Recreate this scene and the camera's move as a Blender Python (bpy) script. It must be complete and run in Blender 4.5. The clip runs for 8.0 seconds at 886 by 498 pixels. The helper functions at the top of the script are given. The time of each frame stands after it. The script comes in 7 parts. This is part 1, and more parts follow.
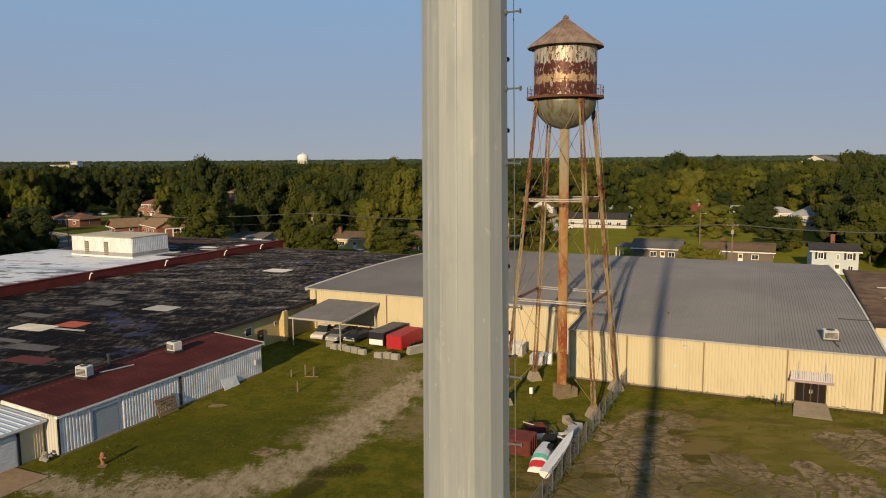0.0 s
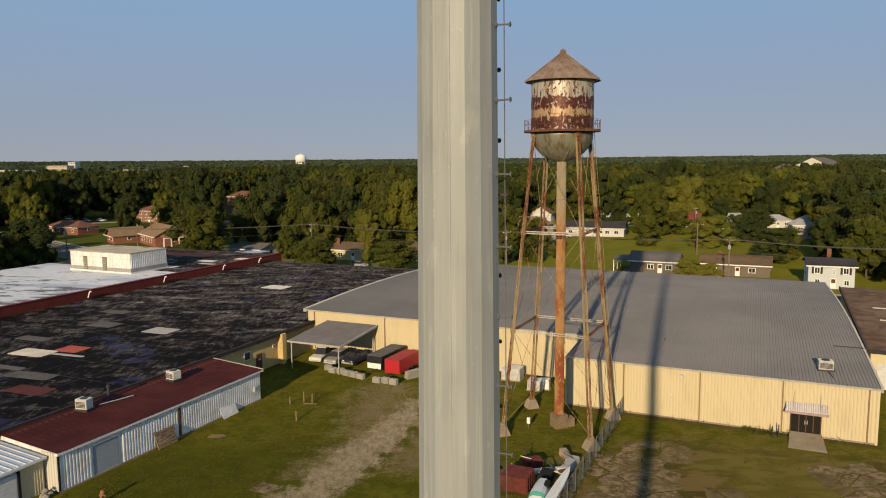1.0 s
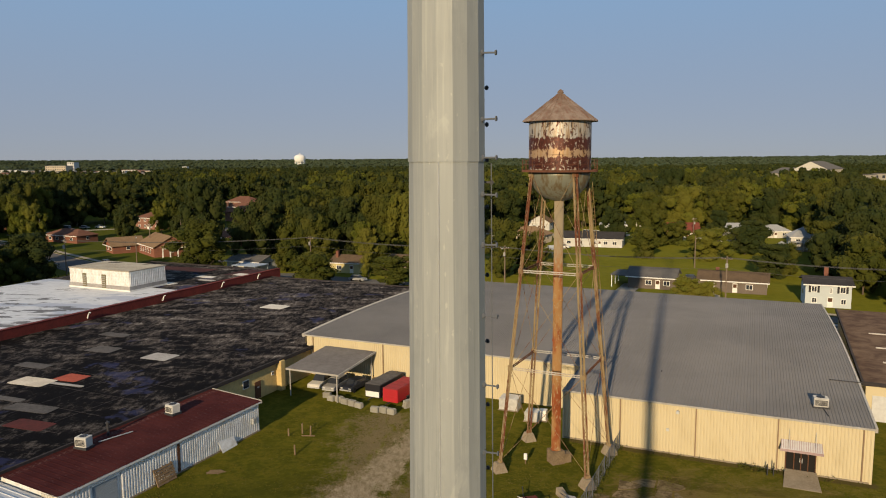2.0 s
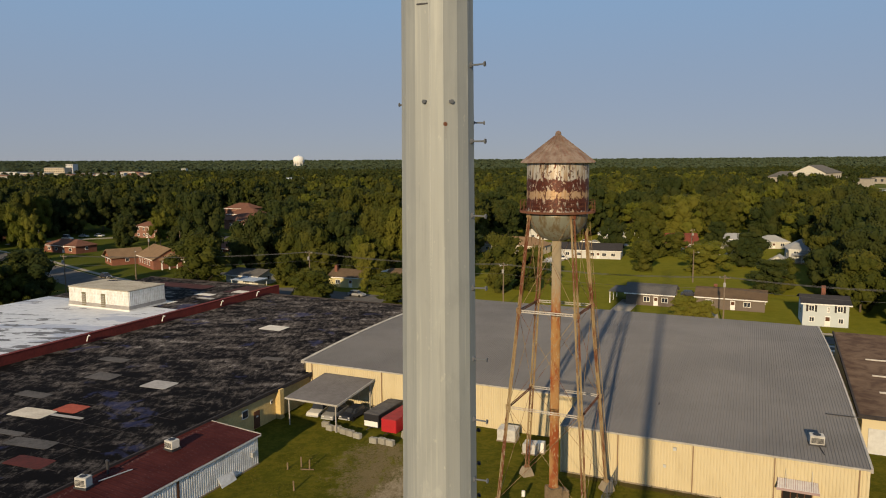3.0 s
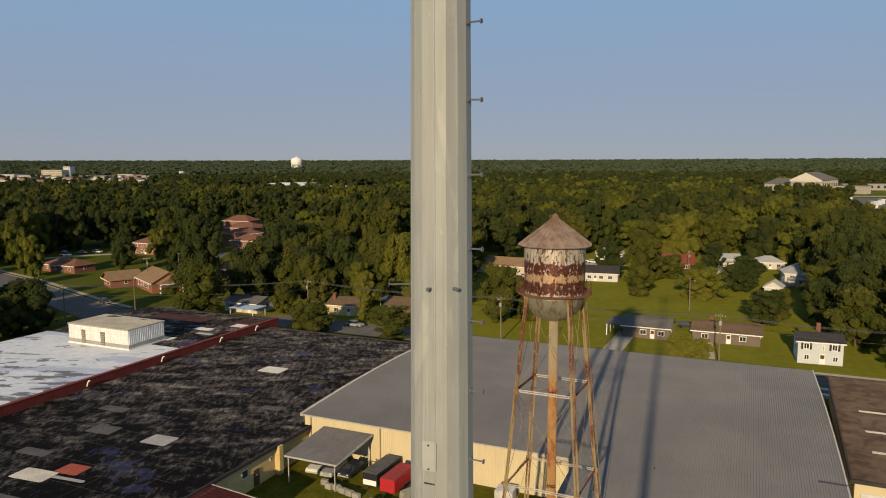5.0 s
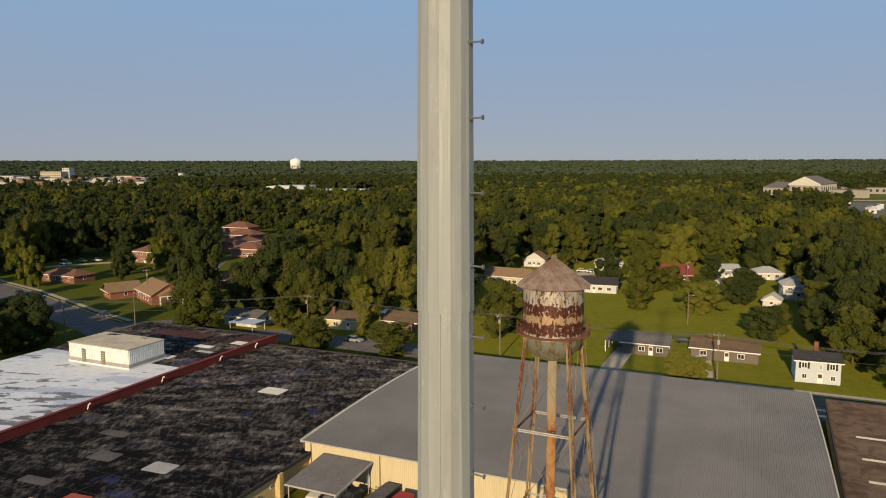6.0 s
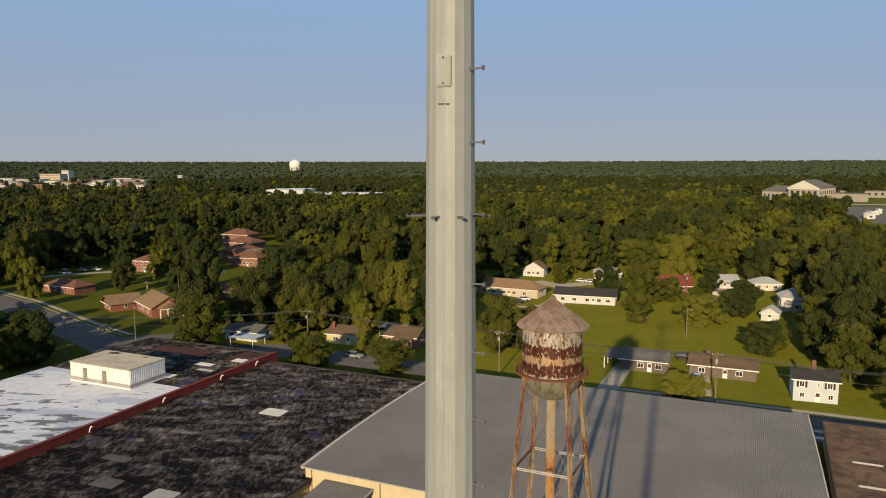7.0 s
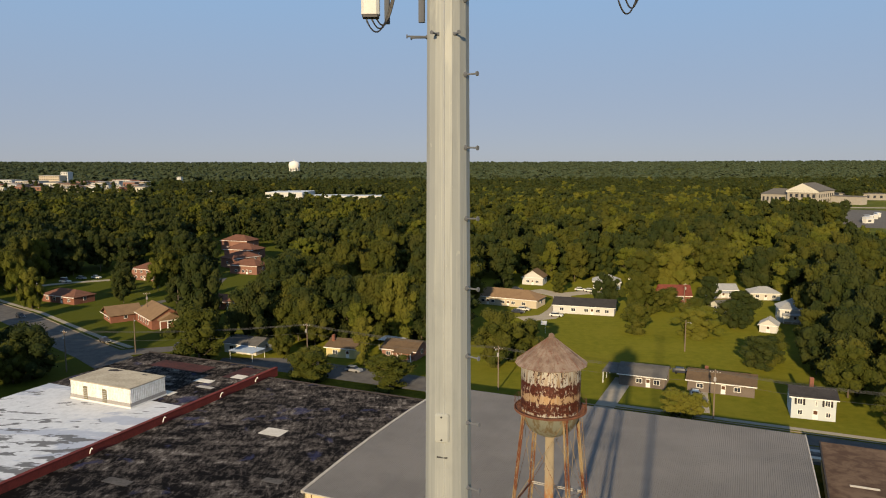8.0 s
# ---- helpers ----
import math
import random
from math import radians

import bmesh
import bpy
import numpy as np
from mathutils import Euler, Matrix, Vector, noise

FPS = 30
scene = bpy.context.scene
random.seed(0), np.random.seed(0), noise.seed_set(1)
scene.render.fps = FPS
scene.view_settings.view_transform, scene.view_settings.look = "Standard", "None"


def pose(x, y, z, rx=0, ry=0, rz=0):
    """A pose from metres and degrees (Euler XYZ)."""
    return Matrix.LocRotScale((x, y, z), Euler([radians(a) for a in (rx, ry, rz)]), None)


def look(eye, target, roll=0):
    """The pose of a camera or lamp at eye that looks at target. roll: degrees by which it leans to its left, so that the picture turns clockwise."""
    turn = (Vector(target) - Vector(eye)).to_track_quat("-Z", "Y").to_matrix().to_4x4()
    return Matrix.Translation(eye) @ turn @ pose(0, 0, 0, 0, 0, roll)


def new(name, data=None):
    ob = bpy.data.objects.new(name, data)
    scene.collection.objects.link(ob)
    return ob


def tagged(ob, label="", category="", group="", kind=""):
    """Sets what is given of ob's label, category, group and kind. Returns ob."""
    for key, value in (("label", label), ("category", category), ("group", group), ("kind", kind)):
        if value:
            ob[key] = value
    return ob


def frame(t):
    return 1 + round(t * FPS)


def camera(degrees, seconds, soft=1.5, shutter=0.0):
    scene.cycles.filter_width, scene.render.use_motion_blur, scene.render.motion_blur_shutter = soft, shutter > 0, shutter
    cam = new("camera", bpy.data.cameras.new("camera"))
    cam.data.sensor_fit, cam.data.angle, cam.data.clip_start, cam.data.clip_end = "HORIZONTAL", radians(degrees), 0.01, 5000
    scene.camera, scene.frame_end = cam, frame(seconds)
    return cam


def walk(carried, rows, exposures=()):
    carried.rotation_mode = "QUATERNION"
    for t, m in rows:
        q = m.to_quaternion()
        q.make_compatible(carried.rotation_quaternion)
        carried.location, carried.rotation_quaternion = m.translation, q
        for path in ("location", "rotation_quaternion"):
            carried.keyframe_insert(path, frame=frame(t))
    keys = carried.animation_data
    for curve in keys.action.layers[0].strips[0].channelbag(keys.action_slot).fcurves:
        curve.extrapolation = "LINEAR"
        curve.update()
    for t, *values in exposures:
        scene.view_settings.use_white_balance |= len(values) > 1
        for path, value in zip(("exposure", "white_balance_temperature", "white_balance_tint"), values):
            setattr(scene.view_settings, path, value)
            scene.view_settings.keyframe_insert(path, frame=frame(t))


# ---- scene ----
cam = camera(62.0, 8.0, soft=1.05)
PATH = [
    (0, (0.214, -1.549, 23.53), (0.19, 0.436, 23.29), -0.5),
    (0.5, (0.219, -1.545, 24.808), (0.197, 0.44, 24.567), -0.5),
    (1, (0.269, -1.583, 26.681), (0.25, 0.403, 26.439), -0.5),
    (1.5, (0.328, -1.567, 28.583), (0.31, 0.418, 28.339), -0.4),
    (3, (0.455, -1.464, 34.289), (0.442, 0.521, 34.046), -0.3),
    (3.5, (0.473, -1.288, 36.288), (0.461, 0.697, 36.044), -0.3),
    (4, (0.437, -1.372, 38.288), (0.427, 0.613, 38.044), -0.2),
    (4.5, (0.415, -1.427, 40.26), (0.407, 0.558, 40.015), -0.2),
    (6, (0.346, -1.49, 46.21), (0.342, 0.495, 45.965), -0.1),
    (6.5, (0.302, -1.631, 48.224), (0.298, 0.354, 47.98), -0.1),
    (7, (0.283, -1.741, 50.239), (0.281, 0.244, 49.995), -0.1),
    (7.5, (0.303, -1.601, 52.278), (0.301, 0.384, 52.033), -0.1),
    (8, (0.301, -1.766, 54.092), (0.301, 0.219, 53.847), -0.1),
]
walk(cam, [(t, look(eye, target, roll)) for t, eye, target, roll in PATH],
     [(0, 0.05), (1.5, 0.03), (3, -0.02), (4, -0.02), (6, 0.10), (7, 0.19), (8, 0.26)])

# ---- daylight ----
AZ, ELEV = 17.4, 14.5            # the way the shadows run from +y towards +x, and the sun's height
world = bpy.data.worlds.new("sky")
scene.world = world
world.use_nodes = True
wn = world.node_tree.nodes
sky = wn.new("ShaderNodeTexSky")
sky.sky_type = "NISHITA"
sky.sun_disc = False
sky.sun_elevation = radians(ELEV)
sky.sun_rotation = radians(180 + AZ)
sky.altitude = 3800
sky.air_density, sky.dust_density, sky.ozone_density = 0.6, 4.0, 0.7
veil = wn.new("ShaderNodeMix")          # thin even haze over the whole sky
veil.data_type = "RGBA"
veil.inputs[0].default_value = 0.88
height = wn.new("ShaderNodeTexCoord")   # from grey haze at the horizon to clear blue above
split = wn.new("ShaderNodeSeparateXYZ")
haze = wn.new("ShaderNodeValToRGB")
haze.color_ramp.elements[0].position, haze.color_ramp.elements[0].color = 0.0, (0.485, 0.51, 0.58, 1)
haze.color_ramp.elements[1].position, haze.color_ramp.elements[1].color = 0.8, (0.31, 0.465, 0.68, 1)
mid_sky = haze.color_ramp.elements.new(0.21)
mid_sky.color = (0.383, 0.60, 0.90, 1)
haze_gain = wn.new("ShaderNodeVectorMath")
haze_gain.operation = "SCALE"
haze_gain.inputs[3].default_value = 8.8
world.node_tree.links.new(height.outputs["Generated"], split.inputs[0])
world.node_tree.links.new(split.outputs["Z"], haze.inputs[0])
world.node_tree.links.new(haze.outputs[0], haze_gain.inputs[0])
world.node_tree.links.new(haze_gain.outputs[0], veil.inputs[7])
world.node_tree.links.new(sky.outputs[0], veil.inputs[6])
world.node_tree.links.new(veil.outputs[2], wn["Background"].inputs[0])
wn["Background"].inputs[1].default_value = 0.074
sun_data = bpy.data.lights.new("sun", "SUN")
sun_data.energy, sun_data.angle, sun_data.color = 4.9, radians(0.85), (1.0, 0.77, 0.48)
sun = new("sun", sun_data)
sun.matrix_world = look((-60, -180, 60), (-60 + math.sin(radians(AZ)), -180 + math.cos(radians(AZ)), 60 - math.tan(radians(ELEV))))
scene.view_settings.exposure = 0.0

# ---- materials ----


class Nodes:
    """A small builder for one node material."""

    def __init__(self, name, rough=0.8, metal=0.0):
        self.m = bpy.data.materials.new(name)
        self.m.use_nodes = True
        self.t = self.m.node_tree
        self.b = self.t.nodes["Principled BSDF"]
        self.b.inputs["Roughness"].default_value = rough
        self.b.inputs["Metallic"].default_value = metal
        self.b.inputs["Specular IOR Level"].default_value = 0.35 if rough < 0.6 else 0.08
        self.b.inputs["Diffuse Roughness"].default_value = 0.6 if rough > 0.6 else 0.2

    def add(self, kind, **values):
        n = self.t.nodes.new("ShaderNode" + kind)
        for k, v in values.items():
            n.inputs[k].default_value = v
        return n

    def link(self, a, b):
        self.t.links.new(a, b)

    def coords(self, space="Object", scale=(1, 1, 1), turn=0.0):
        c = self.add("TexCoord")
        p = self.add("Mapping")
        p.inputs["Scale"].default_value = scale
        p.inputs["Rotation"].default_value = (0, 0, turn)
        self.link(c.outputs[space], p.inputs["Vector"])
        return p.outputs[0]

    def world(self, scale=(1, 1, 1), turn=0.0):
        g = self.add("NewGeometry")
        p = self.add("Mapping")
        p.inputs["Scale"].default_value = scale
        p.inputs["Rotation"].default_value = (0, 0, turn)
        self.link(g.outputs["Position"], p.inputs["Vector"])
        return p.outputs[0]

    def noise(self, vec, scale, detail=6.0, rough=0.6, warp=0.0):
        n = self.add("TexNoise", Scale=scale, Detail=detail, Roughness=rough, Distortion=warp)
        self.link(vec, n.inputs["Vector"])
        return n.outputs["Fac"]

    def ramp(self, fac, a, b, hard=True):
        n = self.add("MapRange")
        n.clamp = True
        n.interpolation_type = "SMOOTHSTEP"
        n.inputs["From Min"].default_value = a
        n.inputs["From Max"].default_value = b
        self.link(fac, n.inputs["Value"])
        return n.outputs[0]

    def math(self, op, a, b=0.0):
        n = self.add("Math")
        n.operation = op
        for i, v in enumerate((a, b)):
            if isinstance(v, (int, float)):
                n.inputs[i].default_value = v
            else:
                self.link(v, n.inputs[i])
        return n.outputs[0]

    def mix(self, fac, a, b):
        n = self.add("Mix")
        n.data_type = "RGBA"
        if isinstance(fac, (int, float)):
            n.inputs[0].default_value = fac
        else:
            self.link(fac, n.inputs[0])
        for i, v in ((6, a), (7, b)):
            if isinstance(v, tuple):
                n.inputs[i].default_value = (*v, 1)
            else:
                self.link(v, n.inputs[i])
        return n.outputs[2]

    def colour(self, c):
        if isinstance(c, tuple):
            self.b.inputs["Base Color"].default_value = (*c, 1)
        else:
            self.link(c, self.b.inputs["Base Color"])

    def bump(self, fac, strength=0.3, distance=0.02):
        n = self.add("Bump", Strength=strength, Distance=distance)
        self.link(fac, n.inputs["Height"])
        self.link(n.outputs[0], self.b.inputs["Normal"])

    def random(self):
        return self.add("ObjectInfo").outputs["Random"]

    def island(self):
        return self.add("NewGeometry").outputs["Random Per Island"]


def plain(name, base, dark=None, rough=0.75, metal=0.0, fine=9.0, coarse=0.5, amount=0.6, bump=0.15, vary=0.0):
    """Paint, wood, stone: two scales of stain between two colours, fine relief, and a shade of its own for each object."""
    n = Nodes(name, rough, metal)
    dark = dark or tuple(c * 0.72 for c in base)
    v = n.coords()
    f = n.noise(v, fine, 5)
    g = n.noise(n.world(), coarse, 4)
    both = n.math("MULTIPLY", n.math("ADD", n.ramp(f, 0.35, 0.7), n.ramp(g, 0.35, 0.7)), 0.5 * amount)
    if vary:
        both = n.math("ADD", both, n.math("MULTIPLY", n.math("SUBTRACT", n.random(), 0.5), vary))
    n.colour(n.mix(both, base, dark))
    if bump:
        n.bump(f, bump, 0.01)
    return n.m


M = {}
M["galvanised"] = None


def make_materials():
    # galvanised pole: pale grey-green zinc with streaks down its length
    n = Nodes("galvanised_steel", 0.60, 0.22)
    streak = n.noise(n.coords(scale=(9, 9, 0.35)), 1.6, 6)
    blot = n.noise(n.coords(scale=(1.4, 1.4, 0.7)), 2.2, 6, 0.65)
    spot = n.noise(n.coords(scale=(1, 1, 0.5)), 14, 3)
    c = n.mix(n.ramp(streak, 0.2, 0.8), (0.286, 0.304, 0.300), (0.334, 0.350, 0.338))
    c = n.mix(n.math("MULTIPLY", n.ramp(blot, 0.5, 0.75), 0.5), c, (0.232, 0.249, 0.245))
    c = n.mix(n.math("MULTIPLY", n.ramp(spot, 0.66, 0.74), 0.6), c, (0.4576, 0.4576, 0.4224))
    scuff = n.noise(n.coords(scale=(1, 1, 0.3)), 3.2, 5, 0.6, 0.5)
    c = n.mix(n.math("MULTIPLY", n.ramp(scuff, 0.60, 0.68), 0.4), c, (0.44, 0.45, 0.42))
    run = n.noise(n.coords(scale=(26, 26, 0.55)), 1.0, 4, 0.6)
    c = n.mix(n.math("MULTIPLY", n.ramp(run, 0.56, 0.70), 0.6), c, (0.40, 0.415, 0.39))
    c = n.mix(n.math("MULTIPLY", n.ramp(run, 0.42, 0.28), 0.5), c, (0.215, 0.230, 0.225))
    cloud = n.noise(n.coords(scale=(0.8, 0.8, 0.25)), 1.3, 4, 0.6)
    c = n.mix(n.math("MULTIPLY", n.ramp(cloud, 0.45, 0.65), 0.25), c, (0.245, 0.255, 0.245))
    n.colour(c)
    n.bump(streak, 0.03, 0.01)
    M["galvanised"] = n.m
    M["zinc"] = plain("zinc_fitting", (0.55, 0.56, 0.55), (0.36, 0.37, 0.36), 0.5, 0.5)
    M["steel_dark"] = plain("dark_steel", (0.05, 0.05, 0.055), None, 0.55, 0.3)
    M["cable"] = plain("black_cable", (0.02, 0.02, 0.022), None, 0.5)
    M["antenna"] = plain("antenna_shell", (0.60, 0.60, 0.57), (0.45, 0.45, 0.43), 0.5)

    # the tank's peeling pale paint over rust, heavier in two bands
    n = Nodes("rusted_tank_paint", 0.48, 0.30)
    p = n.coords()
    big = n.noise(n.coords(scale=(1, 1, 0.62)), 3.6, 10, 0.66, 0.5)
    fine = n.noise(p, 7, 6, 0.7)
    drip = n.noise(n.coords(scale=(3.2, 3.2, 0.30)), 1.5, 5)
    gap = n.noise(n.coords(scale=(2.4, 2.4, 0.5)), 1.0, 4)
    sep = n.add("SeparateXYZ")
    n.link(n.coords(), sep.inputs[0])
    z = sep.outputs["Z"]
    band1 = n.math("MULTIPLY", n.ramp(n.math("ABSOLUTE", n.math("SUBTRACT", z, 31.75)), 0.75, 0.35), 0.115)
    band2 = n.math("MULTIPLY", n.ramp(n.math("ABSOLUTE", n.math("SUBTRACT", z, 29.95)), 0.85, 0.35), 0.125)
    rustf = n.math("ADD", n.math("ADD", n.math("MULTIPLY", big, 0.72), n.math("MULTIPLY", gap, 0.28)), n.math("ADD", band1, band2))
    mask = n.ramp(rustf, 0.545, 0.566)
    paint = n.mix(n.ramp(drip, 0.42, 0.66), (0.415, 0.40, 0.36), (0.29, 0.195, 0.105))
    paint = n.mix(n.math("MULTIPLY", n.ramp(n.math("ABSOLUTE", n.math("SUBTRACT", z, 30.9)), 0.75, 0.25), 0.75), paint, (0.37, 0.225, 0.10))
    rust = n.mix(n.ramp(fine, 0.35, 0.65), (0.040, 0.012, 0.008), (0.108, 0.029, 0.015))
    hole = n.noise(n.coords(scale=(1.7, 1.7, 0.55)), 1.5, 6, 0.62, 0.3)
    scorch = n.math("MULTIPLY", n.ramp(hole, 0.585, 0.62), n.ramp(n.math("ABSOLUTE", n.math("SUBTRACT", z, 33.05)), 0.85, 0.55))
    paint = n.mix(n.math("MULTIPLY", scorch, 0.9), paint, (0.040, 0.026, 0.018))
    n.colour(n.mix(mask, paint, rust))
    n.bump(rustf, 0.4, 0.03)
    M["tank"] = n.m
    n = Nodes("tank_bowl_paint", 0.45, 0.25)
    drip = n.noise(n.coords(scale=(2.2, 2.2, 0.5)), 1.1, 7)
    fine = n.noise(n.coords(), 6, 6)
    # grey-green paint, its base also lowered for the shade under the tank
    c = n.mix(n.ramp(drip, 0.45, 0.62), (0.20, 0.205, 0.160), (0.145, 0.110, 0.060))
    n.colour(n.mix(n.ramp(fine, 0.62, 0.7), c, (0.12, 0.05, 0.025)))
    M["bowl"] = n.m
    n = Nodes("rusted_roof_sheet", 0.8, 0.1)
    fine = n.noise(n.coords(), 4, 6)
    big = n.noise(n.coords(), 0.9, 5)
    sep = n.add("SeparateXYZ")
    n.link(n.coords(), sep.inputs[0])
    spoke = n.add("CombineXYZ")
    n.link(n.math("ARCTAN2", sep.outputs["Y"], sep.outputs["X"]), spoke.inputs["X"])
    n.link(n.math("MULTIPLY", sep.outputs["Z"], 0.10), spoke.inputs["Z"])
    streaks = n.noise(spoke.outputs[0], 7.0, 5, 0.65)     # rust run down from the peak
    c = n.mix(n.ramp(big, 0.35, 0.65), (0.155, 0.108, 0.084), (0.245, 0.195, 0.160))
    c = n.mix(n.math("MULTIPLY", n.ramp(streaks, 0.52, 0.66), 0.55), c, (0.165, 0.062, 0.042))
    n.colour(n.mix(n.math("MULTIPLY", n.ramp(fine, 0.5, 0.7), 0.6), c, (0.15, 0.062, 0.042)))
    M["cone"] = n.m
    # rusted leg steel and riser, red to ochre along the length
    for key, a, b, c3 in (("leg", (0.275, 0.205, 0.110), (0.135, 0.050, 0.027), (0.35, 0.31, 0.22)), ("riser", (0.33, 0.185, 0.075), (0.235, 0.066, 0.024), (0.37, 0.31, 0.19))):
        n = Nodes("rusted_" + key, 0.8, 0.1)
        long = n.noise(n.coords(scale=(0.7, 0.7, 0.22)), 1.0, 5)
        fine = n.noise(n.coords(scale=(1, 1, 0.4)), 6, 6)
        c = n.mix(n.ramp(long, 0.40, 0.56), b, a)
        c = n.mix(n.math("MULTIPLY", n.ramp(fine, 0.55, 0.68), 0.8), c, c3)
        if key == "riser":
            up = n.add("SeparateXYZ")
            n.link(n.coords(), up.inputs[0])
            high = n.math("ADD", up.outputs["Z"], n.math("MULTIPLY", n.math("SUBTRACT", fine, 0.5), 6.0))
            c = n.mix(n.math("MULTIPLY", n.ramp(high, 18.5, 23.5), 0.85), c, (0.30, 0.265, 0.19))
        n.colour(c)
        n.bump(fine, 0.3, 0.02)
        M[key] = n.m

    # painted sheet metal of the warehouse
    n = Nodes("cream_sheet_metal", 0.5, 0.0)
    grime = n.noise(n.world(scale=(1, 1, 0.3)), 0.7, 6)
    fine = n.noise(n.coords(scale=(1, 1, 0.15)), 8, 4)
    c = n.mix(n.math("MULTIPLY", n.ramp(grime, 0.45, 0.75), 0.35), (0.54, 0.4635, 0.2925), (0.387, 0.315, 0.18))
    c = n.mix(n.math("MULTIPLY", n.ramp(fine, 0.55, 0.8), 0.25), c, (0.45, 0.342, 0.18))
    c = n.mix(n.math("MULTIPLY", n.random(), 0.10), c, (0.45, 0.387, 0.261))
    n.colour(c)
    M["cream"] = n.m
    n = Nodes("grey_roof_sheet", 0.68, 0.0)
    big = n.noise(n.world(), 0.09, 6)
    fine = n.noise(n.coords(scale=(2, 0.15, 1)), 3, 4)
    c = n.mix(n.ramp(big, 0.35, 0.65), (0.146, 0.141, 0.138), (0.179, 0.172, 0.167))
    c = n.mix(n.math("MULTIPLY", n.ramp(fine, 0.5, 0.75), 0.3), c, (0.124, 0.120, 0.117))
    c = n.mix(n.math("MULTIPLY", n.random(), 0.12), c, (0.205, 0.197, 0.191))
    n.colour(c)
    M["roof_grey"] = n.m
    n = Nodes("maroon_roof_sheet", 0.8, 0.0)
    big = n.noise(n.world(), 0.35, 6)
    fine = n.noise(n.coords(scale=(0.3, 3, 1)), 3, 4)
    c = n.mix(n.ramp(big, 0.35, 0.7), (0.050, 0.0125, 0.0115), (0.074, 0.020, 0.0175))
    c = n.mix(n.math("MULTIPLY", n.ramp(fine, 0.60, 0.72), 0.30), c, (0.258, 0.1892, 0.172))
    n.colour(c)
    M["roof_red"] = n.m
    M["white_metal"] = plain("white_sheet_metal", (0.76, 0.77, 0.76), (0.50, 0.48, 0.43), 0.5, 0.0, 3, 0.9, 0.9, 0.1, 0.15)
    M["white_roof_metal"] = plain("white_metal_roof", (0.62, 0.63, 0.64), (0.45, 0.46, 0.46), 0.5, 0.1, 4, 0.5, 0.6)
    M["white_paint"] = plain("white_paint", (0.76, 0.75, 0.71), (0.6, 0.58, 0.53), 0.6)
    M["pedestal"] = plain("stained_concrete", (0.20, 0.150, 0.095), (0.095, 0.068, 0.042), 0.92, 0, 6, 0.9, 0.9, 0.4, 0.3)
    M["concrete"] = plain("concrete", (0.28, 0.235, 0.17), (0.16, 0.125, 0.085), 0.9, 0, 6, 0.6, 0.8, 0.4, 0.3)
    M["block"] = plain("concrete_block", (0.31, 0.295, 0.25), (0.18, 0.17, 0.14), 0.9, 0, 6, 0.6, 0.8, 0.4, 0.3)
    M["yellow_wall"] = plain("yellow_painted_block", (0.60, 0.46, 0.20), (0.40, 0.30, 0.14), 0.85, 0, 3, 0.5, 0.8, 0.3)
    M["parapet"] = plain("red_parapet_paint", (0.155, 0.034, 0.028), (0.085, 0.024, 0.022), 0.7, 0, 2.5, 0.4, 0.9)

    # tar roof with grey scoured streaks, ponding stains
    n = Nodes("tar_roof", 0.72)
    s1 = n.noise(n.world(scale=(0.9, 0.34, 1), turn=radians(24)), 1.5, 9, 0.70, 0.5)
    s2 = n.noise(n.world(scale=(0.35, 1.0, 1), turn=radians(24)), 0.55, 8, 0.68, 0.5)
    s3 = n.noise(n.world(), 4.5, 6, 0.75)
    s4 = n.noise(n.world(scale=(0.6, 1, 1)), 0.24, 5, 0.6, 0.4)
    m = n.math("ADD", n.math("ADD", n.math("MULTIPLY", s1, 0.36), n.math("MULTIPLY", s4, 0.28)), n.math("ADD", n.math("MULTIPLY", s2, 0.20), n.math("MULTIPLY", s3, 0.16)))
    sep = n.add("SeparateXYZ")
    n.link(n.world(turn=radians(24)), sep.inputs[0])
    worn = n.math("MULTIPLY", n.ramp(n.math("ADD", sep.outputs["Y"], n.math("MULTIPLY", s4, 30.0)), 72, 108), 0.034)
    m = n.math("ADD", n.math("SUBTRACT", m, 0.010), worn)
    c = n.mix(n.ramp(m, 0.485, 0.590), (0.0065, 0.0058, 0.0058), (0.098, 0.086, 0.079))
    c = n.mix(n.math("MULTIPLY", n.ramp(m, 0.568, 0.62), 0.85), c, (0.25, 0.235, 0.22))
    pond = n.noise(n.world(), 0.16, 4, 0.6, 0.5)
    c = n.mix(n.math("MULTIPLY", n.ramp(pond, 0.60, 0.66), 0.65), c, (0.030, 0.035, 0.085))
    n.colour(c)
    n.bump(s3, 0.4, 0.03)
    n.b.inputs["Specular IOR Level"].default_value = 0.02
    M["tar"] = n.m
    n = Nodes("white_roof_coating", 0.6)
    s1 = n.noise(n.world(scale=(0.42, 1.0, 1), turn=radians(14)), 0.52, 6, 0.52, 0.3)
    s2 = n.noise(n.world(), 0.9, 6)
    sep = n.add("SeparateXYZ")
    n.link(n.world(turn=radians(24)), sep.inputs[0])
    near = n.math("MULTIPLY", n.ramp(sep.outputs["Y"], 98, 84), 0.10)
    c = n.mix(n.ramp(s2, 0.35, 0.7), (0.70, 0.70, 0.70), (0.60, 0.60, 0.60))
    pond = n.noise(n.world(scale=(0.3, 0.8, 1), turn=radians(24)), 0.13, 5)
    c = n.mix(n.math("MULTIPLY", n.ramp(pond, 0.55, 0.60), 0.6), c, (0.34, 0.38, 0.48))
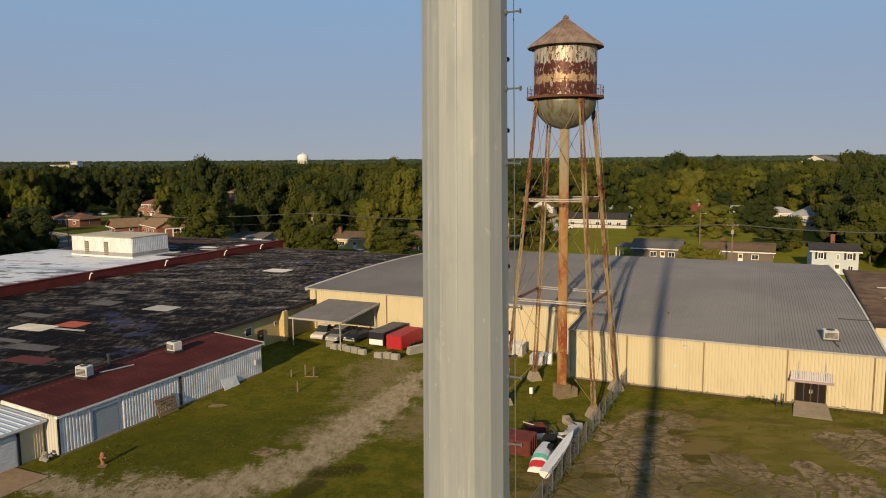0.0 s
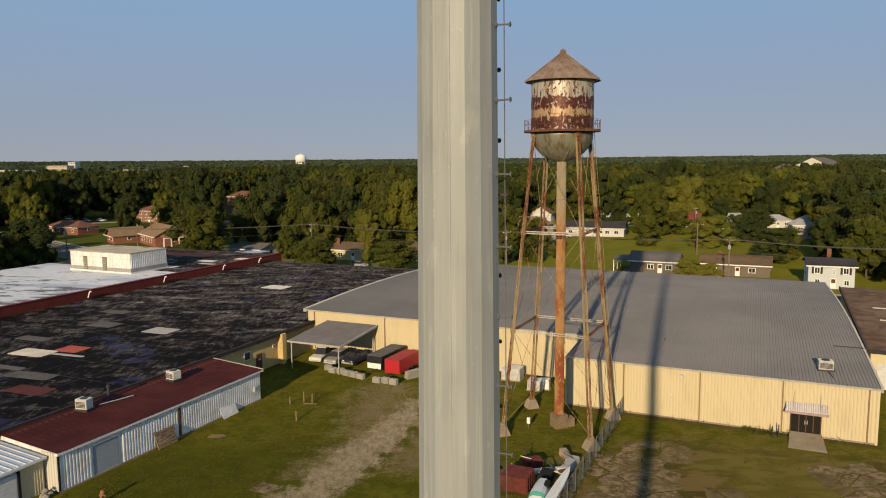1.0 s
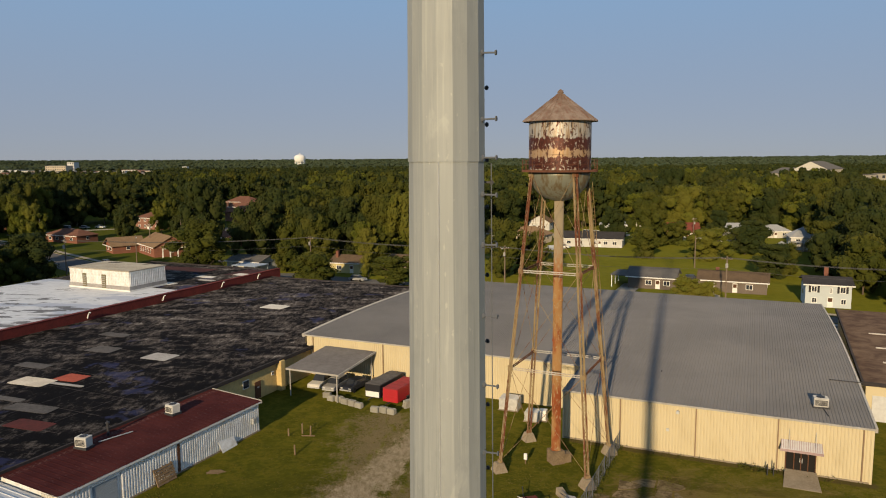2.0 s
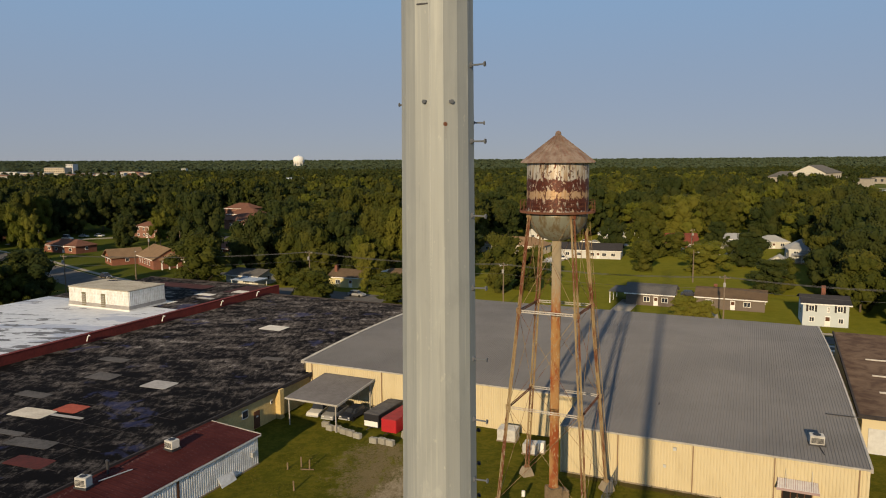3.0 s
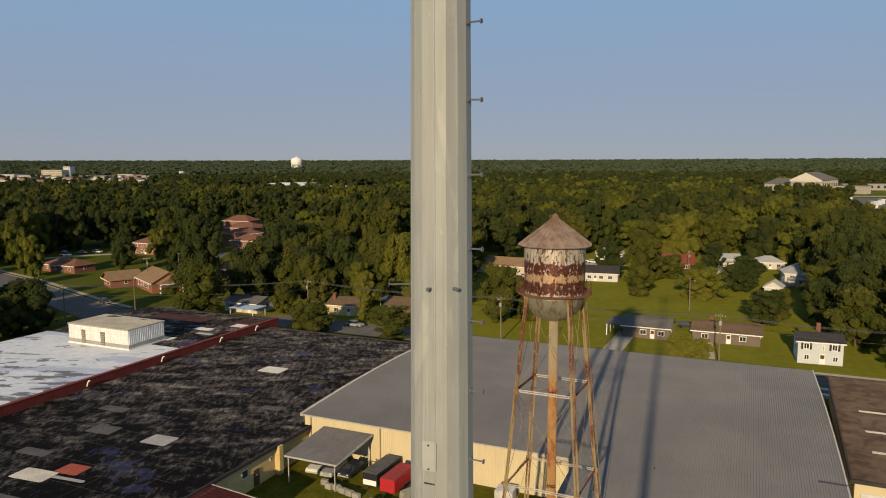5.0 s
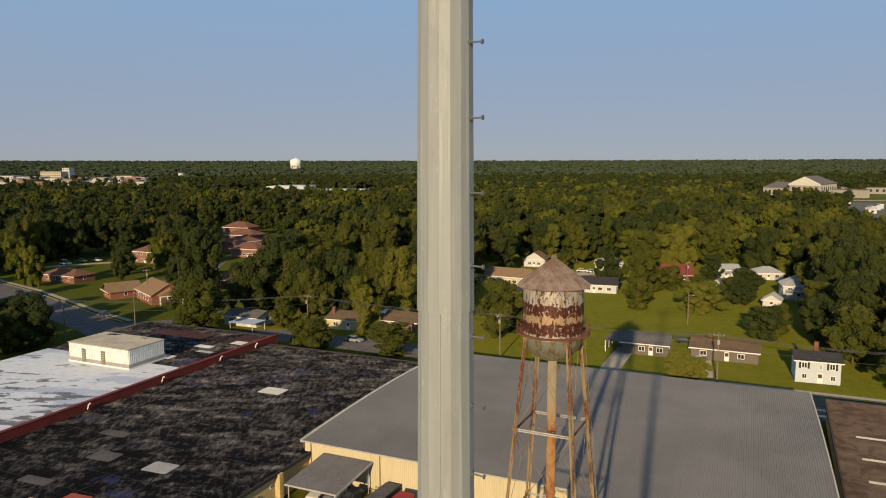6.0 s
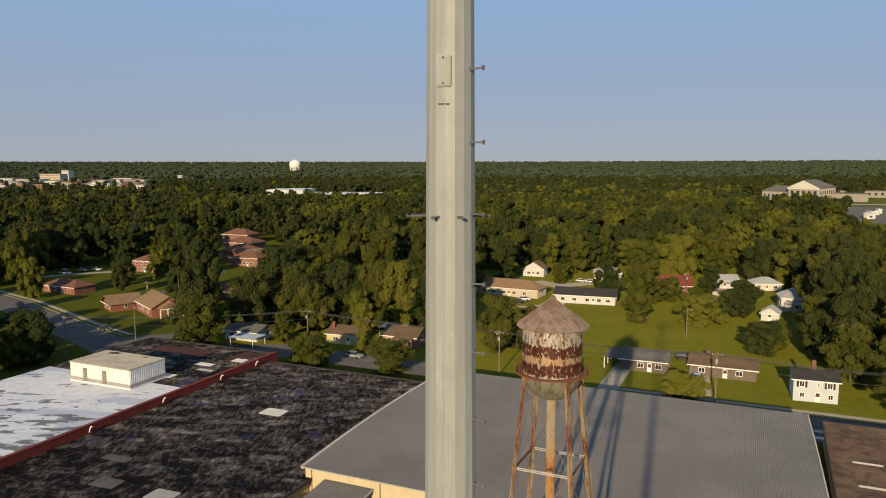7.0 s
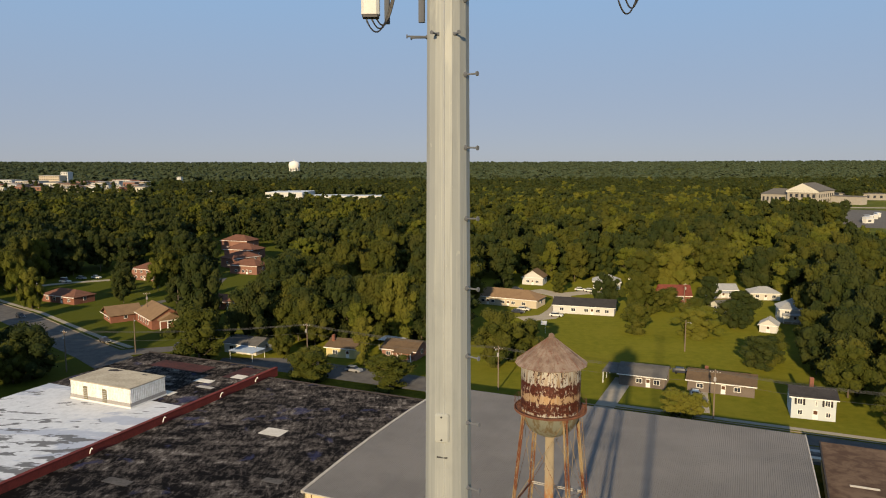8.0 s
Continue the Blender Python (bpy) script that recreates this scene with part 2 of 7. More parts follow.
    n.colour(n.mix(n.math("MULTIPLY", n.ramp(n.math("ADD", s1, near), 0.615, 0.655), 0.9), c, (0.13, 0.125, 0.12)))
    M["white_roof"] = n.m
    n = Nodes("brown_gravel_roof", 0.9)
    s1 = n.noise(n.world(), 0.35, 8, 0.65, 0.5)
    n.colour(n.mix(n.ramp(s1, 0.35, 0.65), (0.0723, 0.0467, 0.034), (0.1403, 0.0978, 0.068)))
    M["brown_roof"] = n.m

    M["glass"] = plain("window_glass", (0.035, 0.04, 0.05), None, 0.12, 0, 3, 0.3, 0.5, 0)
    M["dark"] = plain("dark_recess", (0.02, 0.018, 0.016), None, 0.7)
    M["door_brown"] = plain("brown_door", (0.12, 0.06, 0.035))
    M["door_grey"] = plain("blue_grey_door", (0.30, 0.34, 0.37), (0.22, 0.25, 0.28))
    M["wood"] = plain("weathered_wood", (0.23, 0.16, 0.095), (0.12, 0.085, 0.055), 0.85, 0, 4, 0.6, 0.8, 0.3)
    M["pole_wood"] = plain("utility_pole_wood", (0.20, 0.155, 0.115), (0.12, 0.09, 0.07), 0.9)
    M["red_paint"] = plain("red_trailer_paint", (0.43, 0.018, 0.024), (0.26, 0.022, 0.024), 0.45)
    M["black_paint"] = plain("black_trailer_paint", (0.022, 0.022, 0.026), None, 0.4)
    M["rubber"] = plain("tyre_rubber", (0.02, 0.02, 0.02), None, 0.85)
    M["car_white"] = plain("white_car_paint", (0.66, 0.65, 0.60), (0.5, 0.48, 0.44), 0.35)
    M["car_grey"] = plain("grey_car_paint", (0.30, 0.30, 0.30), None, 0.35)
    M["car_dark"] = plain("dark_car_paint", (0.03, 0.035, 0.05), None, 0.3)
    M["boat_white"] = plain("faded_white_gelcoat", (0.70, 0.70, 0.67), (0.52, 0.5, 0.45), 0.45)
    M["boat_red"] = plain("red_hull_stripe", (0.48, 0.03, 0.03), None, 0.5)
    M["boat_green"] = plain("green_hull_stripe", (0.10, 0.42, 0.30), None, 0.5)
    M["box_red"] = plain("faded_red_box_paint", (0.155, 0.035, 0.028), (0.06, 0.028, 0.022), 0.75, 0, 3.0, 1.2, 1.0)
    M["hydrant"] = plain("orange_hydrant_paint", (0.30, 0.14, 0.07), (0.2, 0.09, 0.05), 0.6)
    M["brick"] = plain("red_brick", (0.234, 0.1035, 0.0675), (0.153, 0.0675, 0.0495), 0.9, 0, 5, 0.5, 0.8, 0.3)
    M["brick_pink"] = plain("pink_brick", (0.28, 0.15, 0.108), (0.2, 0.1, 0.072), 0.9, 0, 5, 0.5, 0.8, 0.3)
    M["brick_dark"] = plain("brown_grey_brick", (0.18, 0.1485, 0.1215), (0.126, 0.099, 0.081), 0.9, 0, 5, 0.5, 0.8, 0.3)
    M["siding"] = plain("pale_siding", (0.558, 0.54, 0.468), (0.45, 0.423, 0.36), 0.7)
    M["siding_white"] = plain("white_siding", (0.576, 0.5715, 0.54), (0.468, 0.459, 0.432), 0.65)
    M["siding_blue"] = plain("pale_blue_siding", (0.52, 0.56, 0.56), (0.42, 0.45, 0.45), 0.65)
    M["siding_yellow"] = plain("yellow_siding", (0.558, 0.486, 0.243), (0.45, 0.378, 0.18), 0.7)
    M["tan_wall"] = plain("tan_wall", (0.52, 0.455, 0.345), (0.42, 0.36, 0.265), 0.75)
    for key, a, b in (("sh_brown", (0.129, 0.0903, 0.0559), (0.086, 0.0602, 0.0413)), ("sh_grey", (0.1204, 0.1161, 0.1118), (0.086, 0.0817, 0.0774)),
                      ("sh_dark", (0.0473, 0.0447, 0.0473), (0.0301, 0.0284, 0.0292)), ("sh_red", (0.1892, 0.0559, 0.0387), (0.1204, 0.0387, 0.0292)),
                      ("sh_tan", (0.225, 0.152, 0.090), (0.165, 0.108, 0.066)), ("sh_pale", (0.3096, 0.3182, 0.3268), (0.2408, 0.2494, 0.258)), ("sh_terra", (0.172, 0.084, 0.058), (0.118, 0.058, 0.040))):
        M[key] = plain(key.replace("sh_", "shingles_"), a, b, 0.9, 0, 2.5, 0.5, 1.0, 0.4)

    for key, a, b in (("carport_roof", (0.165, 0.155, 0.15), (0.12, 0.11, 0.105)), ("bolt_steel", (0.13, 0.14, 0.16), (0.08, 0.09, 0.10)), ("stone_wall", (0.34, 0.315, 0.27), (0.27, 0.25, 0.21)), ("gutter", (0.42, 0.40, 0.36), (0.3, 0.28, 0.25)), ("red_faded", (0.30, 0.045, 0.045), (0.16, 0.04, 0.04)), ("rust_dark", (0.150, 0.068, 0.042), (0.085, 0.040, 0.028)), ("plate", (0.37, 0.385, 0.365), (0.31, 0.325, 0.31)), ("backboard", (0.42, 0.46, 0.52), (0.34, 0.38, 0.44)), ("downspout", (0.27, 0.19, 0.12), (0.2, 0.14, 0.09)), ("awning", (0.58, 0.57, 0.56), (0.45, 0.43, 0.42)), ("awning_rib", (0.40, 0.30, 0.29), (0.3, 0.22, 0.21)),
                      ("steel_grey", (0.50, 0.49, 0.45), (0.33, 0.27, 0.21)), ("zinc_pale", (0.55, 0.54, 0.50), (0.33, 0.32, 0.30)), ("trim_dark", (0.035, 0.032, 0.032), (0.06, 0.05, 0.05)),
                      ("patch_tan", (0.60, 0.55, 0.46), (0.42, 0.37, 0.30)), ("patch_red", (0.36, 0.09, 0.055), (0.22, 0.055, 0.04)), ("patch_red_dim", (0.10, 0.030, 0.026), (0.05, 0.022, 0.02)), ("patch_grey", (0.36, 0.35, 0.34), (0.24, 0.23, 0.22)),
                      ("patch_dim", (0.115, 0.108, 0.104), (0.05, 0.047, 0.045)), ("patch_white", (0.58, 0.56, 0.52), (0.42, 0.40, 0.36)), ("tar_red", (0.075, 0.030, 0.028), (0.022, 0.018, 0.018)), ("ph_roof", (0.40, 0.37, 0.30), (0.25, 0.22, 0.17)),
                      ("door_olive", (0.20, 0.18, 0.11), (0.13, 0.12, 0.08)), ("door_white", (0.60, 0.61, 0.60), (0.48, 0.48, 0.47)), ("mud_slab", (0.27, 0.19, 0.115), (0.18, 0.125, 0.075)), ("wire", (0.15, 0.15, 0.145), (0.10, 0.10, 0.10)), ("wire_dark", (0.10, 0.10, 0.10), (0.06, 0.06, 0.06)), ("lot_edge", (0.105, 0.076, 0.040), (0.08, 0.06, 0.03)), ("tarp", (0.30, 0.36, 0.45), (0.2, 0.25, 0.33))):
        M[key] = plain(key + "_surface", a, b, 0.75, 0, 2.2, 0.35, 1.0, 0.2)

    n = Nodes("broken_concrete", 0.9)
    m1 = n.noise(n.world(), 0.11, 5, 0.6)
    m2 = n.noise(n.world(), 1.3, 8, 0.72)
    m3 = n.noise(n.world(), 9, 4, 0.7)
    c = n.mix(n.ramp(m2, 0.40, 0.60), (0.080, 0.056, 0.025), (0.232, 0.172, 0.100))
    c = n.mix(n.math("MULTIPLY", n.random(), 0.35), c, (0.12, 0.095, 0.055))
    moss = n.math("ADD", n.math("MULTIPLY", m1, 0.65), n.math("MULTIPLY", m2, 0.35))
    c = n.mix(n.math("MULTIPLY", n.ramp(moss, 0.49, 0.57), 0.80), c, n.mix(n.ramp(m3, 0.4, 0.6), (0.048, 0.046, 0.010), (0.100, 0.082, 0.022)))
    n.colour(c)
    n.bump(m2, 0.4, 0.03)
    M["lot"] = n.m
    # asphalt street
    n = Nodes("asphalt", 0.9)
    a1 = n.noise(n.world(), 0.4, 6)
    a2 = n.noise(n.world(), 6, 4)
    n.colour(n.mix(n.ramp(n.math("ADD", n.math("MULTIPLY", a1, 0.7), n.math("MULTIPLY", a2, 0.3)), 0.35, 0.65), (0.0714, 0.0697, 0.0714), (0.1092, 0.105, 0.1008)))
    M["asphalt"] = n.m
    M["drive"] = plain("pale_driveway", (0.2772, 0.252, 0.21), (0.2016, 0.1806, 0.1512), 0.9, 0, 2, 0.4, 0.8, 0.3)
    M["mud"] = plain("brown_earth", (0.21, 0.147, 0.084), (0.1428, 0.0966, 0.0546), 0.95, 0, 2, 0.4, 0.9, 0.5)

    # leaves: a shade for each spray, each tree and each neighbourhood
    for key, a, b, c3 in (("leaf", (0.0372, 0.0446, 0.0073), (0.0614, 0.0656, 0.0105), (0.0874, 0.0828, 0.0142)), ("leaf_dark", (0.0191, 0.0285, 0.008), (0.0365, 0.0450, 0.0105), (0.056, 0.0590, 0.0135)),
                          # the blue-green set puts distance haze into the farthest belt's leaf colour
                          ("leaf_hazed", (0.0372, 0.0546, 0.0302), (0.0611, 0.0777, 0.0403), (0.0819, 0.0945, 0.0463)), ("leaf_light", (0.0614, 0.0725, 0.0088), (0.0921, 0.0967, 0.0128), (0.1209, 0.1107, 0.0181))):
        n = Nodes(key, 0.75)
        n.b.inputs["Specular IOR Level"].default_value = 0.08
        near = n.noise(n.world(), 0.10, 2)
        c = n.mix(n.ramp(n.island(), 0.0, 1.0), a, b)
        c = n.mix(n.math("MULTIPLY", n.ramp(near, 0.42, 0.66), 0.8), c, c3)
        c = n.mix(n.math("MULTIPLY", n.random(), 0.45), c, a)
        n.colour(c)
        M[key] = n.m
    n = Nodes("yard_tufts", 0.9)
    n.b.inputs["Specular IOR Level"].default_value = 0.05
    c = n.mix(n.ramp(n.island(), 0.0, 1.0), (0.056, 0.058, 0.007), (0.120, 0.104, 0.015))
    n.colour(n.mix(n.math("MULTIPLY", n.ramp(n.noise(n.world(), 0.3, 4), 0.5, 0.7), 0.5), c, (0.17, 0.135, 0.05)))
    M["tuft"] = n.m
    n = Nodes("loose_stone", 0.95)
    n.colour(n.mix(n.island(), (0.16, 0.128, 0.08), (0.31, 0.262, 0.19)))
    M["pebble"] = n.m
    M["bark"] = plain("bark", (0.13, 0.10, 0.075), (0.07, 0.055, 0.04), 0.95, 0, 6, 1, 0.8, 0.5)

    # the ground: mown and rough grass, bare soil and gravel where the tracks and yard are
    n = Nodes("grass_and_earth", 0.95)
    n.b.inputs["Specular IOR Level"].default_value = 0.03
    n1 = n.noise(n.world(), 0.045, 5)
    n2 = n.noise(n.world(), 0.45, 7, 0.65)
    n3 = n.noise(n.world(), 7.0, 8, 0.75)
    g = n.mix(n.ramp(n2, 0.22, 0.78), (0.080, 0.088, 0.009), (0.123, 0.117, 0.0135))
    g = n.mix(n.math("MULTIPLY", n.ramp(n1, 0.45, 0.62), 0.40), g, (0.128, 0.120, 0.016))
    g = n.mix(n.math("MULTIPLY", n.ramp(n3, 0.45, 0.75), 0.45), g, (0.0638, 0.0748, 0.0102))
    sep = n.add("SeparateXYZ")
    n.link(n.world(turn=radians(24)), sep.inputs[0])
    u, v = sep.outputs["X"], sep.outputs["Y"]

    # rough yard grass this side of the street, mown lawns beyond it
    rough = n.ramp(v, 158, 146)
    g = n.mix(n.math("MULTIPLY", rough, 0.72), g, n.mix(n.ramp(n.math("ADD", n.math("MULTIPLY", n2, 0.5), n.math("MULTIPLY", n.noise(n.world(), 1.7, 8, 0.72), 0.5)), 0.43, 0.58), (0.050, 0.051, 0.005), (0.103, 0.088, 0.010)))
    # far-left lawns coloured darker in place of the long tree shade there
    g = n.mix(n.math("MULTIPLY", n.ramp(u, -120, -160), 0.8), g, (0.046, 0.056, 0.008))

    def blob(cu, cv, ru, rv):
        a = n.math("POWER", n.math("MULTIPLY", n.math("SUBTRACT", u, cu), 1 / ru), 2)
        b = n.math("POWER", n.math("MULTIPLY", n.math("SUBTRACT", v, cv), 1 / rv), 2)
        return n.math("SUBTRACT", 1.0, n.math("SQRT", n.math("ADD", a, b)))

    rag = n.math("ADD", n.math("MULTIPLY", n.math("SUBTRACT", n2, 0.5), 1.5), n.math("ADD", n.math("MULTIPLY", n.math("SUBTRACT", n3, 0.5), 1.0), n.math("MULTIPLY", n.math("SUBTRACT", n.noise(n.world(), 2.4, 7, 0.7), 0.5), 1.2)))
    n4 = n.noise(n.world(scale=(1, 0.35, 1), turn=radians(28)), 0.9, 6)
    def line(p, q, r):
        """1 on the line from p to q in plan, falling to 0 at r from it."""
        du, dv = q[0] - p[0], q[1] - p[1]
        ll = du * du + dv * dv
        a, c = n.math("SUBTRACT", u, p[0]), n.math("SUBTRACT", v, p[1])
        t = n.math("MULTIPLY", n.math("ADD", n.math("MULTIPLY", a, du), n.math("MULTIPLY", c, dv)), 1 / ll)
        t = n.math("MINIMUM", n.math("MAXIMUM", t, 0.0), 1.0)
        a, c = n.math("SUBTRACT", a, n.math("MULTIPLY", t, du)), n.math("SUBTRACT", c, n.math("MULTIPLY", t, dv))
        return n.math("SUBTRACT", 1.0, n.math("MULTIPLY", n.math("SQRT", n.math("ADD", n.math("MULTIPLY", a, a), n.math("MULTIPLY", c, c))), 1 / r))

    def most(items):
        out = items[0]
        for it in items[1:]:
            out = n.math("MAXIMUM", out, it)
        return out

    lush = n.ramp(n.math("ADD", most([blob(-45, 43, 9, 9), line((-46, 40), (-38, 52), 6)]), n.math("MULTIPLY", rag, 0.7)), 0.0, 0.6)
    g = n.mix(n.math("MULTIPLY", lush, 0.5), g, (0.040, 0.044, 0.005))
    # bare soil round the track and trailers, then the pale gravel track itself
    bare = most([line((-34, 50), (-34, 62), 5.0), line((-35, 60), (-40, 71), 6.0), blob(-28.5, 57, 5, 8)])
    bare = n.ramp(n.math("ADD", bare, n.math("MULTIPLY", rag, 1.3)), 0.18, 0.75)
    soil = n.mix(n.ramp(n3, 0.35, 0.65), (0.1403, 0.0978, 0.0493), (0.221, 0.17, 0.102))
    soil = n.mix(n.ramp(n4, 0.52, 0.66), soil, (0.136, 0.1232, 0.0255))
    g = n.mix(n.math("MULTIPLY", bare, 0.75), g, soil)
    way = ((-48.5, 33.6), (-42.0, 34.2), (-38.1, 36.1), (-34.6, 39.1), (-32.8, 43.2), (-32.4, 49.5), (-32.9, 56.1), (-33.7, 64.1), (-34.6, 70.0))
    wide = (1.6, 2.0, 2.6, 3.0, 2.7, 2.7, 2.3, 1.7)
    track = most([line(p, q, r) for p, q, r in zip(way, way[1:], wide)] + [line((-40, 34), (-27, 20), 5.0)])
    track = n.ramp(n.math("ADD", track, n.math("ADD", n.math("MULTIPLY", rag, 1.5), n.math("MULTIPLY", n.math("SUBTRACT", n.noise(n.world(scale=(1, 0.22, 1), turn=radians(24)), 0.9, 6, 0.7), 0.5), 2.2))), -0.15, 0.62)
    n7 = n.noise(n.world(scale=(1, 0.5, 1), turn=radians(30)), 1.6, 9, 0.75)
    gravel = n.mix(n.ramp(n7, 0.30, 0.66), (0.150, 0.112, 0.058), (0.345, 0.278, 0.186))
    g = n.mix(n.math("MULTIPLY", track, 0.9), g, gravel)
    # two ragged dark brown patches beside the track
    dark_patch = n.ramp(n.math("ADD", most([line((-30.2, 43.4), (-28.2, 45.0), 1.5), line((-29.6, 41.5), (-29.2, 38.0), 1.3)]), n.math("MULTIPLY", rag, 0.9)), 0.1, 0.55)
    g = n.mix(n.math("MULTIPLY", dark_patch, 0.75), g, (0.030, 0.024, 0.008))
    lot = most([blob(-2, 46, 20, 23), blob(12, 64, 10, 9), blob(8, 50, 16, 14), blob(2, 60, 17, 14)])
    lot = n.ramp(n.math("ADD", lot, n.math("MULTIPLY", rag, 0.9)), -0.05, 0.35)
    n5 = n.noise(n.world(scale=(0.45, 1.0, 1), turn=radians(10)), 0.55, 8, 0.66, 0.3)
    mixed = n.mix(n.ramp(n5, 0.45, 0.55), (0.060, 0.046, 0.012), (0.140, 0.098, 0.036))
    mixed = n.mix(n.math("MULTIPLY", n.ramp(n1, 0.46, 0.56), 0.6), mixed, (0.128, 0.112, 0.016))
    mixed = n.mix(n.math("MULTIPLY", n.ramp(n3, 0.52, 0.66), 0.75), mixed, (0.1997, 0.1573, 0.0892))
    g = n.mix(n.math("MULTIPLY", lot, 0.92), g, mixed)
    edge = n.ramp(n.math("ADD", line((-18, 74.6), (10, 74.6), 1.0), n.math("MULTIPLY", rag, 0.6)), 0.1, 0.6)
    g = n.mix(n.math("MULTIPLY", edge, 0.7), g, (0.0723, 0.051, 0.0255))
    # woodland floor far off
    far = n.ramp(v, 480, 620)
    g = n.mix(far, g, n.mix(n.ramp(n1, 0.4, 0.6), (0.0467, 0.0595, 0.0119), (0.085, 0.0935, 0.0187)))
    n.colour(g)
    n.bump(n.math("ADD", n3, n2), 0.45, 0.08)
    M["ground"] = n.m


make_materials()

# ---- building blocks ----
class Solid:
    """Corner points and faces of one mesh."""

    def __init__(self):
        self.v, self.f = [], []

    def add(self, verts, faces):
        k = len(self.v)
        self.v += [tuple(p) for p in verts]
        self.f += [tuple(k + i for i in f) for f in faces]
        return self

    def box(self, x0, x1, y0, y1, z0, z1):
        return self.hexa([(x0, y0, z0), (x1, y0, z0), (x1, y1, z0), (x0, y1, z0), (x0, y0, z1), (x1, y0, z1), (x1, y1, z1), (x0, y1, z1)])

    def hexa(self, p):
        return self.add(p, [(3, 2, 1, 0), (4, 5, 6, 7), (0, 1, 5, 4), (1, 2, 6, 5), (2, 3, 7, 6), (3, 0, 4, 7)])

    def soft_box(self, x0, x1, y0, y1, z0, z1, b):
        """A box with its upright and top edges cut back by b."""
        def ring(i, z):
            return [(x0 + i, y0 + i + b, z), (x0 + i + b, y0 + i, z), (x1 - i - b, y0 + i, z), (x1 - i, y0 + i + b, z),
                    (x1 - i, y1 - i - b, z), (x1 - i - b, y1 - i, z), (x0 + i + b, y1 - i, z), (x0 + i, y1 - i - b, z)]
        return self.stack([ring(0, z0), ring(0, z1 - b), ring(b, z1)])

    def stack(self, rings, cap=True, closed=True):
        n = len(rings[0])
        k = len(self.v)
        for r in rings:
            self.v += [tuple(p) for p in r]
        for j in range(len(rings) - 1):
            for i in range(n if closed else n - 1):
                a, b = k + j * n + i, k + j * n + (i + 1) % n
                self.f.append((a, b, b + n, a + n))
        if cap:
            self.f.append(tuple(k + i for i in reversed(range(n))))
            self.f.append(tuple(k + (len(rings) - 1) * n + i for i in range(n)))
        return self

    def lathe(self, profile, n, cx=0.0, cy=0.0, turn=0.0, cap=True):
        rings = [[(cx + r * math.cos(turn + 2 * math.pi * i / n), cy + r * math.sin(turn + 2 * math.pi * i / n), z) for i in range(n)] for r, z in profile]
        return self.stack(rings, cap)

    def tube(self, points, r, n=6, r2=None):
        pts = [Vector(p) for p in points]
        rings = []
        for i, p in enumerate(pts):
            d = (pts[min(i + 1, len(pts) - 1)] - pts[max(i - 1, 0)]).normalized()
            a = d.cross(Vector((0, 0, 1)) if abs(d.z) < 0.9 else Vector((0, 1, 0))).normalized()
            b = d.cross(a)
            rr = r if r2 is None else r + (r2 - r) * i / (len(pts) - 1)
            rings.append([p + a * rr * math.cos(2 * math.pi * k / n) + b * rr * math.sin(2 * math.pi * k / n) for k in range(n)])
        return self.stack(rings)

    def bar(self, p, q, w, h=None):
        """A square bar from p to q."""
        p, q = Vector(p), Vector(q)
        h = h or w
        d = (q - p).normalized()
        a = d.cross(Vector((0, 0, 1)) if abs(d.z) < 0.95 else Vector((0, 1, 0))).normalized()
        b = a.cross(d)
        c = [(-w / 2, -h / 2), (w / 2, -h / 2), (w / 2, h / 2), (-w / 2, h / 2)]
        return self.stack([[p + a * s + b * t for s, t in c], [q + a * s + b * t for s, t in c]])

    def mesh(self, name, smooth=False):
        me = bpy.data.meshes.new(name)
        me.from_pydata(self.v, [], self.f)
        if smooth:
            me.shade_smooth()
        me.update()
        return me


def part(name, solid, material, parent=None, label="", smooth=False):
    me = solid if isinstance(solid, bpy.types.Mesh) else solid.mesh(name, smooth)
    if material and not me.materials:
        me.materials.append(M[material] if isinstance(material, str) else material)
    ob = new(name, me)
    ob.parent = parent
    if label:
        ob["label"] = label
    return ob


def thing(name, m, label, category, group="", kind=""):
    ob = new(name)
    ob.empty_display_size = 0.5
    ob.matrix_world = m
    return tagged(ob, label, category, group, kind)


def solo(name, solid, material, m, label, category, group="", kind="", smooth=False):
    ob = part(name, solid, material, None, "", smooth)
    ob.matrix_world = m
    return tagged(ob, label, category, group, kind)


TURN = -24.0
GRID = pose(0, 0, 0, 0, 0, TURN)


def on_grid(u, v, z=0.0, turn=0.0):
    return GRID @ pose(u, v, z, 0, 0, turn)


def fix_normals(ob):
    bm = bmesh.new()
    bm.from_mesh(ob.data)
    bmesh.ops.recalc_face_normals(bm, faces=bm.faces)
    bm.to_mesh(ob.data)
    bm.free()


# ---- ground ----
def build_ground():
    s = Solid()
    xs = sorted(set([-4950, -3600, -2400, -1500, -900, -500, -300] + list(range(-200, 201, 20)) + [300, 500, 900, 1500, 2400, 3600, 4950]))
    ys = sorted(set([-4950, -2000, -800, -300, -100] + list(range(-40, 321, 20)) + [420, 600, 900, 1400, 2000, 2800, 3600, 4300, 4950]))
    verts = []
    for y in ys:
        for x in xs:
            d = math.hypot(x, y)
            verts.append((x, y, 0.0 if d < 1200 else 16.0 * ((d - 1200) / 3800) ** 1.5))
    n = len(xs)
    faces = [(j * n + i, j * n + i + 1, (j + 1) * n + i + 1, (j + 1) * n + i) for j in range(len(ys) - 1) for i in range(n - 1)]
    s.add(verts, faces)
    solo("ground", s, "ground", pose(0, 0, 0), "uneven grass with bare brown soil, gravel and woodland floor", "ground", kind="structure")


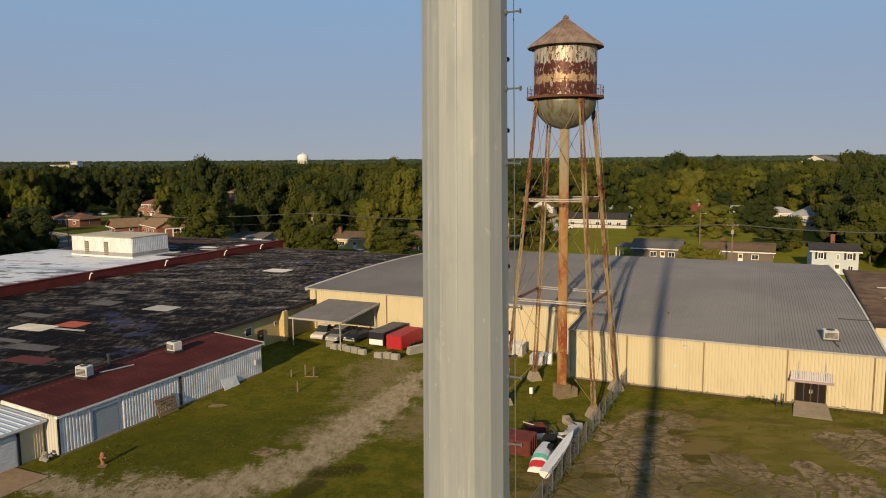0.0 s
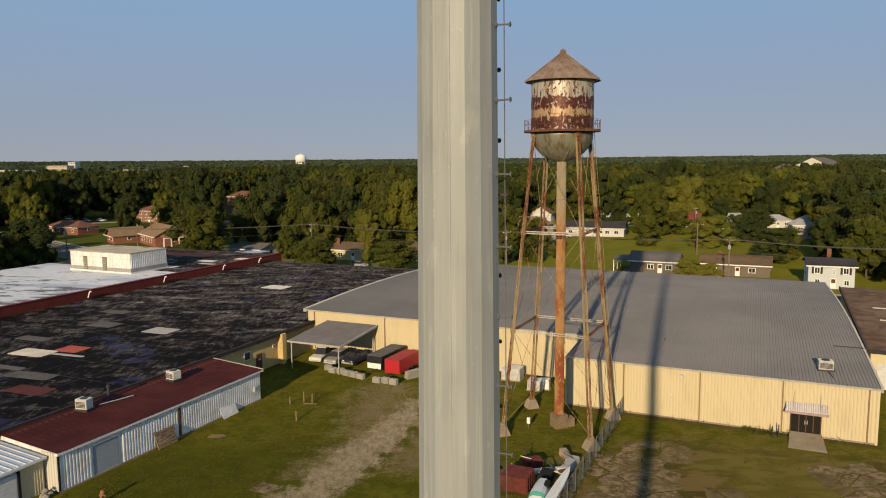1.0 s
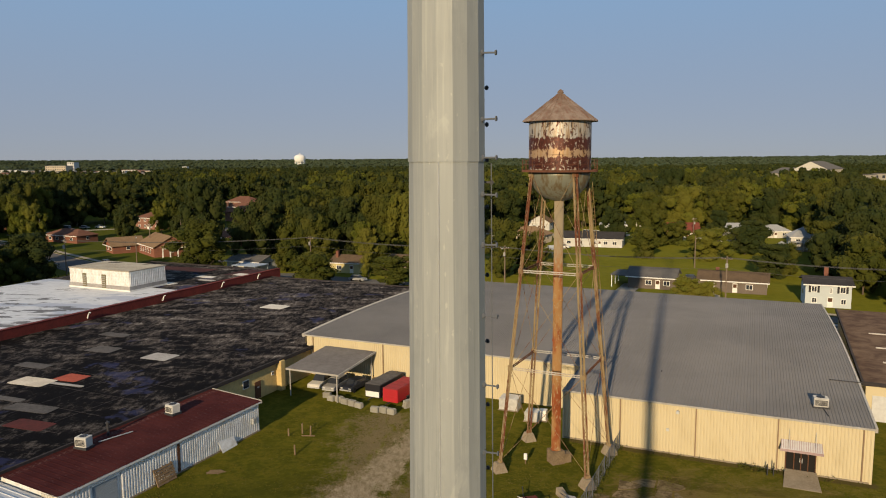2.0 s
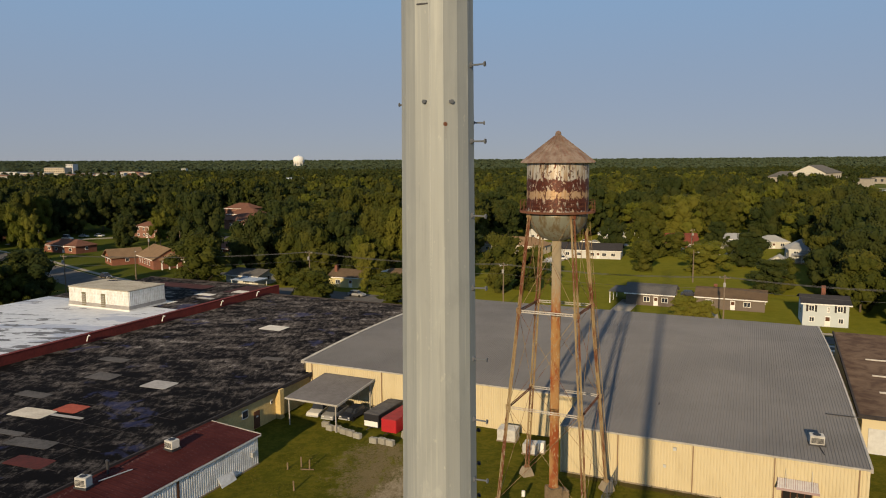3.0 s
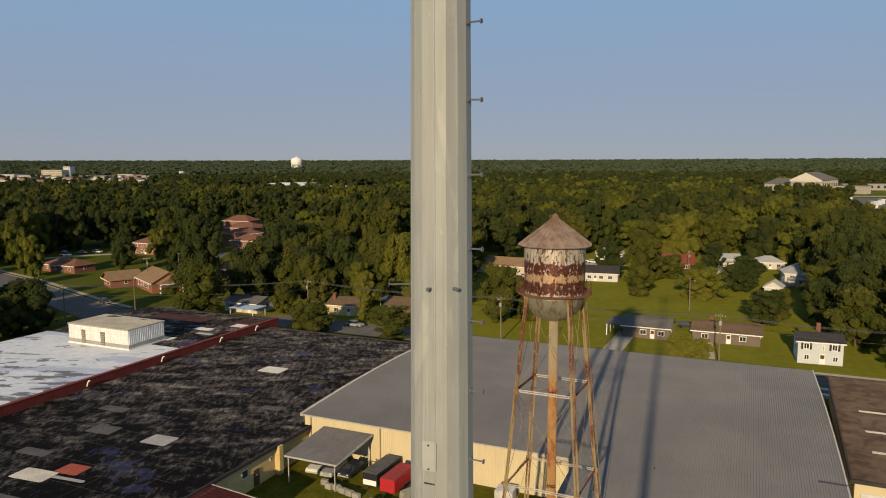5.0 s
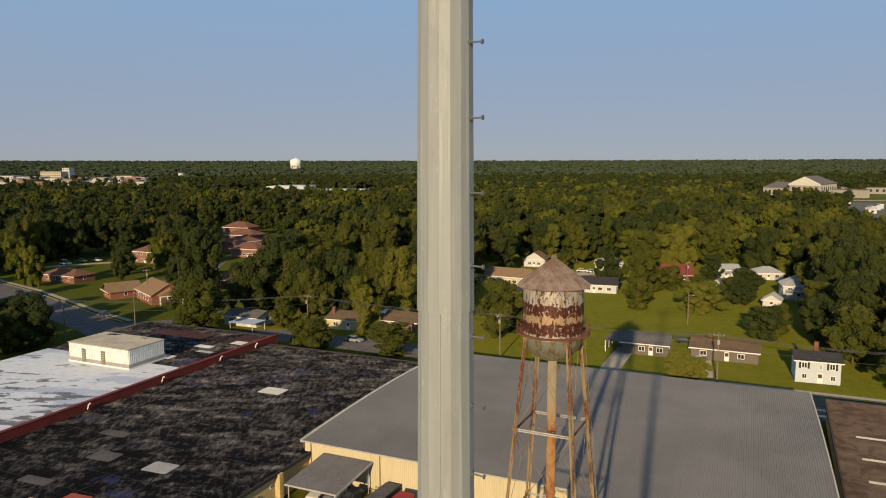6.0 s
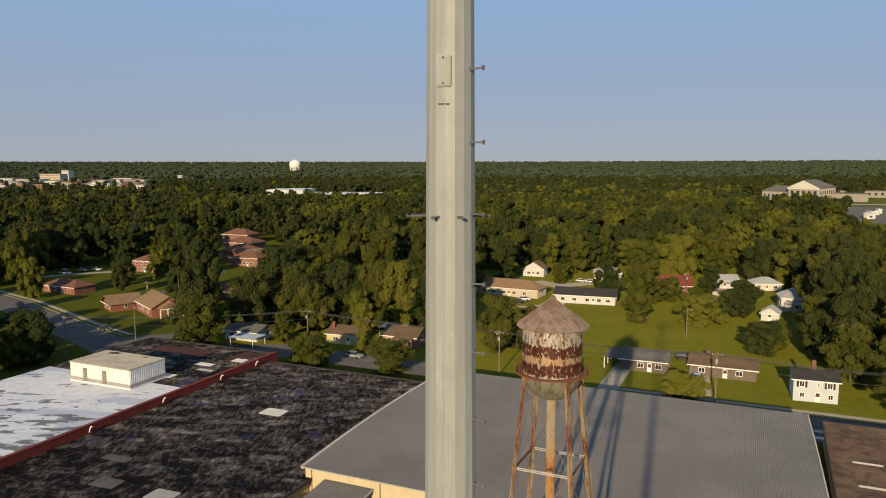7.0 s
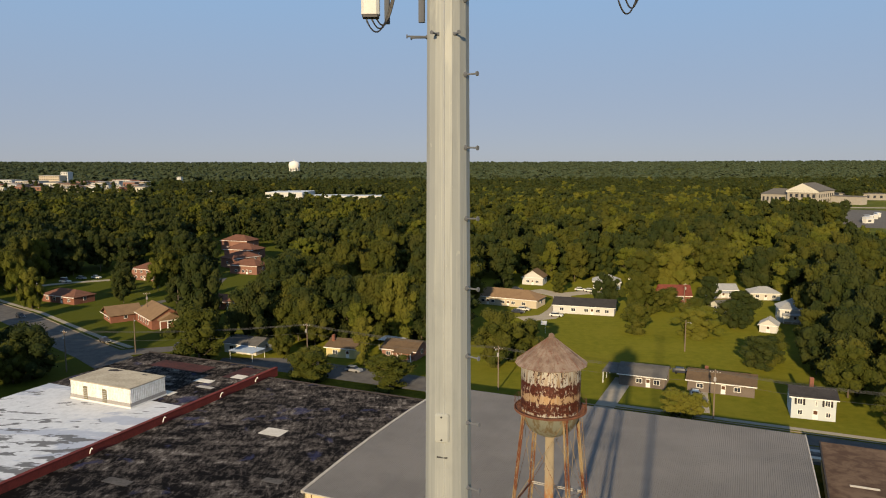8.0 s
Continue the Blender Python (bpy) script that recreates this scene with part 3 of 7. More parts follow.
def ribbon(name, points, width, z, material, label, category):
    s = Solid()
    pts = [Vector((*p, 0)) for p in points]
    rows = []
    for i, p in enumerate(pts):
        d = (pts[min(i + 1, len(pts) - 1)] - pts[max(i - 1, 0)]).normalized()
        a = Vector((-d.y, d.x, 0)) * (width / 2)
        rows.append((p + a, p - a))
    rings = [[(l.x, l.y, z), (r.x, r.y, z), (r.x, r.y, z - 0.08), (l.x, l.y, z - 0.08)] for l, r in rows]
    s.stack(rings)
    ob = solo(name, s, material, pose(0, 0, 0), label, category, kind="structure")
    fix_normals(ob)
    return ob


def uv(u, v):
    p = GRID @ Vector((u, v, 0))
    return (p.x, p.y)


def build_roads():
    ribbon("road", [uv(-128, 151.5), uv(-60, 151.8), uv(0, 152), uv(70, 152)], 5.5, 0.03, "asphalt", "grey worn asphalt street behind the warehouse", "road")
    ribbon("road", [(-236, 322), (-170.6, 267), (-147.7, 248.5), (-127.7, 229.1), (-107.9, 210.2), (-96, 199), (-80, 182)], 11.8, 0.034, "asphalt", "wide grey asphalt street between lawns", "road")
    ribbon("kerb", [(-232, 326), (-166.6, 271.4), (-143.7, 252.9), (-123.7, 233.5), (-103.9, 214.6), (-91, 204)], 0.5, 0.16, "concrete", "pale concrete kerb along the street", "kerb")
    ribbon("kerb", [uv(-40, 155.4), uv(70, 155.4)], 0.5, 0.16, "concrete", "pale concrete kerb along the street", "kerb")
    ribbon("pavement", [uv(-30, 157.4), uv(70, 157.4)], 1.5, 0.06, "drive", "pale concrete footpath beside the street", "pavement")
    ribbon("pavement", [(-230, 328), (-165, 273), (-142, 254.6), (-122, 235.2), (-102.2, 216.3), (-89.5, 205.7)], 1.6, 0.07, "drive", "pale concrete footpath along the wide street", "pavement")
    ribbon("driveway", [(-93, 199), (-82, 202.5), (-73, 206), (-70, 222)], 6.5, 0.045, "asphalt", "worn grey drive beside the brick house", "driveway")
    ribbon("driveway", [(-182, 300), (-174, 308.4), (-165, 317), (-150, 324.5), (-134, 330)], 4.5, 0.034, "drive", "pale lane with parked cars", "driveway")
    ribbon("driveway", [(-60, 190), (-42, 190), (-14, 176), (0, 170)], 9.0, 0.032, "asphalt", "dark worn driveway and yard behind the flat roof", "driveway")
    ribbon("driveway", [(34.8, 152.5), (40.5, 165), (45.0, 175)], 4.4, 0.036, "drive", "grey driveway beside the brick house", "driveway")
    ribbon("driveway", [(26.5, 242.5), (36, 246), (41, 256), (46, 271), (47, 285), (38, 298)], 7.5, 0.032, "drive", "pale parking strip between two low houses", "driveway")
    ribbon("driveway", [(55.2, 150.5), (57.8, 158.5), (60.4, 166.5)], 4.0, 0.034, "drive", "pale driveway beside the brick house", "driveway")
    ribbon("driveway", [(47, 287), (58, 292), (72, 289)], 7.0, 0.036, "drive", "pale parking area behind the long house", "driveway")
    ribbon("driveway", [(-112, 262), (-96, 300), (-100, 330)], 3.6, 0.032, "asphalt", "grey lane between lawns and trees", "driveway")


# ---- the monopole ----
def pole_axis(z):
    return 0.36, 6.30


def pole_radius(z):
    return 0.4465 - 0.0070 * (z - 23.4)


def build_pole():
    tower = thing("monopole", pose(0, 0, 0), "tall pale grey galvanised sixteen-sided steel pole", "telecom pole")
    cuts = [0.0, 13.5, 30.42, 44.6, 57.6]
    for a, b in zip(cuts, cuts[1:]):
        s = Solid()
        top = b + (0.0 if b == cuts[-1] else 1.2)
        zs = list(np.linspace(a, top, max(6, int((top - a) / 1.2))))
        rings = []
        for z in zs:
            cx, cy = pole_axis(z)
            r = (pole_radius(z) + (0.010 if a > 0 else 0.004) * (1 - (z - a) / (top - a))) / math.cos(math.pi / 16) * 0.99
            if z > b:
                r -= 0.016
            rings.append([(cx + r * math.cos(math.pi / 8 * (i + 0.40)), cy + r * math.sin(math.pi / 8 * (i + 0.40)), z) for i in range(16)])
        s.stack(rings)
        sec = part("pole_section", s, "galvanised", tower)
        seam = Solid()
        ang = -math.pi / 2 - 0.20
        pts = [(pole_axis(z)[0] + (pole_radius(z) + 0.004) * math.cos(ang), pole_axis(z)[1] + (pole_radius(z) + 0.004) * math.sin(ang), z) for z in np.linspace(a, b, 16)]
        seam.tube(pts, 0.006, 4)
        part("weld_seam", seam, "zinc", sec)
    bolt_mesh, back_mesh = Solid(), Solid()
    for sm, ln in ((bolt_mesh, 0.155), (back_mesh, 0.16)):
        sm.lathe([(0.030, -0.02), (0.030, 0.018), (0.018, 0.03)], 8)
        sm.lathe([(0.0095, 0.0), (0.0095, ln)], 8)
        sm.lathe([(0.026, ln), (0.026, ln + 0.014)], 8)
    bolt_mesh, back_mesh = bolt_mesh.mesh("step_bolt"), back_mesh.mesh("step_bolt")
    levels = [25.005 + 0.7575 * k for k in range(-29, 7)] + [30.08, 30.46, 30.85, 31.52] + [34.464 + 0.7592 * k for k in range(-3, 29)]
    for k, z in enumerate(levels):
        # a bolt on the right-hand flank at each level, and between them one on the far side
        far = 0.655 if z < 31 else 1.0
        # the far-side bolts carry their shade as a darker steel colour
        for ang, me, mat, zz in ((-math.acos(1 - (0.024 + 0.0008 * (z - 23)) / pole_radius(z)), bolt_mesh, "bolt_steel", z), (far, back_mesh, "steel_dark", z + 0.36)):
            cx, cy = pole_axis(zz)
            r = pole_radius(zz) - 0.005
            ob = part("step_bolt", me, mat, tower)
            ob.matrix_basis = Matrix.Translation((cx + r * math.cos(ang), cy + r * math.sin(ang), zz)) @ Euler((0, radians(90 - (k % 3 - 1) * 2.0), ang)).to_matrix().to_4x4()
    wire = Solid()
    pts = []
    for z in np.linspace(9, 30.4, 30):
        cx, cy = pole_axis(z)
        r = pole_radius(z) + 0.075
        pts.append((cx + r * math.cos(0.02), cy + r * math.sin(0.02), z))
    wire.tube(pts, 0.006, 5)
    part("safety_cable", wire, "bolt_steel", tower, "thin steel climbing cable")
    for z in (11.5, 16.9, 21.4, 26.3, 30.2):
        cx, cy = pole_axis(z)
        r = pole_radius(z)
        s = Solid()
        s.bar((cx + r * 0.97, cy, z), (cx + r + 0.10, cy, z), 0.018, 0.022)
        s.bar((cx + r + 0.075, cy - 0.01, z - 0.025), (cx + r + 0.075, cy - 0.01, z + 0.025), 0.022)
        part("cable_guide", s, "steel_dark", tower)
    # hand-hole covers on the near face, with a slot under each
    for z, ang, below in ((36.09, -1.98, 0.30), (39.115, -1.97, 0.30), (51.14, -1.86, 0.34)):
        cx, cy = pole_axis(z)
        r = pole_radius(z)
        s = Solid()
        s.soft_box(-0.080, 0.080, -0.165, 0.165, 0, 0.034, 0.016)
        ob = part("cover_plate", s, "plate", tower, "small pale bolted cover plate")
        ob.matrix_basis = Matrix.Translation((cx + (r - 0.006) * math.cos(ang), cy + (r - 0.006) * math.sin(ang), z)) @ Euler((radians(90), 0, ang + math.pi / 2)).to_matrix().to_4x4()
        for dx, dz in ((0, 0.13), (0, -0.13)):
            b = Solid().lathe([(0.011, 0.03), (0.011, 0.042)], 8, dx, dz)
            part("bolt_head", b, "steel_dark", ob)
        sl = Solid().box(-0.06, 0.06, -0.008, 0.008, -0.01, 0.012)
        o2 = part("slot", sl, "steel_dark", tower)
        o2.matrix_basis = Matrix.Translation((cx + (r - 0.003) * math.cos(ang), cy + (r - 0.003) * math.sin(ang), z - below)) @ Euler((radians(90), 0, ang + math.pi / 2)).to_matrix().to_4x4()
    # rings of mounting lugs
    for z, lugs in ((34.85, ((-1.92, 0.01), (-1.2, 0.01), (2.95, 0.03))), (34.66, ((0.1, 0.10),)), (37.93, ((-1.92, 0.01), (-1.2, 0.01))), (40.9, ((-1.95, 0.04), (-1.15, 0.04), (3.15, 0.22))),
                    (49.62, ((-2.1, 0.10), (-1.25, 0.08), (3.25, 0.20), (3.05, 0.15), (-0.25, 0.16))), (55.37, ((-2.1, 0.10), (-1.25, 0.10), (3.25, 0.20), (3.0, 0.16)))):
        cx, cy = pole_axis(z)
        r = pole_radius(z)
        for ang, ln in lugs:
            s = Solid()
            a = Vector((math.cos(ang), math.sin(ang), 0))
            p = Vector((cx, cy, z)) + a * (r - 0.02)
            s.bar(p, p + a * 0.035, 0.045, 0.03)
            s.tube([p, p + a * (0.03 + ln)], 0.010, 6)
            s.tube([p + a * (0.03 + ln), p + a * (0.042 + ln)], 0.021, 8)
            part("mounting_lug", s, "bolt_steel", tower)
    # a rusted bolt hole
    cx, cy = pole_axis(34.63)
    a = Vector((math.cos(-1.37), math.sin(-1.37), 0))
    p = Vector((cx, cy, 34.63)) + a * (pole_radius(34.63) - 0.012)
    part("bolt_hole", Solid().tube([p, p + a * 0.026], 0.022, 8), "rust_dark", tower, "rusted bolt hole")
    part("rust_run", Solid().bar(p + Vector((0, 0, -0.03)) + a * 0.006, p + Vector((0, 0, -0.14)) + a * 0.006, 0.022, 0.024), "rust_dark", tower, "rust stain below the hole")
    # antennas on arms at the head, whose lower ends show
    head = Solid().lathe([(0.30, 56.5), (0.30, 57.1)], 16, *pole_axis(57))
    part("mount_collar", head, "zinc", tower)
    cx, cy = pole_axis(57)
    for ang, reach in ((180, 0.96), (0, 1.9), (95, 1.6)):
        s = Solid()
        a = Vector((math.cos(radians(ang)), math.sin(radians(ang)), 0))
        s.bar(Vector((cx, cy, 56.8)) + a * 0.25, Vector((cx, cy, 56.8)) + a * reach, 0.09)
        part("mount_arm", s, "zinc", tower)
    for x, y, z0, w in ((cx - 0.82, cy, 55.595, 0.19), (cx + 1.85, cy + 0.1, 55.88, 0.19), (cx - 0.1, cy + 1.55, 55.9, 0.19)):
        s = Solid().soft_box(x - w / 2, x + w / 2, y - 0.09, y + 0.07, z0, z0 + 1.9, 0.03)
        ant = part("panel_antenna", s, "antenna", tower, "pale panel antenna with black cables")
        part("end_cap", Solid().soft_box(x - w / 2 + 0.01, x + w / 2 - 0.01, y - 0.08, y + 0.06, z0 - 0.03, z0 + 0.01, 0.01), "steel_dark", ant)
        part("mast_pipe", Solid().tube([(x + 0.17, y + 0.05, z0 - 0.08), (x + 0.17, y + 0.05, z0 + 2.0)], 0.03, 10), "bolt_steel", ant)
        for j, (o, dep) in enumerate(((-0.06, 0.20), (0.0, 0.17), (0.05, 0.14)) if z0 < 55.7 else ((-0.06, 0.27), (0.02, 0.22))):
            pts = [(x + o + (0.30 - o) * t * 0.8, y - 0.02, z0 - dep * 2.0 * math.sin(math.pi * min(1, t * 1.02)) ** 0.8 * 0.62 + 0.16 * t) for t in np.linspace(0, 1, 14)]
            part("cable", Solid().tube(pts, 0.009, 6), "cable", ant)
    part("mast_pipe", Solid().tube([(cx - 0.28, cy, 55.52), (cx - 0.28, cy, 57.2)], 0.035, 10), "bolt_steel", tower)


# ---- the old water tower ----
def build_water_tower():
    c = GRID @ Vector((-18.25, 68.13, 0))
    top = thing("water_tower", pose(c.x, c.y, 0, 0, 0, 19.8), "rusted old steel water tower on four lattice legs", "water tower")
    s = Solid().lathe([(2.95, 29.15), (2.95, 34.0)], 48, cap=False)
    shell = part("tank_shell", s, "tank", top, "peeling white paint over dark rust")
    for z in (30.75, 32.4):
        part("shell_seam", Solid().lathe([(2.955, z - 0.03), (2.972, z), (2.955, z + 0.03)], 48, cap=False), "tank", shell)
    prof = [(max(0.02, 2.95 * math.cos(a)), 29.15 - 2.82 * math.sin(a)) for a in np.linspace(0, math.pi / 2, 14)]
    part("tank_bowl", Solid().lathe(prof[::-1], 48), "bowl", top, "weathered grey-green round bottom", True)
    roof = part("tank_roof", Solid().lathe([(3.42, 33.86), (3.58, 33.84), (3.58, 33.92), (0.26, 36.45), (0.22, 36.62), (0.10, 36.72)], 16), "cone", top, "faded rusty conical roof")
    for i in range(16):
        a = 2 * math.pi * i / 16
        rib = Solid().bar((3.56 * math.cos(a), 3.56 * math.sin(a), 33.95), (0.28 * math.cos(a), 0.28 * math.sin(a), 36.46), 0.05, 0.05)
        part("roof_rib", rib, "cone", roof)
    part("roof_vent", Solid().lathe([(0.26, 36.5), (0.30, 36.56), (0.30, 36.62), (0.12, 36.84), (0.03, 36.9)], 14), "cone", top)
    for i in range(4):
        a = 2 * math.pi * i / 4 + 0.5
        part("vent_finial", Solid().bar((0.25 * math.cos(a), 0.25 * math.sin(a), 36.4), (0.27 * math.cos(a), 0.27 * math.sin(a), 36.8), 0.05), "cone", roof)
    bal = part("balcony", Solid().lathe([(2.93, 29.12), (3.62, 29.12), (3.62, 29.34), (3.58, 29.34), (3.56, 29.2), (2.93, 29.2)], 40, cap=False), "rust_dark", top, "rusted walkway ring")
    rails = Solid()
    for z in (29.85, 30.25):
        pts = [(3.58 * math.cos(2 * math.pi * i / 40), 3.58 * math.sin(2 * math.pi * i / 40), z) for i in range(41)]
        rails.tube(pts, 0.016, 5)
    part("handrail", rails, "rust_dark", bal)
    for i in range(20):
        a = 2 * math.pi * i / 20
        part("rail_post", Solid().bar((3.58 * math.cos(a), 3.58 * math.sin(a), 29.2), (3.58 * math.cos(a), 3.58 * math.sin(a), 30.27), 0.032), "rust_dark", bal)
        b = a + 2 * math.pi / 20
        part("rail_brace", Solid().bar((3.58 * math.cos(a), 3.58 * math.sin(a), 29.3), (3.58 * math.cos(b), 3.58 * math.sin(b), 30.2), 0.016), "rust_dark", bal)

    def leg_point(k, z):
        t = z / 29.0
        r = 6.2 + (2.98 - 6.2) * t
        a = k * math.pi / 2
        return Vector((r * math.cos(a), r * math.sin(a), z))

    for k in range(4):
        a = k * math.pi / 2
        side = Vector((-math.sin(a), math.cos(a), 0))
        out = Vector((math.cos(a), math.sin(a), 0))
        leg = Solid()
        for sg in (-1, 1):
            leg.bar(leg_point(k, 0.9) + side * 0.17 * sg, leg_point(k, 29.3) + side * 0.17 * sg, 0.09, 0.22)
        post = part("leg", leg, "leg", top, "rust-streaked lattice leg")
        lace = Solid()
        n = 56
        for i in range(n):
            z0, z1 = 1.0 + 28.0 * i / n, 1.0 + 28.0 * (i + 1) / n
            sg = 1 if i % 2 else -1
            for o in (-0.11, 0.11):
                lace.bar(leg_point(k, z0) + side * 0.17 * sg + out * o, leg_point(k, z1) - side * 0.17 * sg + out * o, 0.055, 0.02)
        tagged(part("lacing", lace, "leg", post), kind="stuff")
        for z in (0.95, 10.25, 19.7, 28.9):
            p = leg_point(k, z)
            g = Solid().bar(p - side * 0.27 + out * 0.02, p + side * 0.27 + out * 0.02, 0.3, 0.46)
            part("gusset", g, "leg", post)
        foot = leg_point(k, 0)
        f = Solid()
        f.stack([[(foot.x + sx * h, foot.y + sy * h, z) for sx, sy in ((-1, -1), (1, -1), (1, 1), (-1, 1))] for h, z in ((0.62, -0.1), (0.62, 0.15), (0.36, 0.92))])
        part("footing", f, "concrete", top, "grey concrete footing")
    for z in (10.25, 19.7):
        for k in range(4):
            p, q = leg_point(k, z), leg_point(k + 1, z)
            steel = ("gutter", "rust_dark", "steel_grey", "rust_dark")[k]
            for dz in (-0.10, 0.10):
                part("strut", Solid().bar(p + Vector((0, 0, dz)), q + Vector((0, 0, dz)), 0.07), steel, top)
            lace = Solid()
            for i in range(20):
                sg = 1 if i % 2 else -1
                lace.bar(p.lerp(q, i / 20) + Vector((0, 0, 0.09 * sg)), p.lerp(q, (i + 1) / 20) - Vector((0, 0, 0.09 * sg)), 0.045, 0.03)
            tagged(part("lacing", lace, steel, top), kind="stuff")
    for z0, z1 in ((1.1, 10.25), (10.25, 19.7), (19.7, 28.9)):
        for k in range(4):
            part("tie_rod", Solid().tube([leg_point(k, z0), leg_point(k + 1, z1)], 0.022, 5), "leg", top)
            part("tie_rod", Solid().tube([leg_point(k + 1, z0), leg_point(k, z1)], 0.022, 5), "leg", top)
    riser = part("riser_pipe", Solid().lathe([(0.46, 1.3), (0.46, 26.9)], 24, cap=False), "riser", top, "orange rusted riser pipe", True)
    for z in (1.42, 4.6, 8.6, 12.6, 16.6, 19.3, 22.8):
        part("pipe_flange", Solid().lathe([(0.46, z - 0.06), (0.52, z - 0.05), (0.52, z + 0.05), (0.46, z + 0.06)], 24, cap=False), "riser", riser)
    for k in range(4):
        part("tie_rod", Solid().tube([leg_point(k, 19.7), (0.4 * math.cos(k * math.pi / 2), 0.4 * math.sin(k * math.pi / 2), 19.4)], 0.02, 5), "leg", top)
    s = Solid().box(-0.66, 0.66, -0.66, 0.66, -0.1, 1.35)
    ped = part("pedestal", s, "pedestal", top, "stained concrete block under the riser")
    part("pedestal_step", Solid().box(0.67, 1.5, -0.5, 0.5, -0.1, 0.9), "pedestal", ped)
    ladder = Solid()
    for o in (-0.2, 0.2):
        p, q = leg_point(0, 3.0), leg_point(0, 29.2)
        ladder.bar(p + Vector((0.32, o, 0)), q + Vector((0.42, o, 0)), 0.035)
    for i in range(64):
        z = 3.2 + i * 0.4
        p = leg_point(0, z) + Vector((0.32 + 0.1 * i / 64, 0, 0))
        ladder.bar(p + Vector((0, -0.2, 0)), p + Vector((0, 0.2, 0)), 0.022)
    part("ladder", ladder, "leg", top, "thin rusted ladder")
    # meter box on a stake in the grass
    b = GRID @ Vector((-20.9, 66.5, 0))
    st = thing("meter_box", pose(b.x, b.y, 0, 0, 0, -24), "small white meter box on a stake in the grass", "meter box")
    part("stake", Solid().box(-0.04, 0.04, -0.04, 0.04, -0.1, 0.6), "wood", st)
    part("box", Solid().soft_box(-0.16, 0.16, -0.11, 0.11, 0.5, 1.1, 0.02), "white_paint", st)


# ---- the metal warehouse ----
WZ, SLOPE, RIDGE, BACK = 5.4, 0.036, 108.0, 140.0


def shear(v):
    return -1.8 * (v - 75.0) / 70.0


def roof_z(v):
    """Two low slopes that meet in a broad rounded crown."""
    a, b = WZ + SLOPE * (v - 75.0), WZ + SLOPE * (RIDGE - 75.0) - 0.0485 * (v - RIDGE)
    h = max(1.6 - abs(a - b), 0.0) / 1.6
    return min(a, b) - h * h * 0.4


def roof_cuts(v0):
    return [v0] + [RIDGE - 20 + 4 * i for i in range(11)] + [BACK]


def ribbed_panel(width, height, ribs, depth=0.045, rib=0.07, z0=0.0):
    """A sheet standing in the x-z plane, its ribs proud towards -y."""
    prof = [(0.0, 0.0)]
    step = width / ribs
    for i in range(ribs):
        x = step * (i + 0.5)
        prof += [(x - rib * 0.9, 0.0), (x - rib * 0.35, -depth), (x + rib * 0.35, -depth), (x + rib * 0.9, 0.0)]
    prof.append((width, 0.0))
    s = Solid()
    s.stack([[(x, y, z0) for x, y in prof], [(x, y, z0 + height) for x, y in prof]], cap=False, closed=False)
    return s


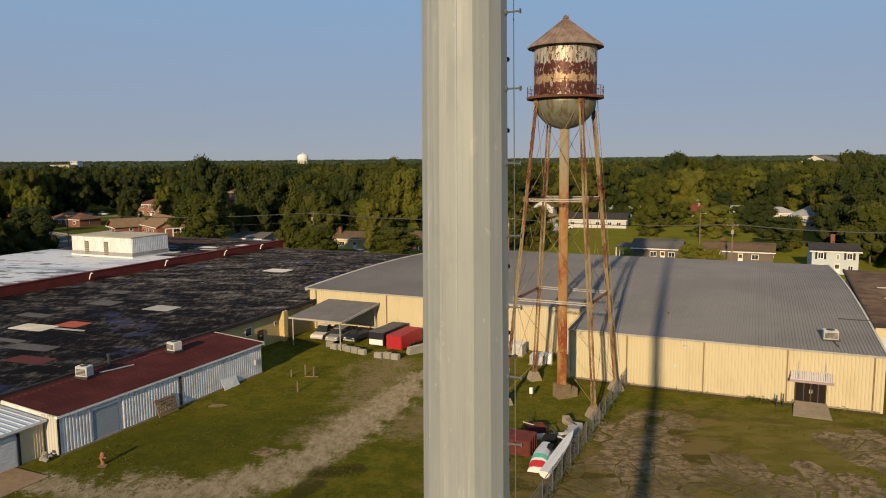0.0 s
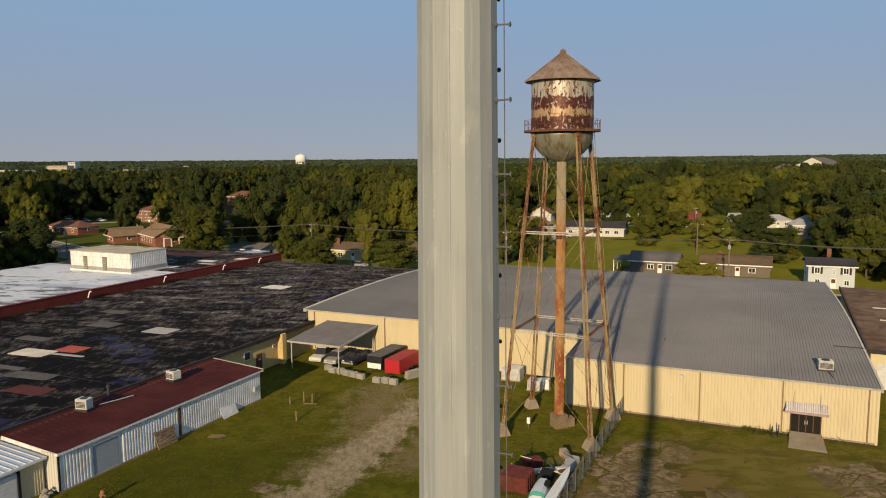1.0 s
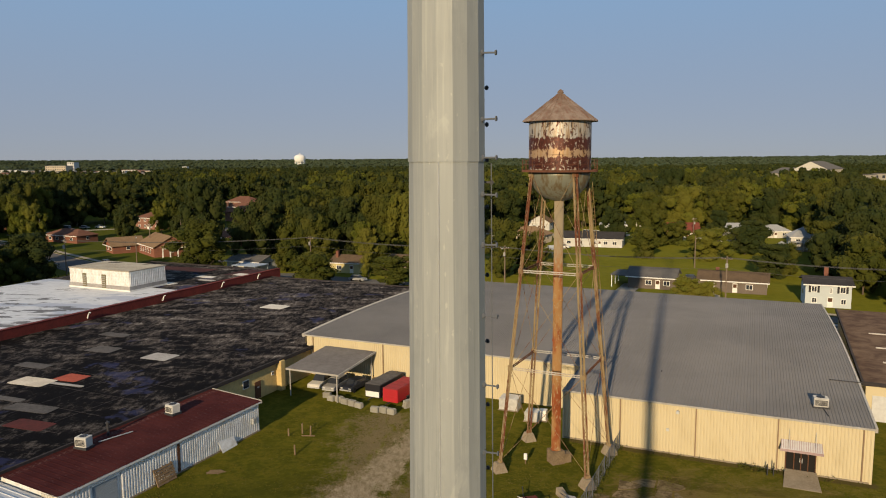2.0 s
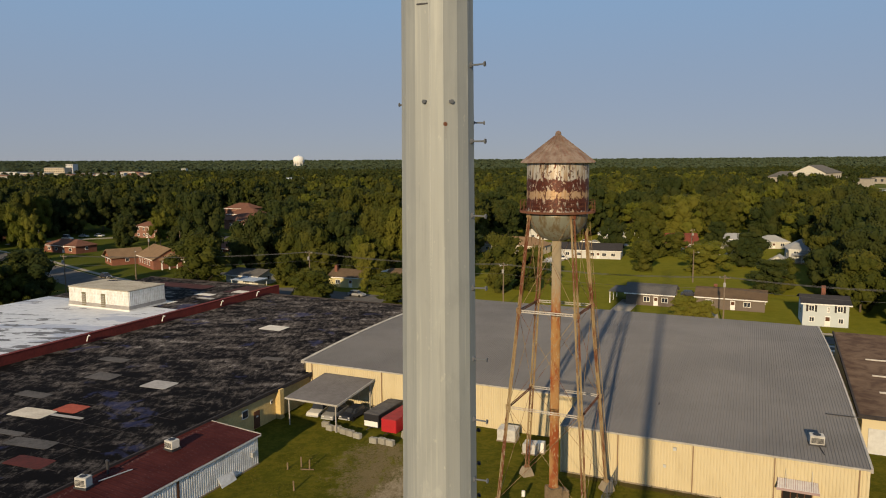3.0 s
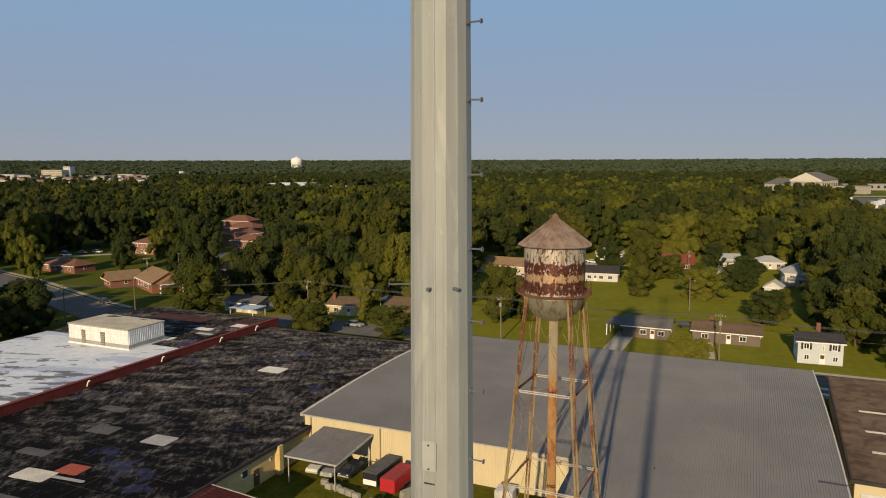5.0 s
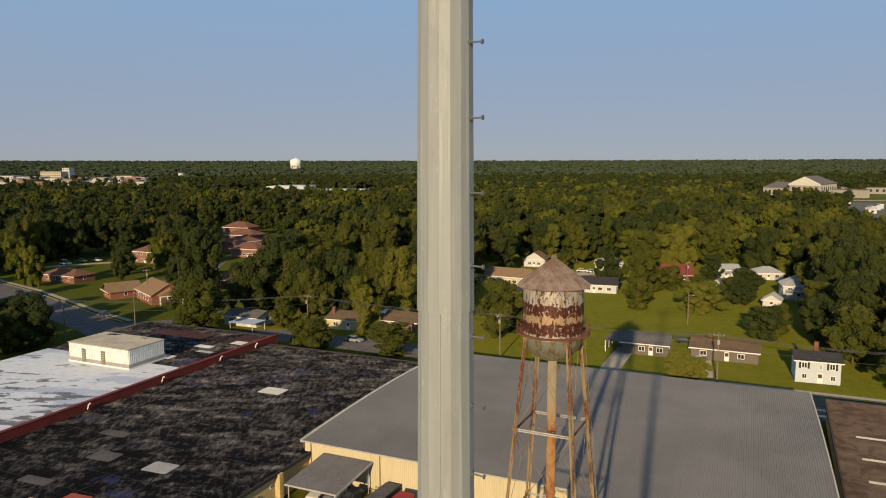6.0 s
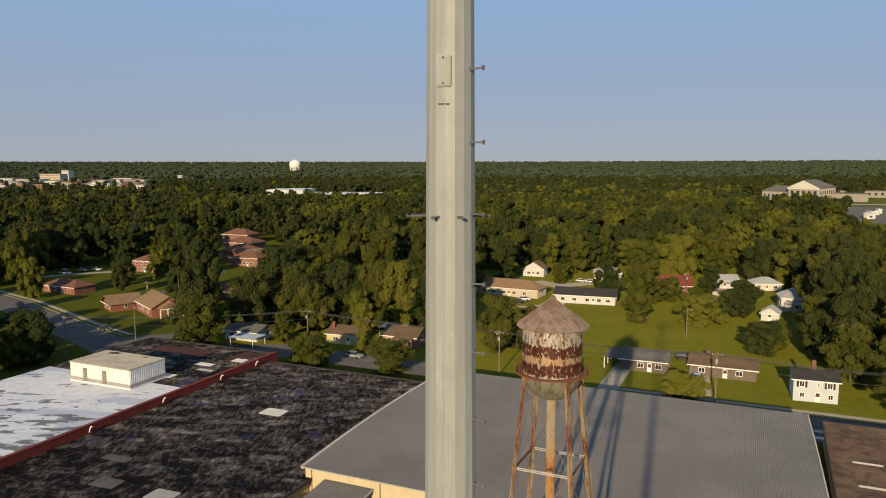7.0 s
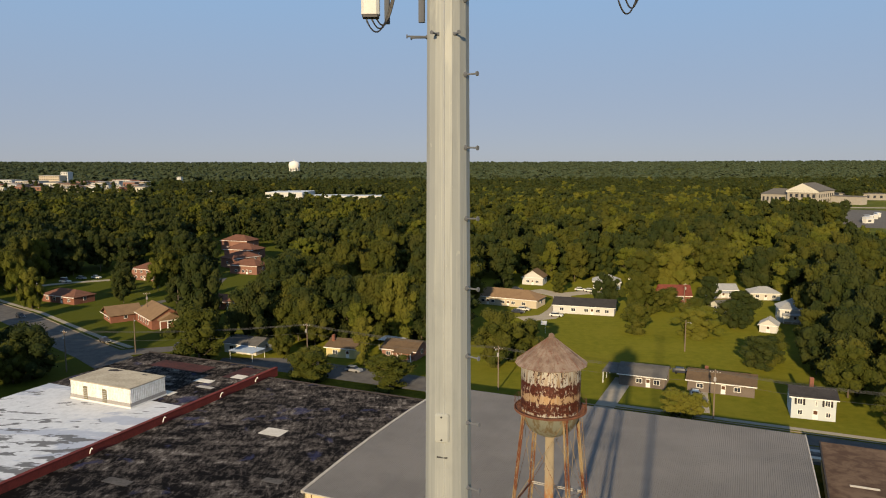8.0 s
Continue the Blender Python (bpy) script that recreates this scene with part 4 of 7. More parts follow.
def build_warehouse():
    wh = thing("warehouse", GRID, "long cream metal warehouse with a low grey sheet roof", "warehouse")
    core = Solid()
    core.hexa([(-59.3, 84.25, -0.2), (-19.35, 84.25, -0.2), (-19.35 + shear(140), 139.9, -0.2), (-59.3 + shear(140), 139.9, -0.2),
               (-59.3, 84.25, roof_z(84.2) - 0.12), (-19.35, 84.25, roof_z(84.2) - 0.12), (-19.35 + shear(140), 139.9, 4.9), (-59.3 + shear(140), 139.9, 4.9)])
    core.hexa([(-19.25, 75.05, -0.2), (9.95, 75.05, -0.2), (9.95 + shear(140), 139.9, -0.2), (-19.25 + shear(140), 139.9, -0.2),
               (-19.25, 75.05, WZ - 0.12), (9.95, 75.05, WZ - 0.12), (9.95 + shear(140), 139.9, 4.9), (-19.25 + shear(140), 139.9, 4.9)])
    part("wall", core, "cream", wh)
    gable = Solid()
    for u in (-59.3, 9.95):
        pts = [(u + shear(v), v) for v in roof_cuts(75.05 if u > 0 else 84.25)[:-1] + [139.9]]
        gable.stack([[(a - 0.1, b, 4.4) for a, b in pts], [(a - 0.1, b, roof_z(b) - 0.1) for a, b in pts]], cap=False, closed=False)
    part("gable_wall", gable, "cream", wh)
    # front sheets
    w = 0.914
    p1 = ribbed_panel(w, roof_z(84.2) - 0.10, 3).mesh("wall_panel")
    p2 = ribbed_panel(w, WZ - 0.08, 3).mesh("wall_panel")
    for me, u0, u1, v in ((p1, -59.3, -19.4, 84.2), (p2, -19.3, 10.0, 75.0)):
        n = round((u1 - u0) / w)
        for i in range(n):
            ob = part("wall_panel", me, "cream", wh)
            ob.matrix_basis = pose(u0 + (u1 - u0) * i / n, v, 0) @ Matrix.Diagonal(((u1 - u0) / n / w, 1, 1, 1))
    p3 = ribbed_panel(w, WZ + 0.1, 3).mesh("wall_panel")
    for i in range(10):
        ob = part("wall_panel", p3, "cream", wh)
        ob.matrix_basis = pose(-19.32, 84.2 - 0.92 * i, 0, 0, 0, -90)
    # side sheets
    p4 = ribbed_panel(w, 4.95, 3).mesh("wall_panel")
    L = math.hypot(70, 1.8)
    a = math.degrees(math.atan2(70, -1.8))
    for i in range(70):
        ob = part("wall_panel", p4, "cream", wh)
        ob.matrix_basis = pose(10.02 + shear(75 + i * 0.92), 75 + i * 0.92, 0, 0, 0, a)
    # roof sheets with standing seams
    def sheet(v0, w):
        s = Solid()
        sec = []
        for k in range(3):
            x, h = w * k / 3, 0.046 if k else 0.052
            sec += [(x, 0.0), (x + 0.025, h), (x + 0.065, h), (x + 0.09, 0.0)]
        sec.append((w + 0.002, 0.0))
        cuts = roof_cuts(v0)
        s.stack([[(x + shear(v), v, roof_z(v) + h) for x, h in sec] for v in cuts], cap=False, closed=False)
        s.add([(0 + shear(v0), v0, roof_z(v0)), (w + shear(v0), v0, roof_z(v0)), (w + shear(v0), v0, roof_z(v0) - 0.1), (0 + shear(v0), v0, roof_z(v0) - 0.1)], [(3, 2, 1, 0)])
        return s.mesh("roof_panel")
    w = 0.914
    for u0, u1, va in ((-59.45, -19.45, 84.0), (-19.45, 10.15, 74.85)):
        n = round((u1 - u0) / w)
        ww = (u1 - u0) / n
        me = sheet(va, ww)
        for i in range(n):
            ob = part("roof_panel", me, "roof_grey", wh)
            ob.matrix_basis = pose(u0 + i * ww, 0, 0)
    # trim along eaves and rakes
    for u0, u1, v in ((-59.5, -19.3, 84.0), (-19.5, 10.2, 74.85)):
        part("gutter", Solid().box(u0, u1, v - 0.14, v - 0.01, roof_z(v) - 0.16, roof_z(v) + 0.01), "gutter", wh)
    for u, va, wide in ((-59.75, 84.0, 0.5), (10.12, 74.85, 0.22)):
        s = Solid()
        for v0, v1 in zip(roof_cuts(va), roof_cuts(va)[1:]):
            s.hexa([(u + shear(v0), v0, roof_z(v0) - 0.35), (u + wide + shear(v0), v0, roof_z(v0) - 0.35), (u + wide + shear(v1), v1, roof_z(v1) - 0.35), (u + shear(v1), v1, roof_z(v1) - 0.35),
                    (u + shear(v0), v0, roof_z(v0) + 0.10), (u + wide + shear(v0), v0, roof_z(v0) + 0.10), (u + wide + shear(v1), v1, roof_z(v1) + 0.10), (u + shear(v1), v1, roof_z(v1) + 0.10)])
        part("rake_trim", s, "gutter", wh, "pale edge trim")
    for u, v in ((-58.2, 84.2), (-46.9, 84.2), (-34.6, 84.2), (-22.4, 84.2), (-13.2, 75.0), (-5.6, 75.0), (2.0, 75.0), (9.25, 75.0)):
        part("downspout", Solid().box(u - 0.06, u + 0.06, v - 0.15, v - 0.055, 0.15, roof_z(v) - 0.12), "downspout", wh)
    part("base_trim", Solid().box(-19.3, 10.0, 74.90, 74.99, -0.1, 0.14), "concrete", wh)
    part("corner_trim", Solid().box(9.88, 10.10, 74.88, 75.1, 0, WZ - 0.1), "cream", wh)
    part("corner_trim", Solid().box(-19.42, -19.22, 74.88, 75.1, 0, WZ - 0.1), "cream", wh)
    # entrance: a dark recess with glazed double doors and a small striped awning
    door = part("door", Solid().box(2.75, 5.35, 74.86, 74.94, 0.35, 2.55), "dark", wh, "brown glazed double entrance door")
    for u in (2.72, 3.45, 4.05, 4.68, 5.33):
        part("door_frame", Solid().box(u, u + 0.09, 74.78, 74.87, 0.35, 2.55), "door_brown", door)
    for u0, u1 in ((2.82, 3.45), (3.55, 4.05), (4.15, 4.68), (4.78, 5.33)):
        part("door_pane", Solid().box(u0, u1, 74.835, 74.858, 0.55, 2.4), "dark", door)
    for u in (3.98, 4.18):
        part("door_handle", Solid().box(u, u + 0.05, 74.74, 74.79, 1.2, 1.6), "zinc", door)
    part("lintel", Solid().box(2.7, 5.45, 74.77, 74.88, 2.5, 2.62), "door_brown", door)
    aw = Solid()
    aw.stack([[(2.25, 73.75, 2.55), (5.95, 73.75, 2.55), (5.95, 73.75, 2.75), (2.25, 73.75, 2.75)], [(2.35, 74.93, 3.05), (5.85, 74.93, 3.05), (5.85, 74.93, 3.25), (2.35, 74.93, 3.25)]])
    awn = part("awning", aw, "awning", wh, "small pale ribbed metal awning")
    fix_normals(awn)
    for i in range(19):
        u = 2.32 + i * 0.195
        part("awning_rib", Solid().bar((u, 73.76, 2.77), (u + 0.005, 74.92, 3.27), 0.05, 0.04), "awning_rib", awn)
    part("valance", Solid().box(2.22, 5.98, 73.70, 73.75, 2.48, 2.72), "awning_rib", awn)
    for u in (3.0, 5.3):
        part("stay_rod", Solid().tube([(u, 73.85, 2.78), (u, 74.93, 4.3)], 0.02, 5), "zinc", awn)
    part("wall_lamp", Solid().soft_box(-7.55, -7.2, 74.62, 74.94, 4.45, 4.75, 0.04), "zinc", wh)
    part("wall_vent", Solid().soft_box(-8.5, -8.2, 74.85, 74.94, 2.4, 2.7, 0.02), "zinc", wh)
    # things on and beside it
    step = thing("entrance_ramp", on_grid(4.1, 73.0), "worn concrete ramp at the entrance door", "ramp")
    s = Solid().hexa([(-1.55, -1.9, -0.1), (1.75, -1.9, -0.1), (1.4, 1.9, -0.1), (-1.4, 1.9, -0.1), (-1.5, -1.85, 0.06), (1.7, -1.85, 0.06), (1.4, 1.9, 0.36), (-1.4, 1.9, 0.36)])
    part("slab", s, "concrete", step)
    for u, h in ((1.2, 1.1), (1.75, 1.25)):
        solo("bollard", Solid().lathe([(0.055, -0.1), (0.055, h), (0.03, h + 0.03)], 10), "steel_dark", on_grid(u, 73.3 + 0.4 * (u - 1.2)), "thin dark pipe bollard beside the ramp", "bollard", "bollards by the ramp")
    v = 79.3
    roof_unit(on_grid(5.75, v, roof_z(v) + 0.06, 6), 1.35, 1.1, 0.95)
    solo("conduit_pipe", Solid().tube([(0, 0, 0.06), (0.35, -1.9, -0.04)], 0.05, 6), "steel_dark", on_grid(6.0, 78.6, roof_z(78.6) + 0.03), "dark drain pipe on the sheet roof", "pipe")
    solo("roof_pipe", Solid().bar((0, 0, 0.07), (3.2, 0.0, 0.07), 0.1), "steel_dark", on_grid(7.0, 88.3, roof_z(88.3) + 0.03), "dark pipe lying on the roof", "pipe")
    solo("roof_vent", Solid().lathe([(0.06, -0.1), (0.06, 0.2), (0.10, 0.21), (0.03, 0.28)], 10), "steel_dark", on_grid(-10.4, 84.7, roof_z(84.7)), "small dark metal vent pipe on the roof", "vent")


def roof_unit(m, w, d, h, material="zinc_pale"):
    ac = thing("air_conditioner", m, "weathered pale metal air conditioner on a roof", "air conditioner", "roof air conditioners")
    part("base", Solid().box(-w / 2 - 0.08, w / 2 + 0.08, -d / 2 - 0.08, d / 2 + 0.08, -0.15, 0.08), "steel_dark", ac)
    part("housing", Solid().soft_box(-w / 2, w / 2, -d / 2, d / 2, 0.08, h, 0.05), material, ac)
    for i in range(5):
        z = 0.22 + i * (h - 0.4) / 5
        part("louvre", Solid().box(-w / 2 + 0.12, w / 2 - 0.12, -d / 2 - 0.03, -d / 2 + 0.01, z, z + 0.07), "steel_dark", ac)
    part("fan_guard", Solid().lathe([(min(w, d) * 0.36, h - 0.01), (min(w, d) * 0.36, h + 0.04)], 16), "steel_dark", ac)
    return ac


# ---- flat-roofed factory ----
def build_factory():
    fa = thing("factory", GRID, "low factory with a patched black tar roof", "factory")
    part("wall", Solid().box(-102.8, -58.6, -20, 132, -0.2, 3.95), "yellow_wall", fa)
    part("roof", Solid().box(-102.8, -58.3, -20.2, 132.2, 3.95, 4.12), "tar", fa, "black tar roof with scoured grey streaks")
    part("roof_edge", Solid().box(-58.32, -58.1, -20.2, 84.0, 3.8, 4.26), "trim_dark", fa)
    part("roof_edge", Solid().box(-102.8, -61, 132.2, 132.5, 3.8, 4.3), "trim_dark", fa)
    part("corner_pier", Solid().box(-58.6, -57.8, 76.1, 76.9, -0.1, 4.0), "yellow_wall", fa, "pale yellow corner pier")
    for v0, v1, z0, z1 in ((69.3, 70.5, 2.0, 3.1), (75.0, 75.5, 2.3, 2.8)):
        win = part("window", Solid().box(-58.62, -58.54, v0, v1, z0, z1), "white_paint", fa)
        part("pane", Solid().box(-58.56, -58.52, v0 + 0.1, v1 - 0.1, z0 + 0.1, z1 - 0.1), "glass", win)
    d = part("door", Solid().box(-58.62, -58.5, 71.6, 72.7, 0.1, 2.3), "door_brown", fa, "dark brown door")
    part("sign", Solid().box(-58.5, -58.47, 71.95, 72.35, 1.5, 1.65), "white_paint", d)
    # patches on the tar
    for u, v, w, d2, mat, turn in ((-79.6, 56.6, 5.2, 3.0, "patch_tan", 4), (-76.6, 59.6, 3.6, 2.8, "patch_red", 3), (-74.7, 57.4, 5.0, 0.7, "patch_grey", 4), (-74.0, 71.2, 4.2, 3.2, "patch_grey", 2), (-84.3, 71.0, 4.4, 3.0, "patch_dim", 3),
                                   (-80.6, 105.0, 4.6, 3.4, "patch_white", 0), (-66.5, 46.5, 5.0, 2.4, "patch_red_dim", 4), (-86, 61.5, 5.0, 2.0, "patch_dim", 2), (-71, 50, 6, 2.2, "patch_dim", 6), (-78, 51, 8, 1.2, "patch_dim", 3), (-68, 88, 3.5, 1.6, "patch_dim", 0), (-90, 78, 5, 2, "patch_dim", 0)):
        s = Solid()
        b = 0.25
        s.stack([[(-w / 2, -d2 / 2 + b, z), (-w / 2 + b * 0.6, -d2 / 2, z), (w / 2 - b, -d2 / 2 + 0.1, z), (w / 2, -d2 / 2 + b * 1.6, z), (w / 2 - 0.12, d2 / 2 - b, z), (w / 2 - b, d2 / 2, z), (-w / 2 + b * 1.5, d2 / 2 - 0.08, z), (-w / 2 + 0.05, d2 / 2 - b, z)] for z in (0, 0.03)])
        ob = part("roof_patch", s, mat, fa)
        ob.matrix_basis = pose(u, v, 4.12, 0, 0, turn)
    # seams of the tar sheets
    seam = Solid()
    for i in range(22):
        v = 20 + i * 5.2
        seam.box(-102.5, -62, v, v + 0.06, 4.12, 4.135)
    for i in range(6):
        u = -98 + i * 6.6
        seam.box(u, u + 0.06, 0, 131, 4.12, 4.137)
    part("tar_seams", seam, "trim_dark", fa)
    # the taller half behind the red parapet
    fb = thing("office_block", GRID, "taller flat block with a white-coated roof and red parapet", "factory")
    part("wall", Solid().box(-142, -103.1, -20, 135.5, -0.2, 5.0), "yellow_wall", fb)
    part("roof", Solid().box(-142, -103.2, -20, 107, 5.0, 5.15), "white_roof", fb, "white roof coating with dark stains")
    part("roof", Solid().box(-142, -103.2, 107.01, 135.5, 4.95, 5.12), "tar", fb, "dark tar roof with red traces")
    for u, v, w, d2 in ((-125, 129, 16, 5), (-108, 130, 5, 8), (-133, 118, 6, 4)):
        part("roof_patch", Solid().box(u - w / 2, u + w / 2, v - d2 / 2, v + d2 / 2, 5.11, 5.14), "tar_red", fb)
    part("parapet", Solid().box(-103.2, -102.5, -20, 135.8, 3.6, 5.62), "parapet", fb, "dark red painted parapet")
    part("coping", Solid().box(-103.28, -102.42, -20, 135.9, 5.62, 5.68), "parapet", fb)
    part("parapet", Solid().box(-142, -103.2, 135.5, 135.8, 4.5, 5.3), "trim_dark", fb)
    for v in (83.5, 100, 116, 127.5):
        s = Solid().tube([(-102.4, v, 4.5), (-102.1, v, 5.3), (-101.9, v, 5.55), (-101.6, v, 5.5)], 0.10, 8)
        part("vent_pipe", s, "white_paint", fb, "short white bent vent pipe")
    for u, v, w, d2, mat in ((-112, 122, 4.5, 2.0, "patch_white"), (-108.6, 118.5, 4, 1.2, "patch_grey"), (-114, 112.2, 5, 2.4, "patch_white"), (-106.8, 127.5, 3.2, 2.6, "patch_white"), (-118, 117, 3, 1.2, "patch_dim")):
        part("roof_patch", Solid().box(u - w / 2, u + w / 2, v - d2 / 2, v + d2 / 2, 5.11, 5.16), mat, fb)
    ph = thing("penthouse", on_grid(-120.7, 106.4, 5.15), "white corrugated rooftop plant room with a stained roof", "plant room")
    part("wall", Solid().box(-8.2, 8.2, -4.6, 4.6, 0, 3.85), "white_metal", ph)
    part("base_band", Solid().box(-8.4, 8.4, -4.8, 4.8, -0.05, 0.28), "white_paint", ph)
    part("base_band", Solid().box(-8.32, 8.32, -4.72, 4.72, 0.28, 1.0), "patch_grey", ph, "grey skirting band")
    pm = ribbed_panel(0.9, 2.95, 2, 0.08, 0.12, 1.0).mesh("wall_panel")
    for i in range(18):
        if i not in (4, 10):
            ob = part("wall_panel", pm, "white_metal", ph)
            ob.matrix_basis = pose(-8.2 + i * 0.911, -4.63, 0)
    for i in range(10):
        ob = part("wall_panel", pm, "white_metal", ph)
        ob.matrix_basis = pose(8.23, -4.6 + i * 0.92, 0, 0, 0, 90)
    for x in (-3.9, 1.4):
        dd = part("door", Solid().box(x - 0.6, x + 0.5, -4.75, -4.6, 0.35, 3.0), "door_olive", ph, "drab louvred door")
        for i in range(6):
            part("slat", Solid().box(x - 0.5, x + 0.4, -4.80, -4.75, 0.6 + i * 0.38, 0.75 + i * 0.38), "patch_grey", dd)
    part("roof", Solid().box(-8.35, 8.35, -4.75, 4.75, 3.85, 4.05), "ph_roof", ph, "stained tan roof sheet")
    part("roof_stain", Solid().add([(-5.8, 2.6, 4.055), (-3.6, 3.1, 4.055), (-2.9, 4.1, 4.055), (-5.2, 4.3, 4.055), (-6.2, 3.6, 4.055)], [(0, 1, 2, 3, 4)]), "trim_dark", ph)
    part("roof_stain", Solid().add([(3.0, 3.3, 4.056), (4.4, 3.4, 4.056), (4.6, 3.9, 4.056), (3.2, 3.8, 4.056)], [(0, 1, 2, 3)]), "trim_dark", ph)


# ---- shed with the maroon roof, and the garage beside it ----
def build_shed():
    sh = thing("metal_shed", GRID, "long white corrugated shed with a maroon metal roof", "shed")
    u0, u1, v0, v1 = -58.9, -51.3, 37.6, 63.2
    core = Solid().hexa([(u0, v0 + 0.06, -0.2), (u1 - 0.06, v0 + 0.06, -0.2), (u1 - 0.06, v1, -0.2), (u0, v1, -0.2), (u0, v0 + 0.06, 3.85), (u1 - 0.06, v0 + 0.06, 3.25), (u1 - 0.06, v1, 3.25), (u0, v1, 3.85)])
    part("wall", core, "white_metal", sh)
    w = 0.64
    pm = ribbed_panel(w, 3.1, 2, 0.055, 0.16, 0.15).mesh("wall_panel")
    n = 40
    for i in range(n):
        v = v0 + (v1 - v0) * i / n
        if 40.9 < v + w / 2 < 43.7:
            continue
        ob = part("wall_panel", pm, "white_metal", sh)
        ob.matrix_basis = pose(u1, v, 0.0, 0, 0, 90)
    pe = ribbed_panel(w, 3.2, 2, 0.05, 0.08, 0.1).mesh("wall_panel")
    for i in range(3):
        ob = part("wall_panel", pe, "siding", sh)
        ob.matrix_basis = pose(u1 - 0.02 - w * (i + 1), v0, 0)
    # roll-up door
    d = part("door", Solid().box(u1 - 0.1, u1 - 0.03, 41.0, 43.6, 0.1, 2.75), "door_grey", sh, "blue-grey roll-up door")
    for i in range(9):
        part("slat", Solid().box(u1 - 0.03, u1 - 0.01, 41.05, 43.55, 0.14 + i * 0.29, 0.36 + i * 0.29), "door_grey", d)
    part("door_trim", Solid().box(u1 - 0.05, u1 + 0.06, 40.9, 43.7, 2.75, 2.9), "white_paint", d)
    part("corner_post", Solid().box(u1 - 0.05, u1 + 0.10, v0 - 0.03, v0 + 0.09, -0.1, 3.3), "dark", sh)
    part("gap", Solid().box(u1 - 0.02, u1 + 0.075, 50.75, 51.05, 0.0, 3.0), "door_brown", sh, "dark gap between sheets")
    part("fascia", Solid().box(u1 - 0.02, u1 + 0.28, v0 - 0.2, v1 + 0.2, 3.22, 3.42), "white_paint", sh)
    part("sill", Solid().box(u1, u1 + 0.12, v0, v1, -0.1, 0.15), "concrete", sh)
    # roof sheets fall towards the yard
    def rz(u):
        return 3.46 + 0.075 * (u1 + 0.3 - u)
    s = Solid()
    w = 0.65
    s.stack([[(u, 0.0, rz(u)), (u, 0.02, rz(u) + 0.022), (u, 0.05, rz(u) + 0.022), (u, 0.07, rz(u)), (u, w + 0.002, rz(u))] for u in (u0 - 0.1, u1 + 0.3)], cap=False, closed=False)
    me = s.mesh("roof_panel")
    for i in range(40):
        ob = part("roof_panel", me, "roof_red", sh)
        ob.matrix_basis = pose(0, v0 - 0.2 + i * w, 0)
    part("rake_trim", Solid().hexa([(u0, v1 + 0.18, 3.7), (u1 + 0.3, v1 + 0.18, 3.2), (u1 + 0.3, v1 + 0.3, 3.2), (u0, v1 + 0.3, 3.7), (u0, v1 + 0.18, 4.1), (u1 + 0.3, v1 + 0.18, 3.53), (u1 + 0.3, v1 + 0.3, 3.53), (u0, v1 + 0.3, 4.1)]), "gutter", sh)
    part("end_wall", Solid().box(u0, u1 - 0.3, v1 - 0.02, v1 + 0.05, 0, 3.5), "white_metal", sh)
    roof_unit(on_grid(-56.9, 44.9, 4.02, 10), 1.25, 0.95, 1.0)
    roof_unit(on_grid(-56.2, 55.3, 4.0, -5), 1.15, 1.05, 0.95)
    solo("flue_pipe", Solid().lathe([(0.13, -0.2), (0.13, 1.1), (0.2, 1.12), (0.2, 1.25), (0.04, 1.4)], 12), "steel_dark", on_grid(-57.3, 48.0, 4.0), "dark flue pipe on the maroon roof", "flue")
    ck = solo("conduit_pipe", Solid().tube([(0, 0, 0.1), (0.7, 3.4, 0.05)], 0.06, 6), "zinc", on_grid(-56.5, 46.2, 3.95), "pale conduit across the maroon roof", "pipe")
    # garage
    g = thing("garage", GRID, "yellow garage with a pale ribbed metal roof", "garage")
    part("wall", Solid().box(-60, -52.7, 14, 37.3, -0.2, 2.95), "siding", g)
    gm = ribbed_panel(0.7, 2.9, 3, 0.03, 0.05).mesh("wall_panel")
    for v in (36.6, 35.9, 35.2):
        ob = part("wall_panel", gm, "cream", g)
        ob.matrix_basis = pose(-52.66, v, 0, 0, 0, 90)
    dr = part("door", Solid().box(-52.75, -52.62, 29.5, 35.0, 0.0, 2.5), "door_white", g, "white roll-up garage door")
    for i in range(8):
        part("slat", Solid().box(-52.62, -52.59, 29.6, 34.9, 0.05 + i * 0.31, 0.31 + i * 0.31), "door_white", dr)
    part("door_jamb", Solid().box(-52.68, -52.5, 35.0, 35.2, 0, 2.6), "dark", dr)
    s = Solid()
    s.stack([[(u, 0.0, z), (u, 0.04, z + 0.05), (u, 0.1, z + 0.05), (u, 0.14, z), (u, 0.602, z)] for u, z in ((-60.2, 3.65), (-52.3, 3.05))], cap=False, closed=False)
    me = s.mesh("roof_panel")
    for i in range(39):
        ob = part("roof_panel", me, "white_roof_metal", g)
        ob.matrix_basis = pose(0, 14 + i * 0.6, 0)
    part("fascia", Solid().box(-52.5, -52.28, 14, 37.4, 2.85, 3.07), "white_paint", g)
    for i, (a, b, r) in enumerate(((0, 0, 0.34), (0.5, -0.15, 0.28), (-0.3, 0.4, 0.3), (0.25, 0.45, 0.26), (0.1, 0.1, 0.25))):
        rock("boulder", on_grid(-51.9 + a, 36.6 + b, 0.15 if i < 4 else 0.55), r, i, "pale rubble stone heaped at the shed corner", "rubble at the shed")
    solo("pavement", Solid().box(-52.6, -48.6, 29.0, 34.6, -0.05, 0.06), "mud_slab", on_grid(0, 0), "brown concrete apron before the garage door", "apron", kind="structure")


